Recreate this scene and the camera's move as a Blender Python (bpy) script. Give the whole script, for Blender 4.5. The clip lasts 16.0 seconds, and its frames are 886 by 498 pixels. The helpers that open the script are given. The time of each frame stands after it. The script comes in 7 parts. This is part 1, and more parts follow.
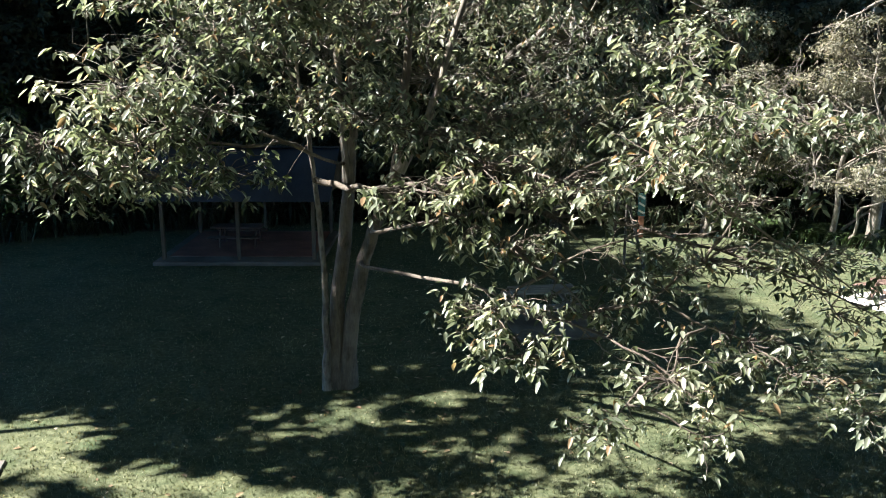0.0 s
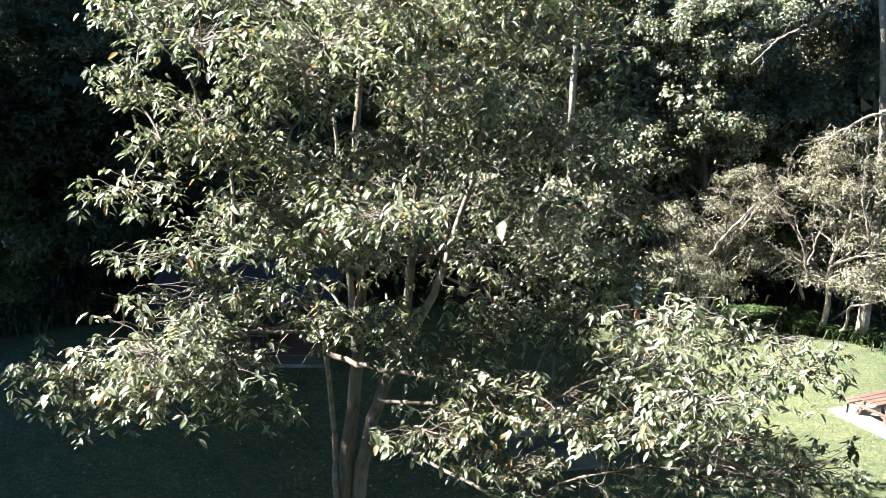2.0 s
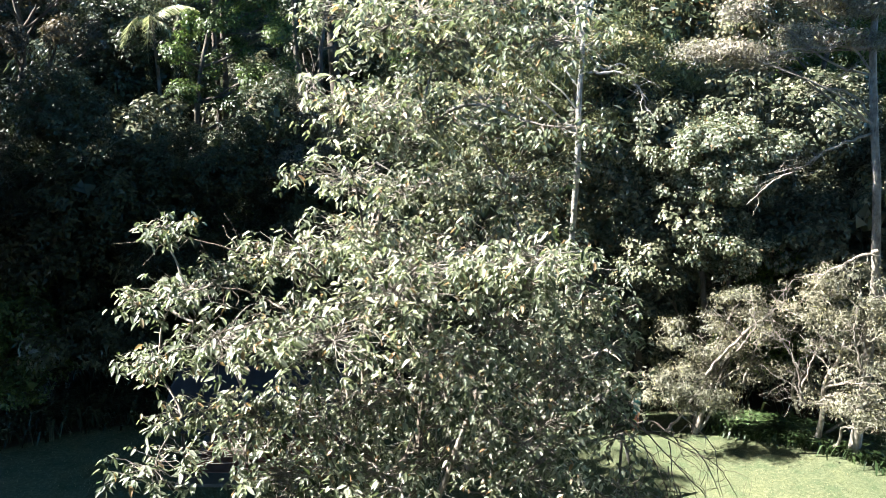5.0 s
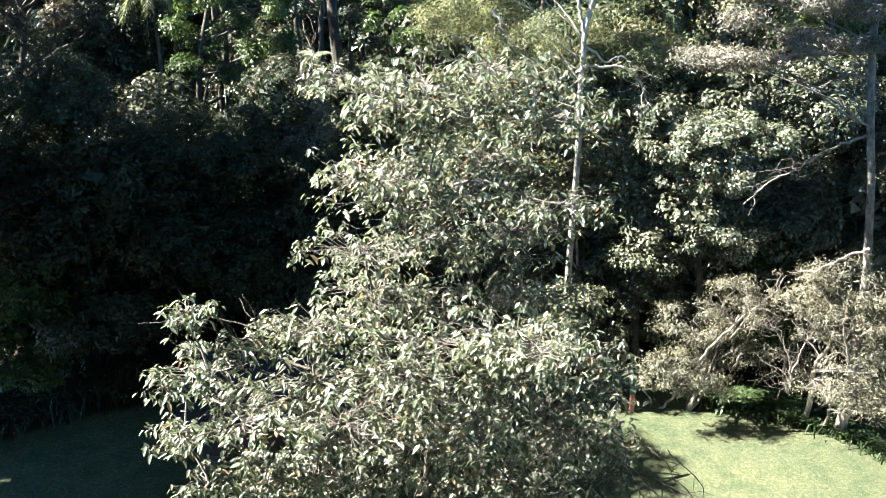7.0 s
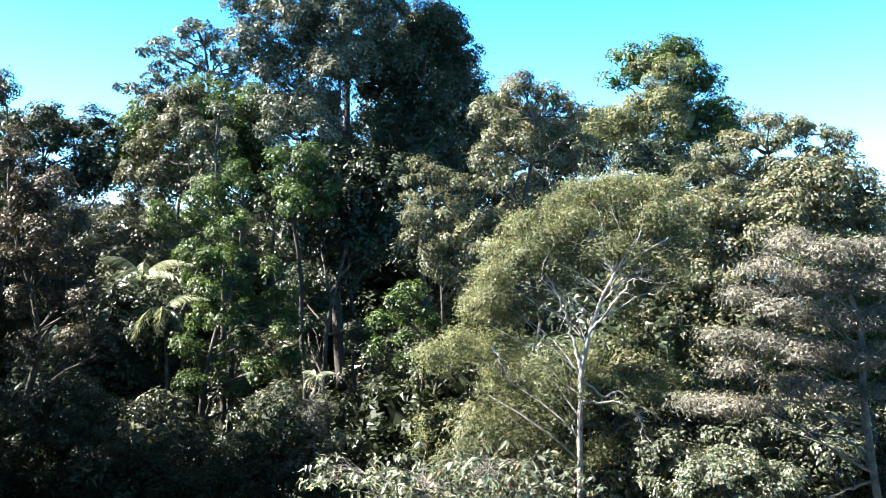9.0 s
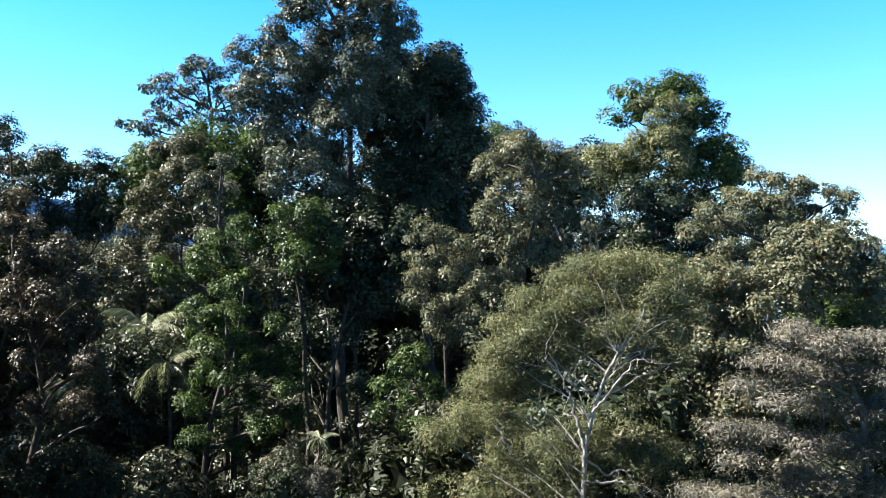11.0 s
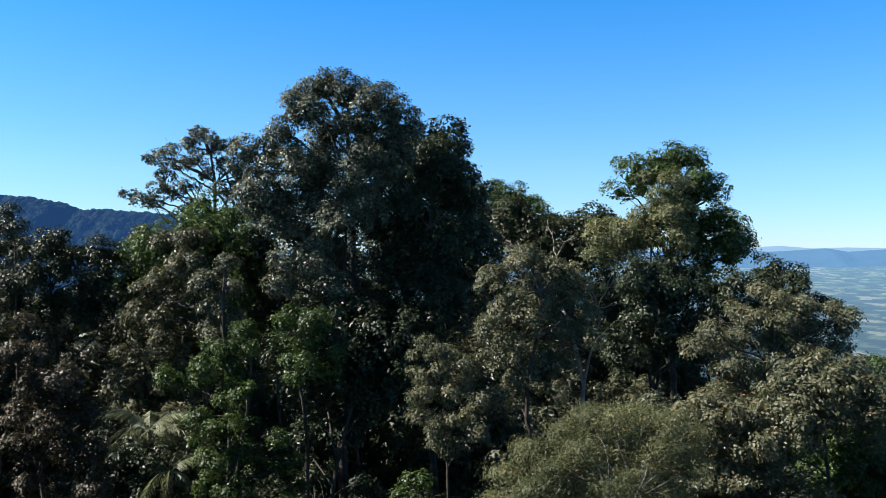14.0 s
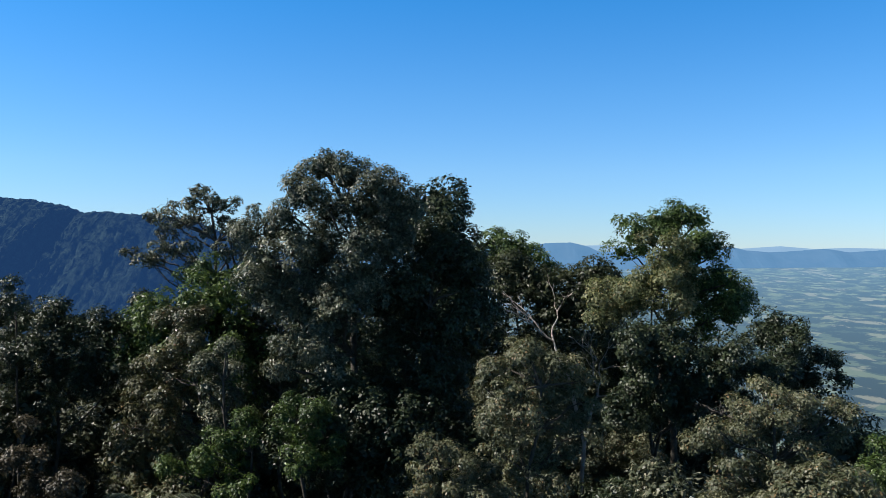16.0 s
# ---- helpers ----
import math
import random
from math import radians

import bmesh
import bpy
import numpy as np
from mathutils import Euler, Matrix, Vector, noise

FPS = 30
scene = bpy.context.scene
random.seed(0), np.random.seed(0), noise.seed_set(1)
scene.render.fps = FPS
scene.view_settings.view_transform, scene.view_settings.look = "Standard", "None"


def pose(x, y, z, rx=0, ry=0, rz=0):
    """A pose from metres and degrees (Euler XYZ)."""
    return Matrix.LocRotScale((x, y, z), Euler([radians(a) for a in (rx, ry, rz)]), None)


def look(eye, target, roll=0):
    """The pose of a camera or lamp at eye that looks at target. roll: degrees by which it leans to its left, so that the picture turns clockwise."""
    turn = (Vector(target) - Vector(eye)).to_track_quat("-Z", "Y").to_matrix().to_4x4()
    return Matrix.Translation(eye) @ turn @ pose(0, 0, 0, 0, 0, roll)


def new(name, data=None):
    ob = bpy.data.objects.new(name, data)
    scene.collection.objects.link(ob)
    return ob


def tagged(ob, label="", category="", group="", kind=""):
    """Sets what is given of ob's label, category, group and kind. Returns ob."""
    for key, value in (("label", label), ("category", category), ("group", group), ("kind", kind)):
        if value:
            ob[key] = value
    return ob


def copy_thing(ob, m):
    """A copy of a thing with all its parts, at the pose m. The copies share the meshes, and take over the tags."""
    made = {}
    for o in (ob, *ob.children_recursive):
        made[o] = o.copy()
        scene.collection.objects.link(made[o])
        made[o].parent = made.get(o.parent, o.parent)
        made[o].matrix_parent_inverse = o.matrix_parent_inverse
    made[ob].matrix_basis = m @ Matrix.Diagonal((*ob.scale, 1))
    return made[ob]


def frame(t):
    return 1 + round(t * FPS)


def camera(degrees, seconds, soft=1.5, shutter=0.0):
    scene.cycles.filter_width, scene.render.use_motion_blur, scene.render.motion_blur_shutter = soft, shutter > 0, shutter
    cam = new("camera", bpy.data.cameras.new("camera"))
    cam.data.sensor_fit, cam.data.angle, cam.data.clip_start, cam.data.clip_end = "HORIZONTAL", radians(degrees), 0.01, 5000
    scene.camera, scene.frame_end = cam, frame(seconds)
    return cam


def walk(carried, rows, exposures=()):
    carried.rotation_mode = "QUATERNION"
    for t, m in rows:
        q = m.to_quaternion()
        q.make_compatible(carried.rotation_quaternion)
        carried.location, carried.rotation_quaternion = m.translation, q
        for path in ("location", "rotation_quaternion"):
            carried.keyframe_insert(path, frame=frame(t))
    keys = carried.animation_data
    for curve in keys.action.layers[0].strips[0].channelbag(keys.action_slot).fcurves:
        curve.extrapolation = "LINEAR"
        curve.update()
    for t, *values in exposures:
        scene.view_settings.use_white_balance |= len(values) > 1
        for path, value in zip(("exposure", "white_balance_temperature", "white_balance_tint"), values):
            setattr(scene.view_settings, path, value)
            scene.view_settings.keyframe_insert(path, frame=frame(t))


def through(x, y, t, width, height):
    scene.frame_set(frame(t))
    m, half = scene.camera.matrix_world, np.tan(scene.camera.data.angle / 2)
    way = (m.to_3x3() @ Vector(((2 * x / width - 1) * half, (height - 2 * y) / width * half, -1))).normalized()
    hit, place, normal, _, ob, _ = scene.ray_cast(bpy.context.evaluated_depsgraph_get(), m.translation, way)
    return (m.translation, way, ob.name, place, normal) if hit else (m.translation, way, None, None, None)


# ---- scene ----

# The camera rises almost straight up; it tips down, then up to the level, on the way.
cam = camera(55.2, 16.0, soft=0.8)
PATH = [
    (0, 0.084, 0.111, 7.725, 0.159, -13.14, -0.04), (0.5, 0.061, 0.080, 8.634, 0.099, -13.03, 0.05), (1, 0.015, 0.068, 9.546, 0.052, -12.99, 0.07),
    (1.5, -0.016, 0.004, 10.608, 0.050, -12.95, 0.09), (2, -0.031, -0.008, 11.598, 0.078, -12.91, 0.08), (2.5, -0.038, -0.016, 12.523, 0.084, -12.88, -0.04),
    (3, -0.040, -0.026, 13.376, 0.094, -12.90, -0.14), (3.5, -0.048, 0.008, 14.192, 0.161, -12.88, -0.26), (4, -0.039, 0.075, 14.973, 0.269, -12.74, -0.30),
    (4.5, -0.022, 0.143, 15.734, 0.384, -12.58, -0.30), (4.7, -0.028, 0.160, 16.044, 0.401, -12.52, -0.27), (6.8, -0.119, 0.111, 19.369, 0.358, -18.25, 0.16),
    (7, -0.135, 0.110, 19.644, 0.365, -18.21, 0.18), (7.1, -0.141, 0.111, 19.773, 0.368, -17.97, 0.17), (7.2, -0.148, 0.111, 19.903, 0.371, -17.09, 0.15),
    (7.3, -0.155, 0.113, 20.032, 0.373, -15.60, 0.14), (7.5, -0.157, 0.131, 20.256, 0.379, -11.35, 0.10), (7.7, -0.154, 0.134, 20.454, 0.384, -7.08, 0.02),
    (7.9, -0.151, 0.139, 20.666, 0.398, -2.82, -0.07), (8, -0.150, 0.141, 20.782, 0.395, -0.73, -0.14), (8.1, -0.150, 0.140, 20.911, 0.398, -0.18, -0.16),
    (8.5, -0.151, 0.135, 21.466, 0.422, -0.05, -0.16), (9, -0.148, 0.114, 22.217, 0.439, 0.02, -0.16), (9.2, -0.151, 0.101, 22.527, 0.432, 0.01, -0.16),
    (11.3, -0.276, -0.020, 26.073, 0.540, 0.09, -0.16), (11.5, -0.286, -0.030, 26.455, 0.551, 0.09, -0.17), (12, -0.308, -0.065, 27.407, 0.581, 0.07, -0.20),
    (12.5, -0.329, -0.074, 28.548, 0.576, 0.06, -0.24), (13, -0.348, -0.084, 29.741, 0.587, 0.07, -0.31), (13.5, -0.370, -0.101, 30.946, 0.604, 0.06, -0.35),
    (14, -0.387, -0.118, 32.188, 0.621, 0.07, -0.38), (14.5, -0.400, -0.134, 33.508, 0.641, 0.05, -0.43), (15, -0.416, -0.147, 34.908, 0.650, 0.03, -0.44),
    (15.5, -0.421, -0.150, 36.321, 0.654, 0.04, -0.42), (16, -0.426, -0.158, 37.723, 0.667, 0.02, -0.42),
]
EXPOSURES = [(0.0, 2.68), (0.7, 3.1), (2.0, 3.25), (4.5, 3.22), (7.1, 3.25), (7.5, 3.5), (8.0, 3.7), (8.5, 3.3), (9.2, 2.7), (11.3, 1.88), (12.5, 1.55), (14.0, 1.0), (16.0, 0.7)]
walk(cam, [(t, pose(x, y, z, 90 + pitch, roll, yaw)) for t, x, y, z, yaw, pitch, roll in PATH], EXPOSURES)

# ---- light: one sun from the left, high, under a clear sky ----
SUN_ELEVATION, SUN_AZIMUTH = 42.0, 267.0        # azimuth from +y (ahead) clockwise towards +x
world = bpy.data.worlds.new("sky")
scene.world = world
world.use_nodes = True
wn, wl = world.node_tree.nodes, world.node_tree.links
wn.clear()
sky = wn.new("ShaderNodeTexSky")
sky.sky_type, sky.sun_disc = "NISHITA", False
sky.sun_elevation, sky.sun_rotation = radians(SUN_ELEVATION), radians(SUN_AZIMUTH)
sky.altitude, sky.air_density, sky.dust_density, sky.ozone_density = 500, 1.0, 0.0, 1.5
background = wn.new("ShaderNodeBackground")
background.inputs["Strength"].default_value = 0.06
world_out = wn.new("ShaderNodeOutputWorld")
tint = wn.new("ShaderNodeMix")
tint.data_type, tint.blend_type = "RGBA", "MULTIPLY"
tint.inputs[0].default_value = 1.0
upward = wn.new("ShaderNodeSeparateXYZ")
wl.new(wn.new("ShaderNodeTexCoord").outputs["Generated"], upward.inputs[0])
depth = wn.new("ShaderNodeValToRGB")            # the clear blue deepens away from the horizon, dimmed overhead, unseen, to cut skylight
for e, (p, c) in zip([depth.color_ramp.elements[0], depth.color_ramp.elements.new(0.09), depth.color_ramp.elements.new(0.18), depth.color_ramp.elements.new(0.33), depth.color_ramp.elements[-1]], [(0.0, (0.68, 0.96, 1.5)), (0.09, (0.66, 1.07, 1.58)), (0.18, (0.5, 1.11, 1.68)), (0.33, (0.18, 1.12, 1.85)), (0.5, (0.19, 0.21, 0.17))]):
    e.position, e.color = p, (*c, 1)
wl.new(upward.outputs["Z"], depth.inputs["Fac"])
wl.new(depth.outputs[0], tint.inputs[7])
wl.new(sky.outputs[0], tint.inputs[6])
wl.new(tint.outputs[2], background.inputs["Color"])
wl.new(background.outputs[0], world_out.inputs["Surface"])
sun_data = bpy.data.lights.new("sun", "SUN")
sun_data.energy, sun_data.angle, sun_data.color = 5.0, radians(0.53), (1.0, 0.95, 0.885)
sun = new("sun", sun_data)
to_sun = Vector((math.sin(radians(SUN_AZIMUTH)) * math.cos(radians(SUN_ELEVATION)), math.cos(radians(SUN_AZIMUTH)) * math.cos(radians(SUN_ELEVATION)), math.sin(radians(SUN_ELEVATION))))
sun.matrix_world = look(to_sun * 200, (0, 0, 0))


# ---- materials ----
def material(name):
    m = bpy.data.materials.new(name)
    m.use_nodes = True
    nodes, links = m.node_tree.nodes, m.node_tree.links
    return m, nodes, links, nodes["Principled BSDF"]


def noise_node(nodes, links, scale, detail=4.0, rough=0.55, coords=None):
    n = nodes.new("ShaderNodeTexNoise")
    n.inputs["Scale"].default_value, n.inputs["Detail"].default_value, n.inputs["Roughness"].default_value = scale, detail, rough
    if coords is None:
        coords = nodes.new("ShaderNodeNewGeometry").outputs["Position"]
    links.new(coords, n.inputs["Vector"])
    return n


def ramp_node(nodes, links, source, stops):
    r = nodes.new("ShaderNodeValToRGB")
    els = r.color_ramp.elements
    while len(els) < len(stops):
        els.new(0.5)
    for e, (p, c) in zip(els, stops):
        e.position, e.color = p, (*c, 1)
    links.new(source, r.inputs["Fac"])
    return r


def mix_node(nodes, links, fac, a, b, mode="MIX"):
    m = nodes.new("ShaderNodeMix")
    m.data_type, m.blend_type = "RGBA", mode
    for sock, v in ((m.inputs[0], fac), (m.inputs[6], a), (m.inputs[7], b)):
        if isinstance(v, (int, float)):
            sock.default_value = v
        elif isinstance(v, tuple):
            sock.default_value = (*v, 1)
        else:
            links.new(v, sock)
    return m.outputs[2]


def bump(nodes, links, height, strength, distance, bsdf):
    b = nodes.new("ShaderNodeBump")
    b.inputs["Strength"].default_value, b.inputs["Distance"].default_value = strength, distance
    links.new(height, b.inputs["Height"])
    links.new(b.outputs[0], bsdf.inputs["Normal"])


def leaf_material(name, dark, mid, light, odd=None, gloss=0.45, through=0.3, patch=0.35):
    """Leaves: each varies by itself, boughs vary together; thin, so some light comes through."""
    m, nodes, links, bsdf = material(name)
    geo = nodes.new("ShaderNodeNewGeometry")
    stops = [(0.0, dark), (0.5, mid), (0.93, light)]
    if odd:
        stops += [(0.97, odd)]
    one = ramp_node(nodes, links, geo.outputs["Random Per Island"], stops).outputs[0]
    bough = noise_node(nodes, links, patch, 2.0)
    wide = ramp_node(nodes, links, bough.outputs["Fac"], [(0.35, (0.7, 0.75, 0.7)), (0.65, (1.25, 1.2, 1.1))]).outputs[0]
    colour = mix_node(nodes, links, 1.0, one, wide, "MULTIPLY")
    links.new(colour, bsdf.inputs["Base Color"])
    bsdf.inputs["Roughness"].default_value = gloss
    bsdf.inputs["Specular IOR Level"].default_value = 0.35
    trans = nodes.new("ShaderNodeBsdfTranslucent")
    links.new(mix_node(nodes, links, 1.0, colour, (1.3, 1.34, 0.98), "MULTIPLY"), trans.inputs["Color"])
    shade = nodes.new("ShaderNodeMixShader")
    shade.inputs[0].default_value = through
    links.new(bsdf.outputs[0], shade.inputs[1])
    links.new(trans.outputs[0], shade.inputs[2])
    links.new(shade.outputs[0], nodes["Material Output"].inputs["Surface"])
    return m


def bark_material(name, dark, light, patchy=2.0):
    m, nodes, links, bsdf = material(name)
    big = noise_node(nodes, links, patchy, 4.0)
    mapping = nodes.new("ShaderNodeMapping")
    mapping.inputs["Scale"].default_value = (14, 14, 2.5)
    links.new(nodes.new("ShaderNodeNewGeometry").outputs["Position"], mapping.inputs["Vector"])
    fine = noise_node(nodes, links, 1.5, 6.0, 0.65, mapping.outputs[0])
    mixed = nodes.new("ShaderNodeMath")
    mixed.operation = "MULTIPLY_ADD"
    links.new(big.outputs["Fac"], mixed.inputs[0])
    mixed.inputs[1].default_value = 0.6
    half = nodes.new("ShaderNodeMath")
    half.operation = "MULTIPLY"
    half.inputs[1].default_value = 0.4
    links.new(fine.outputs["Fac"], half.inputs[0])
    links.new(half.outputs[0], mixed.inputs[2])
    links.new(ramp_node(nodes, links, mixed.outputs[0], [(0.36, dark), (0.6, light)]).outputs[0], bsdf.inputs["Base Color"])
    bsdf.inputs["Roughness"].default_value = 0.85
    bump(nodes, links, fine.outputs["Fac"], 0.9, 0.06, bsdf)
    return m


def plain_material(name, a, b, scale=6.0, rough=0.8, relief=0.3, metal=0.0):
    m, nodes, links, bsdf = material(name)
    big = noise_node(nodes, links, scale * 0.2, 3.0)
    fine = noise_node(nodes, links, scale * 5, 5.0)
    c1 = ramp_node(nodes, links, big.outputs["Fac"], [(0.35, a), (0.65, b)]).outputs[0]
    c2 = ramp_node(nodes, links, fine.outputs["Fac"], [(0.3, (0.75, 0.75, 0.75)), (0.7, (1.1, 1.1, 1.1))]).outputs[0]
    links.new(mix_node(nodes, links, 1.0, c1, c2, "MULTIPLY"), bsdf.inputs["Base Color"])
    bsdf.inputs["Roughness"].default_value, bsdf.inputs["Metallic"].default_value = rough, metal
    bump(nodes, links, fine.outputs["Fac"], relief, 0.02, bsdf)
    return m


PALE_LEAF = leaf_material("pale_leaf", (0.035, 0.05, 0.022), (0.139, 0.161, 0.123), (0.378, 0.4, 0.362), (0.24, 0.16, 0.1), 0.38, 0.42)
# near black: the forest's deep shade is partly put into this leaf colour
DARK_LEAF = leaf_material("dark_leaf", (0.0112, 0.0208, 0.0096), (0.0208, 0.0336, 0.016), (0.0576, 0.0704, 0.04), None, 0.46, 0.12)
GREY_LEAF = leaf_material("grey_leaf", (0.03, 0.04, 0.024), (0.058, 0.07, 0.046), (0.18, 0.18, 0.132), None, 0.43, 0.13)
GREEN_LEAF = leaf_material("green_leaf", (0.0195, 0.039, 0.012), (0.0465, 0.081, 0.0225), (0.105, 0.147, 0.048), None, 0.45, 0.3)
OLIVE_LEAF = leaf_material("olive_leaf", (0.06, 0.068, 0.034), (0.104, 0.111, 0.067), (0.185, 0.186, 0.132), (0.2, 0.13, 0.07), 0.48, 0.26)
YELLOW_LEAF = leaf_material("yellow_leaf", (0.06, 0.072, 0.035), (0.13, 0.144, 0.076), (0.235, 0.246, 0.146), (0.27, 0.2, 0.1), 0.5, 0.42)
SHRUB_LEAF = leaf_material("shrub_leaf", (0.05, 0.05, 0.038), (0.112, 0.11, 0.083), (0.225, 0.217, 0.178), (0.2, 0.195, 0.1), 0.5, 0.25)
MAUVE_LEAF = leaf_material("mauve_leaf", (0.07, 0.064, 0.054), (0.14, 0.129, 0.112), (0.26, 0.243, 0.22), (0.2, 0.2, 0.1), 0.5, 0.25)
FAR_LEAF = leaf_material("far_leaf", (0.0153, 0.0221, 0.0119), (0.0323, 0.0442, 0.0221), (0.0714, 0.0799, 0.0442), None, 0.48, 0.2)
RUST_LEAF = leaf_material("rust_leaf", (0.02, 0.018, 0.012), (0.05, 0.042, 0.028), (0.1, 0.085, 0.06), None, 0.46, 0.2)
MIXED_LEAF = leaf_material("mixed_leaf", (0.028, 0.032, 0.015), (0.056, 0.06, 0.03), (0.12, 0.12, 0.07), (0.1, 0.06, 0.035), 0.46, 0.2)
# the fronds' white sun sheen is painted in as paler leaf colour
PALM_LEAF = leaf_material("palm_leaf", (0.09, 0.115, 0.06), (0.2, 0.22, 0.15), (0.4, 0.41, 0.34), None, 0.26, 0.25)
FERN_LEAF = leaf_material("fern_leaf", (0.015, 0.031, 0.011), (0.03, 0.055, 0.019), (0.06, 0.09, 0.037), None, 0.5, 0.25)
BARK = bark_material("grey_brown_bark", (0.035, 0.028, 0.022), (0.15, 0.125, 0.1))
FOREST_BARK = bark_material("dark_forest_bark", (0.02, 0.017, 0.013), (0.075, 0.064, 0.05))
PALE_BARK = bark_material("pale_grey_bark", (0.05, 0.044, 0.038), (0.24, 0.215, 0.185), 2.6)
WHITE_BARK = bark_material("whitish_bark", (0.1, 0.09, 0.08), (0.44, 0.41, 0.36), 2.6)
DEAD_BARK = bark_material("bleached_bark", (0.22, 0.19, 0.17), (0.42, 0.36, 0.33), 1.0)
CONCRETE = plain_material("concrete", (0.3, 0.285, 0.26), (0.44, 0.42, 0.39), 4.0, 0.9)
# darker copy of the concrete: shade on the shaded slabs is painted in
SHADED_CONCRETE = plain_material("old_concrete", (0.09, 0.08, 0.07), (0.16, 0.145, 0.125), 4.0, 0.9)
TIMBER = plain_material("weathered_timber", (0.06, 0.036, 0.028), (0.12, 0.075, 0.058), 5.0, 0.75)
GREY_TIMBER = plain_material("grey_weathered_timber", (0.15, 0.14, 0.125), (0.26, 0.24, 0.215), 5.0, 0.85)
POST_WOOD = plain_material("dark_post_timber", (0.05, 0.04, 0.03), (0.11, 0.085, 0.06), 5.0, 0.85)
ROOF_STEEL = plain_material("blue_grey_roof_steel", (0.012, 0.017, 0.03), (0.022, 0.03, 0.05), 3.0, 0.6, 0.1, 0.0)
BRICK_FLOOR = plain_material("red_brown_paving", (0.16, 0.07, 0.05), (0.26, 0.12, 0.09), 4.0, 0.9)
RED_PAINT = plain_material("faded_red_paint", (0.2, 0.075, 0.045), (0.28, 0.12, 0.075), 5.0, 0.7)
WHITE_PAINT = plain_material("white_paint", (0.6, 0.62, 0.6), (0.75, 0.75, 0.73), 5.0, 0.6)
TEAL_PAINT = plain_material("teal_paint", (0.03, 0.13, 0.16), (0.05, 0.18, 0.2), 5.0, 0.6)


def ground_material():
    m, nodes, links, bsdf = material("ground_cover")
    geo = nodes.new("ShaderNodeNewGeometry")
    fine = noise_node(nodes, links, 6.5, 9.0, 0.85)
    mid = noise_node(nodes, links, 1.1, 5.0, 0.6)
    wide = noise_node(nodes, links, 0.18, 3.0)
    grass = ramp_node(nodes, links, fine.outputs["Fac"], [(0.3, (0.024, 0.034, 0.016)), (0.5, (0.088, 0.1, 0.061)), (0.68, (0.2, 0.206, 0.148))]).outputs[0]
    worn = ramp_node(nodes, links, mid.outputs["Fac"], [(0.32, (0.55, 0.68, 0.55)), (0.5, (0.88, 0.88, 0.82)), (0.7, (1.06, 1.04, 0.9))]).outputs[0]
    grass = mix_node(nodes, links, 1.0, grass, worn, "MULTIPLY")
    broad = ramp_node(nodes, links, wide.outputs["Fac"], [(0.4, (0.78, 0.84, 0.76)), (0.62, (1.0, 1.0, 0.92))]).outputs[0]
    grass = mix_node(nodes, links, 1.0, grass, broad, "MULTIPLY")
    litter = ramp_node(nodes, links, fine.outputs["Fac"], [(0.3, (0.02, 0.015, 0.008)), (0.55, (0.05, 0.038, 0.022)), (0.75, (0.09, 0.07, 0.045))]).outputs[0]
    # the lawn is a clearing with an uneven edge
    attr = nodes.new("ShaderNodeAttribute")
    attr.attribute_name = "lawn"
    edge = nodes.new("ShaderNodeMath")
    edge.operation = "MULTIPLY_ADD"
    links.new(mid.outputs["Fac"], edge.inputs[0])
    edge.inputs[1].default_value = 0.6
    links.new(attr.outputs["Fac"], edge.inputs[2])
    mask = ramp_node(nodes, links, edge.outputs[0], [(0.72, (0, 0, 0)), (0.88, (1, 1, 1))]).outputs[0]
    near = mix_node(nodes, links, mask, litter, grass)
    # woods and paddocks of the plain
    vor = nodes.new("ShaderNodeTexVoronoi")
    vor.inputs["Scale"].default_value = 0.017
    stretch = nodes.new("ShaderNodeMapping")
    stretch.inputs["Scale"].default_value = (1.0, 0.62, 0.0)
    links.new(geo.outputs["Position"], stretch.inputs["Vector"])
    links.new(stretch.outputs[0], vor.inputs["Vector"])
    sep = nodes.new("ShaderNodeSeparateColor")
    links.new(vor.outputs["Color"], sep.inputs[0])
    fields = ramp_node(nodes, links, sep.outputs[0], [(0.0, (0.03, 0.045, 0.03)), (0.4, (0.06, 0.08, 0.045)), (0.72, (0.1, 0.12, 0.065)), (0.95, (0.145, 0.14, 0.098))]).outputs[0]
    woods = noise_node(nodes, links, 0.016, 10.0, 0.68, stretch.outputs[0])
    tree_mask = ramp_node(nodes, links, woods.outputs["Fac"], [(0.465, (0, 0, 0)), (0.5, (1, 1, 1))]).outputs[0]
    plain = mix_node(nodes, links, tree_mask, fields, (0.014, 0.022, 0.018))
    far = nodes.new("ShaderNodeAttribute")
    far.attribute_name = "plain"
    colour = mix_node(nodes, links, far.outputs["Fac"], near, plain)
    links.new(colour, bsdf.inputs["Base Color"])
    bsdf.inputs["Roughness"].default_value = 0.9
    bsdf.inputs["Specular IOR Level"].default_value = 0.2
    # the plain is a backdrop: its distance haze is painted on as blue emission
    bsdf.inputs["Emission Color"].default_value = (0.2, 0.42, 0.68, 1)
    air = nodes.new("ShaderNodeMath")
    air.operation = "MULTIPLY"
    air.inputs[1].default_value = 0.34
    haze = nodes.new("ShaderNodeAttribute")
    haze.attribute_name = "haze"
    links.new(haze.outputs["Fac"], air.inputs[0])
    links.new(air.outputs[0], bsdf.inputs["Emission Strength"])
    bump(nodes, links, fine.outputs["Fac"], 0.7, 0.04, bsdf)
    return m


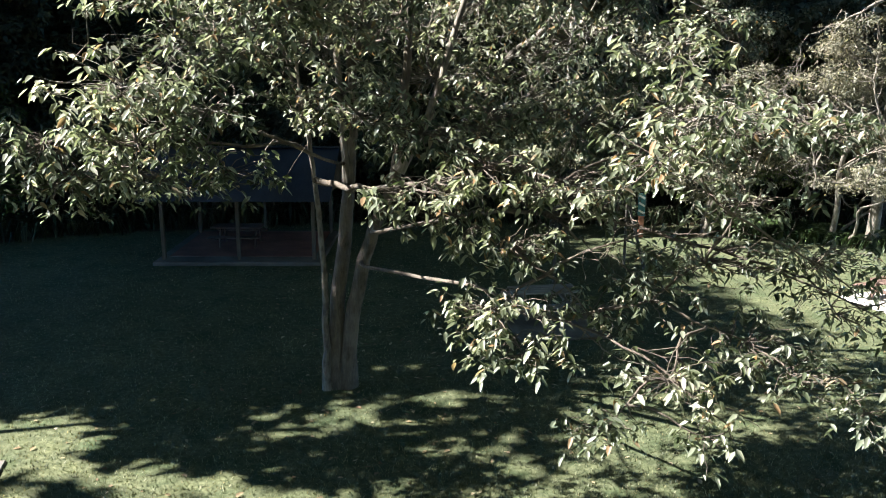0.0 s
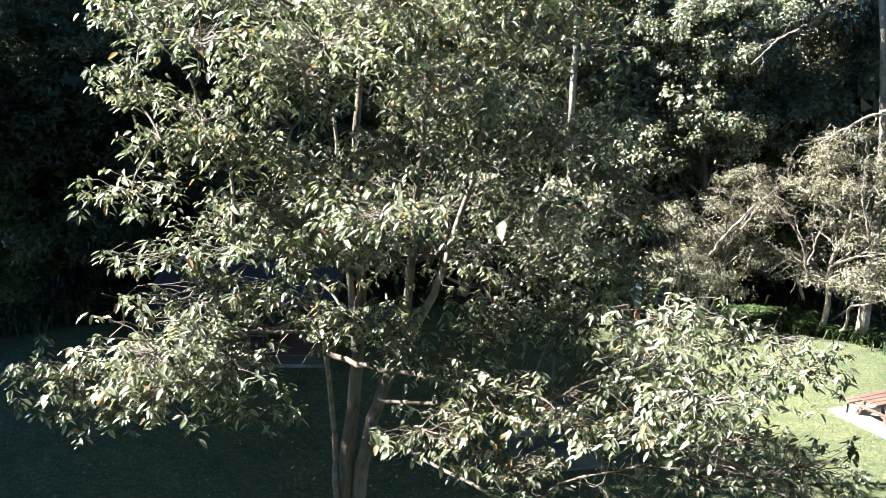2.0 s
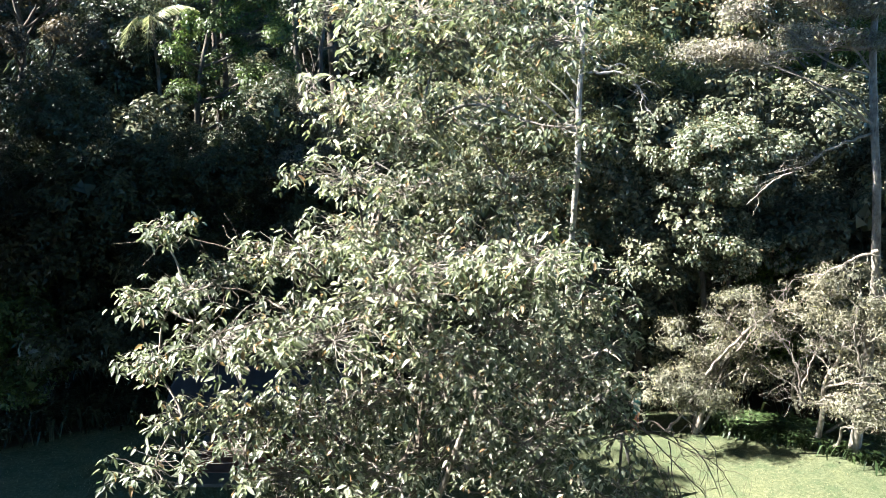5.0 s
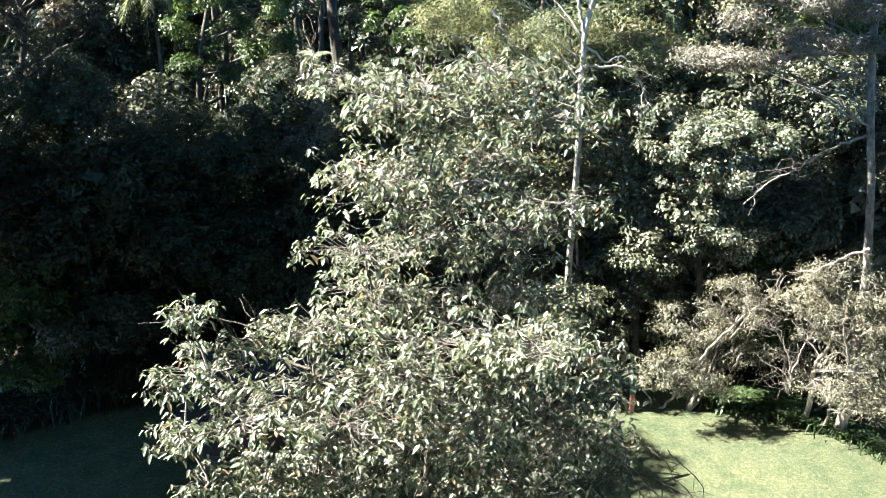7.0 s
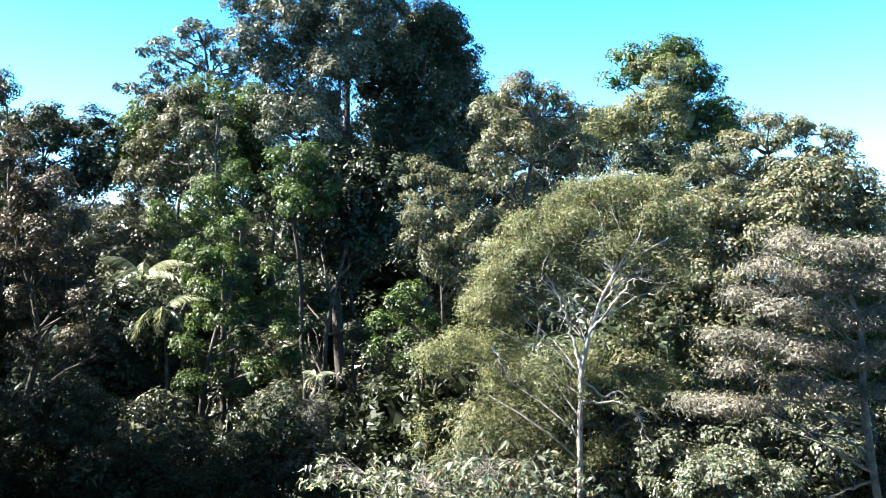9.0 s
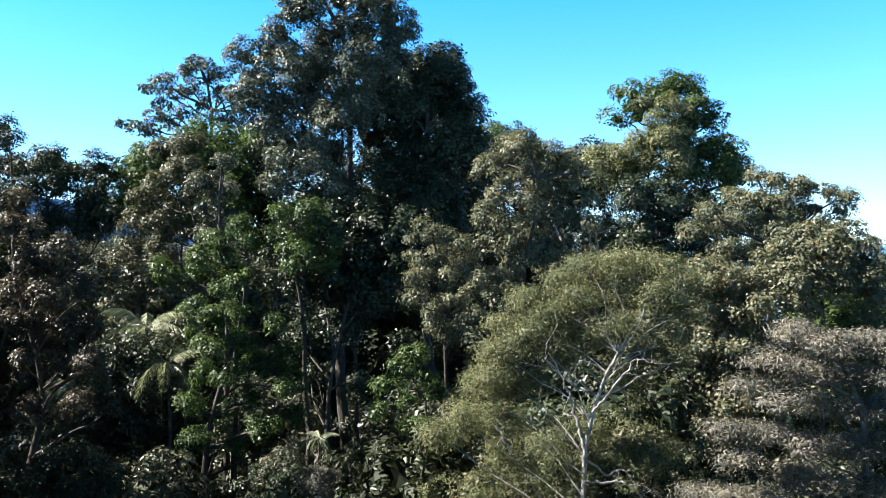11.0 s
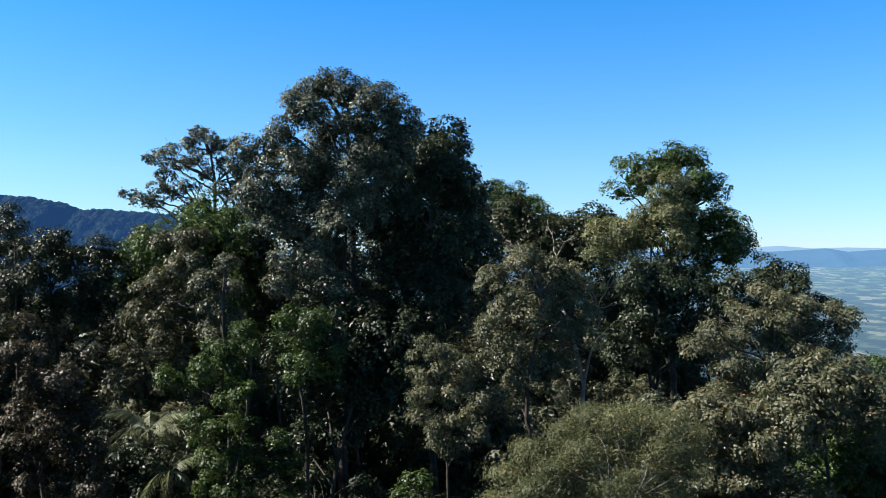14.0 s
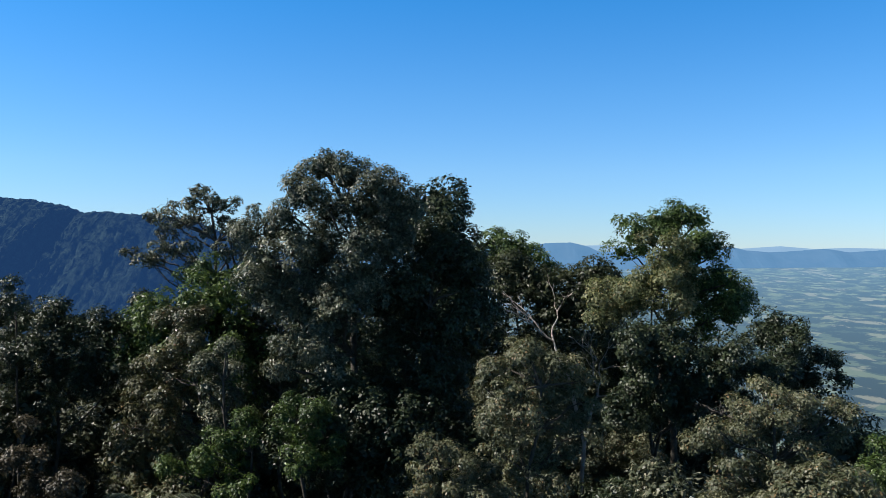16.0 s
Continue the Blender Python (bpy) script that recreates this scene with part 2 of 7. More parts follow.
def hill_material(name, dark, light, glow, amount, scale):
    """Far wooded hills, a backdrop; the haze before them is painted on as a faint blue glow."""
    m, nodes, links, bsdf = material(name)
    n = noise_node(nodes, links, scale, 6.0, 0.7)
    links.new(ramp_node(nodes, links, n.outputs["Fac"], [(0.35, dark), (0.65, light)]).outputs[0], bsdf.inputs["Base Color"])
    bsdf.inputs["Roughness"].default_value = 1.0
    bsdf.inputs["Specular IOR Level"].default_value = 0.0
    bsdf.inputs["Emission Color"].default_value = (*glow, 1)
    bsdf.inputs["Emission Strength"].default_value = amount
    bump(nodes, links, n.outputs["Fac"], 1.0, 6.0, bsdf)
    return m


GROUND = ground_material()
# blue of these hills is distance haze put into colour and emission
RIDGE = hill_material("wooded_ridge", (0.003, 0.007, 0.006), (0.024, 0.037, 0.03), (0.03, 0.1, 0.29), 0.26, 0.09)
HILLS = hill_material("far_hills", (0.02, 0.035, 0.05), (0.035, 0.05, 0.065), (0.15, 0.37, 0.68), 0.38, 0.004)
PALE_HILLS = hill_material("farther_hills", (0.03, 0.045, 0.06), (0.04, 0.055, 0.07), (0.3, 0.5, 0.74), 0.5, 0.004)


# ---- mesh helpers ----
def mesh_from(name, verts, faces, mat, smooth=False):
    """verts (n, 3); faces: arrays (m, k) of one or more sizes."""
    me = bpy.data.meshes.new(name)
    faces = [np.asarray(f, dtype=np.int32) for f in (faces if isinstance(faces, list) else [faces]) if len(f)]
    verts = np.asarray(verts, dtype=np.float32)
    me.vertices.add(len(verts))
    me.vertices.foreach_set("co", verts.ravel())
    flat = np.concatenate([f.ravel() for f in faces])
    sizes = np.concatenate([np.full(len(f), f.shape[1], dtype=np.int32) for f in faces])
    me.loops.add(len(flat))
    me.loops.foreach_set("vertex_index", flat)
    me.polygons.add(len(sizes))
    me.polygons.foreach_set("loop_start", np.concatenate([[0], np.cumsum(sizes)[:-1]]).astype(np.int32))
    if smooth:
        me.polygons.foreach_set("use_smooth", np.ones(len(sizes), dtype=bool))
    me.materials.append(mat)
    me.update(calc_edges=True)
    return me


def piece(name, me, parent=None, label="", kind=""):
    ob = new(name, me)
    if parent is not None:
        ob.parent = parent
    return tagged(ob, label, kind=kind)


def part(name, bm, mat, parent, label=""):
    me = bpy.data.meshes.new(name)
    bm.to_mesh(me)
    bm.free()
    me.materials.append(mat)
    return piece(name, me, parent, label)


def thing(name, place, label, category, group="", kind=""):
    e = new(name)
    e.matrix_world = Matrix.Translation(place)
    e.empty_display_size = 0.2
    return tagged(e, label, category, group, kind)


def box(bm, centre, size, turn=None, bevel=0.01):
    m = Matrix.Translation(centre) @ (turn or Matrix()) @ Matrix.Diagonal((*size, 1))
    made = bmesh.ops.create_cube(bm, size=1.0, matrix=m)["verts"]
    if bevel:
        edges = list({e for v in made for e in v.link_edges})
        bmesh.ops.bevel(bm, geom=edges, offset=bevel, segments=1, affect="EDGES")
    return bm


class Tubes:
    """Collects tapered, bent limbs into one mesh."""

    def __init__(self):
        self.v, self.f, self.n = [], [], 0

    def add(self, pts, radii, sides=7):
        pts, radii = np.asarray(pts, float), np.asarray(radii, float)
        d = np.gradient(pts, axis=0)
        d /= np.linalg.norm(d, axis=1)[:, None] + 1e-9
        ref = np.array([1.0, 0, 0]) if abs(d[0][0]) < 0.8 else np.array([0, 1.0, 0])
        a = np.cross(d, ref)
        a /= np.linalg.norm(a, axis=1)[:, None] + 1e-9
        b = np.cross(d, a)
        ang = np.linspace(0, 2 * np.pi, sides, endpoint=False)
        ring = pts[:, None] + radii[:, None, None] * (np.cos(ang)[None, :, None] * a[:, None] + np.sin(ang)[None, :, None] * b[:, None])
        k = len(pts)
        idx = self.n + np.arange(k * sides).reshape(k, sides)
        nxt = np.roll(idx, -1, axis=1)
        self.f.append(np.stack([idx[:-1], nxt[:-1], nxt[1:], idx[1:]], -1).reshape(-1, 4))
        self.v.append(ring.reshape(-1, 3))
        self.n += k * sides

    def mesh(self, name, mat):
        return mesh_from(name, np.concatenate(self.v), [np.concatenate(self.f)], mat, True)


def bent(rng, a, b, n=7, wobble=0.06, sag=0.0):
    a, b = np.asarray(a, float), np.asarray(b, float)
    s = np.linspace(0, 1, n)[:, None]
    length = np.linalg.norm(b - a)
    off = rng.normal(0, wobble * length, (3, 3))
    p = a + (b - a) * s + np.sin(np.pi * s) * off[0] + np.sin(2 * np.pi * s) * off[1] * 0.5 + np.sin(3 * np.pi * s) * off[2] * 0.3
    p[:, 2] += sag * length * np.sin(np.pi * s[:, 0])
    return p


def unit(v):
    return v / (np.linalg.norm(v, axis=-1, keepdims=True) + 1e-9)


def leaf_mesh(name, rng, spots, outward, size, mat, fine=False, droop=0.3, up=0.6, slim=0.45, loose=0.5, along=None):
    """Leaves at the spots: kites, shards of the inner crown ("far"), or pointed ovals curled along the midrib (True)."""
    n = len(spots)
    length = size * rng.uniform(0.6, 1.35, n)[:, None]
    normal = unit(outward * 1.0 + np.array([0, 0, up]) + rng.normal(0, loose, (n, 3)))
    d = rng.normal(0, 1, (n, 3)) + outward * 0.7 + np.array([0, 0, -droop])
    if along is not None:
        d = along
    d = unit(d - normal * np.sum(d * normal, 1)[:, None])
    s = np.cross(normal, d)
    w = length * slim * 0.5
    fold = length * 0.12
    if fine == "far":
        v = np.stack([spots - d * length * 0.2 + s * w * 0.9, spots - d * length * 0.2 - s * w * 0.9, spots + d * length * 0.8 - normal * fold], 1)
        return mesh_from(name, v.reshape(-1, 3), [np.arange(3 * n).reshape(-1, 3)], mat)
    if fine is True:
        curl = length * rng.uniform(0.02, 0.2, n)[:, None]
        v = np.stack([spots, spots + d * length * 0.28 + s * w + normal * fold * 0.6, spots + d * length * 0.68 + s * w * 0.76 + normal * (fold * 0.5 - curl * 0.35),
                      spots + d * length - normal * curl, spots + d * length * 0.68 - s * w * 0.76 + normal * (fold * 0.5 - curl * 0.35), spots + d * length * 0.28 - s * w + normal * fold * 0.6], 1)
        i = np.arange(n)[:, None] * 6
        f = np.concatenate([i + np.array([0, 1, 2, 3]), i + np.array([0, 3, 4, 5])])
        return mesh_from(name, v.reshape(-1, 3), [f], mat)
    v = np.stack([spots, spots + d * length * 0.42 + s * w + normal * fold * 0.5, spots + d * length - normal * fold, spots + d * length * 0.42 - s * w + normal * fold * 0.5], 1)
    i = np.arange(n)[:, None] * 4
    return mesh_from(name, v.reshape(-1, 3), [i + np.array([0, 1, 2, 3])], mat)


def blob_area(b):
    p = 1.6
    return 4 * np.pi * (((b[:, 3] * b[:, 4]) ** p + (b[:, 4] * b[:, 5]) ** p + (b[:, 3] * b[:, 5]) ** p) / 3) ** (1 / p)


def crown_spots(rng, blobs, size, slim, clump, cover):
    """Leafy clumps sit on the lobes of a crown like florets, and the leaves on the upper and outer sides of the clumps;
    the lobes' inner shells carry larger shards that block sun and view.
    """
    area = blob_area(blobs)
    many = np.maximum(5, (area / (1.5 * clump ** 2)).astype(int))
    which = np.repeat(np.arange(len(blobs)), many)
    dirs = unit(rng.normal(0, 1, (len(which), 3)) + np.array([0, 0, 0.22]))
    centres = blobs[which, :3] + dirs * rng.uniform(0.62, 1.12, len(which))[:, None] * blobs[which, 3:]
    hidden = np.zeros(len(which), bool)
    for i, b in enumerate(blobs):
        hidden |= (which != i) & (np.sum(((centres - b[:3]) / b[3:]) ** 2, 1) < 0.5)
    hidden |= (dirs[:, 1] > 0.25) & (rng.uniform(0, 1, len(which)) < 0.65)      # sparser towards the deep forest
    which, dirs, centres = which[~hidden], dirs[~hidden], centres[~hidden]
    radius = clump * rng.uniform(0.35, 1.35, len(which))
    share = cover * 2 * np.pi * radius ** 2 / (0.5 * size ** 2 * slim)
    owner = np.repeat(np.arange(len(which)), np.maximum(4, share.astype(int)))
    lean = unit(dirs * 0.8 + np.array([0, 0, 0.5]))
    away = unit(rng.normal(0, 1, (len(owner), 3)) + 0.9 * lean[owner])
    off = away * (rng.uniform(0.45, 1.0, len(owner)) ** 0.5 * (1 + 0.13 * rng.normal(0, 1, len(owner))))[:, None] * radius[owner][:, None] * np.array([1, 1, 0.8])
    return centres[owner] + off, unit(away + 0.3 * lean[owner]), centres, which


def inner_spots(rng, blobs, size):
    """Spots on the inner shells of the lobes, close enough to hide what is behind."""
    many = (blob_area(blobs) * 0.5 * 1.5 / (0.45 * size ** 2)).astype(int) + 4
    which = np.repeat(np.arange(len(blobs)), many)
    d = unit(rng.normal(0, 1, (len(which), 3)))
    return blobs[which, :3] + d * rng.uniform(0.3, 0.66, len(which))[:, None] * blobs[which, 3:], d


def bough_spots(rng, blobs, count, clump=0.8, shell=0.75, flat=0.7, per=60):
    """Feathery tufts set on the shells of ellipsoids (x, y, z, rx, ry, rz)."""
    blobs = np.asarray(blobs, float)
    weight = blobs[:, 3] * blobs[:, 4] + blobs[:, 4] * blobs[:, 5] + blobs[:, 3] * blobs[:, 5]
    weight /= weight.sum()
    k = max(6, count // per)
    which = rng.choice(len(blobs), k, p=weight)
    dirs = unit(rng.normal(0, 1, (k, 3)) + np.array([0, 0, 0.25]))
    centres = blobs[which, :3] + dirs * rng.uniform(shell, 1.08, k)[:, None] * blobs[which, 3:]
    spread = clump * rng.uniform(0.4, 1.6, k)
    share = spread ** 2
    owner = rng.choice(k, count, p=share / share.sum())
    away = unit(rng.normal(0, 1, (count, 3)) + np.array([0, 0, 0.25]))
    reach = rng.uniform(0, 1, count) ** 0.6 * rng.uniform(0.7, 1.5, count)
    off = away * reach[:, None] * spread[owner][:, None] * np.array([1, 1, flat])
    spots = centres[owner] + off
    outward = unit(off / np.array([1, 1, flat]) + 0.35 * dirs[owner] * spread[owner][:, None])
    return spots, outward, centres, which


def under(child, parent):
    child.parent = parent
    child.matrix_parent_inverse = Matrix.Translation(-parent.matrix_world.translation)
    return child


def tree(label, base, blobs, leaf, bark, leaves=0, size=0.26, clump=0.8, trunk=0.3, fork=0.5, seed=1, stems=1, twigs=26, group="trees of the forest", category="tree",
         shell=0.72, flat=0.8, per=0, fine=False, droop=0.3, up=0.35, slim=0.54, name="tree", line=None, bare=(), core=True, feather=False, cover=0.6):
    """A tree: trunk along line (or bent from the base), a limb with twigs to each bough, bare limbs, and a crown of leaves."""
    rng = np.random.default_rng(seed)
    origin = np.array([base[0], base[1], base[2] if len(base) > 2 else 0.0])
    root = thing(name, origin, label, category, group)
    root.matrix_world = Matrix.Translation(origin)
    blobs = np.asarray(blobs, float)
    per = per or max(24, int(13.0 * (clump / size) ** 2))
    if feather:
        spots, outward, centres, which = bough_spots(rng, blobs, leaves, clump, shell, flat, per)
    else:
        spots, outward, centres, which = crown_spots(rng, blobs, size, slim, clump, cover)
    if line is None:
        top = blobs[np.argmax(blobs[:, 2] + blobs[:, 5])]
        fork_at = np.array([base[0] * 0.5 + top[0] * 0.5, base[1] * 0.5 + top[1] * 0.5, max(1.0, fork * top[2])])
        whole = np.concatenate([bent(rng, origin - np.array([0, 0, 0.3]), fork_at, 9, 0.02), bent(rng, fork_at, top[:3] + np.array([0, 0, top[5] * 0.4]), 8, 0.04)[1:]])
    else:
        pts = np.asarray(line, float)
        s = np.linspace(0, len(pts) - 1, 20)
        whole = np.stack([np.interp(s, np.arange(len(pts)), pts[:, i]) for i in range(3)], 1)
        whole[1:-1] = 0.25 * whole[:-2] + 0.5 * whole[1:-1] + 0.25 * whole[2:]
        whole[1:-1] += rng.normal(0, 0.02, whole[1:-1].shape)
    wood = Tubes()
    r = trunk * np.linspace(1, 0.14, len(whole)) ** 0.85
    r[0] *= 1.5
    r[1] *= 1.15
    wood.add(whole, r, 10)
    for _ in range(stems - 1):
        b = blobs[rng.integers(len(blobs))]
        wood.add(bent(rng, origin + np.append(rng.normal(0, trunk * 0.6, 2), -0.2), b[:3], 9, 0.05), trunk * np.linspace(0.6, 0.12, 9), 8)
    under(piece("trunk", wood.mesh("trunk", bark)), root)
    for i, b in enumerate(blobs):
        limbs = Tubes()
        apart = np.hypot(whole[:, 0] - b[0], whole[:, 1] - b[1])
        want = np.clip(b[2] - 0.75 * float(apart.min()) - 0.5 * b[5], 0.3 * whole[-1][2], 0.95 * whole[-1][2])
        t = float(want / max(whole[-1][2], 1))
        start = whole[int(np.argmin(np.abs(whole[:, 2] - want)))]
        rr = trunk * (0.42 - 0.22 * t)
        limb = bent(rng, start, b[:3], 7, 0.06, 0.05)
        limbs.add(limb, rr * np.linspace(1, 0.35, 7), 5 if fine == "far" else 7)
        own = np.where(which == i)[0]
        for j in rng.permutation(own)[: max(3, twigs // len(blobs))]:
            limbs.add(bent(rng, limb[rng.integers(3, 7)], centres[j], 5, 0.08), rr * 0.32 * np.linspace(1, 0.3, 5), 3 if fine == "far" else 5)
        under(piece("limb", limbs.mesh("limb", bark)), root)
    for pts, thick in bare:
        limbs = Tubes()
        pts = np.asarray(pts, float)
        s = np.linspace(0, len(pts) - 1, 5 * len(pts))
        q = np.stack([np.interp(s, np.arange(len(pts)), pts[:, i]) for i in range(3)], 1)
        q[1:-1] = (q[:-2] + q[1:-1] + q[2:]) / 3 + rng.normal(0, thick * 0.5, q[1:-1].shape)
        limbs.add(q, thick * np.linspace(1, 0.3, len(q)), 7)
        for _ in range(13):
            a = q[rng.integers(len(q) // 4, len(q))]
            along = unit(q[-1] - q[0])
            tip = a + (along * 0.7 + rng.normal(0, 0.7, 3)) * rng.uniform(0.3, 1.0) * min(1.3, np.linalg.norm(q[-1] - q[0]) * 0.35)
            twig = bent(rng, a, tip, 6, 0.1)
            limbs.add(twig, thick * 0.28 * np.linspace(1, 0.25, 6), 4)
            limbs.add(bent(rng, twig[3], twig[3] + rng.normal(0, 0.25, 3) * np.linalg.norm(tip - a), 4, 0.1), thick * 0.18 * np.linspace(1, 0.4, 4), 4)
        under(piece("bare_limb", limbs.mesh("bare_limb", bark), label="bare pale limb with twigs"), root)
    crown = under(piece("crown", leaf_mesh("crown", rng, spots, outward, size, leaf, fine, droop, up, slim, 0.5 if feather else 0.38)), root)
    # oversized shards added inside the crown so neither sun nor view passes
    if core and not feather:
        wide = max(0.35, min(0.6, 0.3 * float(np.median(blobs[:, 3]))))
        inner, d = inner_spots(rng, blobs, wide)
        under(piece("inner_foliage", leaf_mesh("inner_foliage", rng, inner, d, wide, leaf, "far", droop, 0.0, 0.9)), crown)
    return root


# ---- the ground: a lawn on a wooded height, the plain far below ----
LAWN = [(-20.9, -42.8), (-20.9, 32.1), (-16.6, 35.5), (-5.4, 38.5), (6.4, 38.5), (13.6, 37.5), (18.5, 32.3), (21.9, 25.7), (23.5, 10.7), (23.5, -42.8)]


def inside_depth(x, y):
    """Signed distance to the lawn's edge, positive within."""
    best, odd = 1e9, False
    for (ax, ay), (bx, by) in zip(LAWN, LAWN[1:] + LAWN[:1]):
        s = min(1, max(0, ((x - ax) * (bx - ax) + (y - ay) * (by - ay)) / ((bx - ax) ** 2 + (by - ay) ** 2)))
        best = min(best, math.hypot(x - ax - s * (bx - ax), y - ay - s * (by - ay)))
        if (ay > y) != (by > y) and x < (bx - ax) * (y - ay) / (by - ay) + ax:
            odd = not odd
    return best if odd else -best


def make_ground():
    radii = np.concatenate([np.linspace(0, 50, 56), np.linspace(53, 140, 24), 140 * (4900 / 140) ** np.linspace(0.03, 1, 60)])
    turns = np.linspace(0, 2 * np.pi, 144, endpoint=False)
    rr, aa = np.meshgrid(radii[1:], turns, indexing="ij")
    x, y = rr * np.sin(aa), 20 + rr * np.cos(aa)
    z = np.interp(rr, [0, 125, 300, 600, 1000, 2000, 3000, 4000, 4700, 4900], [0, 0, -45, -110, -150, -160, -130, -80, -40, -36])
    v = np.concatenate([[[0, 20, 0]], np.stack([x, y, z], -1).reshape(-1, 3)])
    k = len(turns)
    idx = 1 + np.arange(rr.size).reshape(rr.shape)
    nxt = np.roll(idx, -1, axis=1)
    quads = np.stack([idx[:-1], idx[1:], nxt[1:], nxt[:-1]], -1).reshape(-1, 4)
    tris = np.stack([np.zeros(k, int), idx[0], nxt[0]], -1)
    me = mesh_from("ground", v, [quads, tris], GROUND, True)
    lawn = me.attributes.new("lawn", "FLOAT", "POINT")
    lawn.data.foreach_set("value", np.array([min(1, max(0, 0.5 + inside_depth(p[0], p[1]) * 0.4)) for p in v], dtype=np.float32))
    plain = me.attributes.new("plain", "FLOAT", "POINT")
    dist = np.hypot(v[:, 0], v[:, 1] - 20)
    # painted haze: the ground's emission rises with distance
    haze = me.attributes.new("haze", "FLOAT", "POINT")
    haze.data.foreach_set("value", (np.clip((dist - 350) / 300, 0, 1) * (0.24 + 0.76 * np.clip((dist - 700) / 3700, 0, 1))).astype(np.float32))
    plain.data.foreach_set("value", np.clip((dist - 400) / 300, 0, 1).astype(np.float32))
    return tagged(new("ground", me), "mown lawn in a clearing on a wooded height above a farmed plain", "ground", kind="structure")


make_ground()


def ridge_line(name, label, mat, line, foot, depth, seed, rough, across=33, along=160):
    """A long hill: a crest line (x, y, z) with slopes to the foot on both sides, and the lumps of its woods."""
    rng = np.random.default_rng(seed)
    crest = np.array(line, float)
    s = np.linspace(0, len(crest) - 1, along)
    c = np.stack([np.interp(s, np.arange(len(crest)), crest[:, i]) for i in range(3)], 1)
    rows = []
    for q in np.linspace(-1, 1, across):
        fall = 1 - abs(q) ** 1.15
        row = c.copy()
        row[:, 1] += q * depth
        row[:, 2] = foot + (c[:, 2] - foot) * fall
        gully = np.sin(s * 2.1 + q * 2.0) + 0.6 * np.sin(s * 4.7 - q * 3)
        row[:, 2] += gully * rough * fall * abs(q) * 2.2 + rng.uniform(0, rough * 0.3, len(row)) ** 1.3 * (0.3 + min(1, abs(q) * 6) * 0.7)
        row[:, :2] += rng.normal(0, rough * 0.06, (len(row), 2))
        rows.append(row)
    v = np.array(rows)
    idx = np.arange(v.shape[0] * v.shape[1]).reshape(v.shape[:2])
    quads = np.stack([idx[:-1, :-1], idx[:-1, 1:], idx[1:, 1:], idx[1:, :-1]], -1).reshape(-1, 4)
    return tagged(new(name, mesh_from(name, v.reshape(-1, 3), [quads], mat, False)), label, "hill", kind="structure")


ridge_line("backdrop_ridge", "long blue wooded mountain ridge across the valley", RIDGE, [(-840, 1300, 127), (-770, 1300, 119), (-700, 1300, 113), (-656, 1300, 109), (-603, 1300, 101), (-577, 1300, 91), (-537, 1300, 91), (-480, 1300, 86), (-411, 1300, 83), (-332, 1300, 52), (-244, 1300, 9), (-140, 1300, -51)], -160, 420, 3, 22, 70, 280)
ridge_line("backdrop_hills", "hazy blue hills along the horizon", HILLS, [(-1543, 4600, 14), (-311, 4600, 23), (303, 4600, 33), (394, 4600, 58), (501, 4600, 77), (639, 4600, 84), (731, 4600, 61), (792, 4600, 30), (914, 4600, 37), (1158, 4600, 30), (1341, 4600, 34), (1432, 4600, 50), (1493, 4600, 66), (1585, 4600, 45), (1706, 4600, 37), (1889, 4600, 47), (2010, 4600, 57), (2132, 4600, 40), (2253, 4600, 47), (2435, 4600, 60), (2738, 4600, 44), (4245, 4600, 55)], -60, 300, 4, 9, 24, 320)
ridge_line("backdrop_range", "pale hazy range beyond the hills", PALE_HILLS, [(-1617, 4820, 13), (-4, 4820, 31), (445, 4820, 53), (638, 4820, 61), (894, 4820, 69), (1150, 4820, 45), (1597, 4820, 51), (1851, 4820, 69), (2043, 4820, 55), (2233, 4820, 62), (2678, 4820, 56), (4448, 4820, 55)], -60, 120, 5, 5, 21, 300)

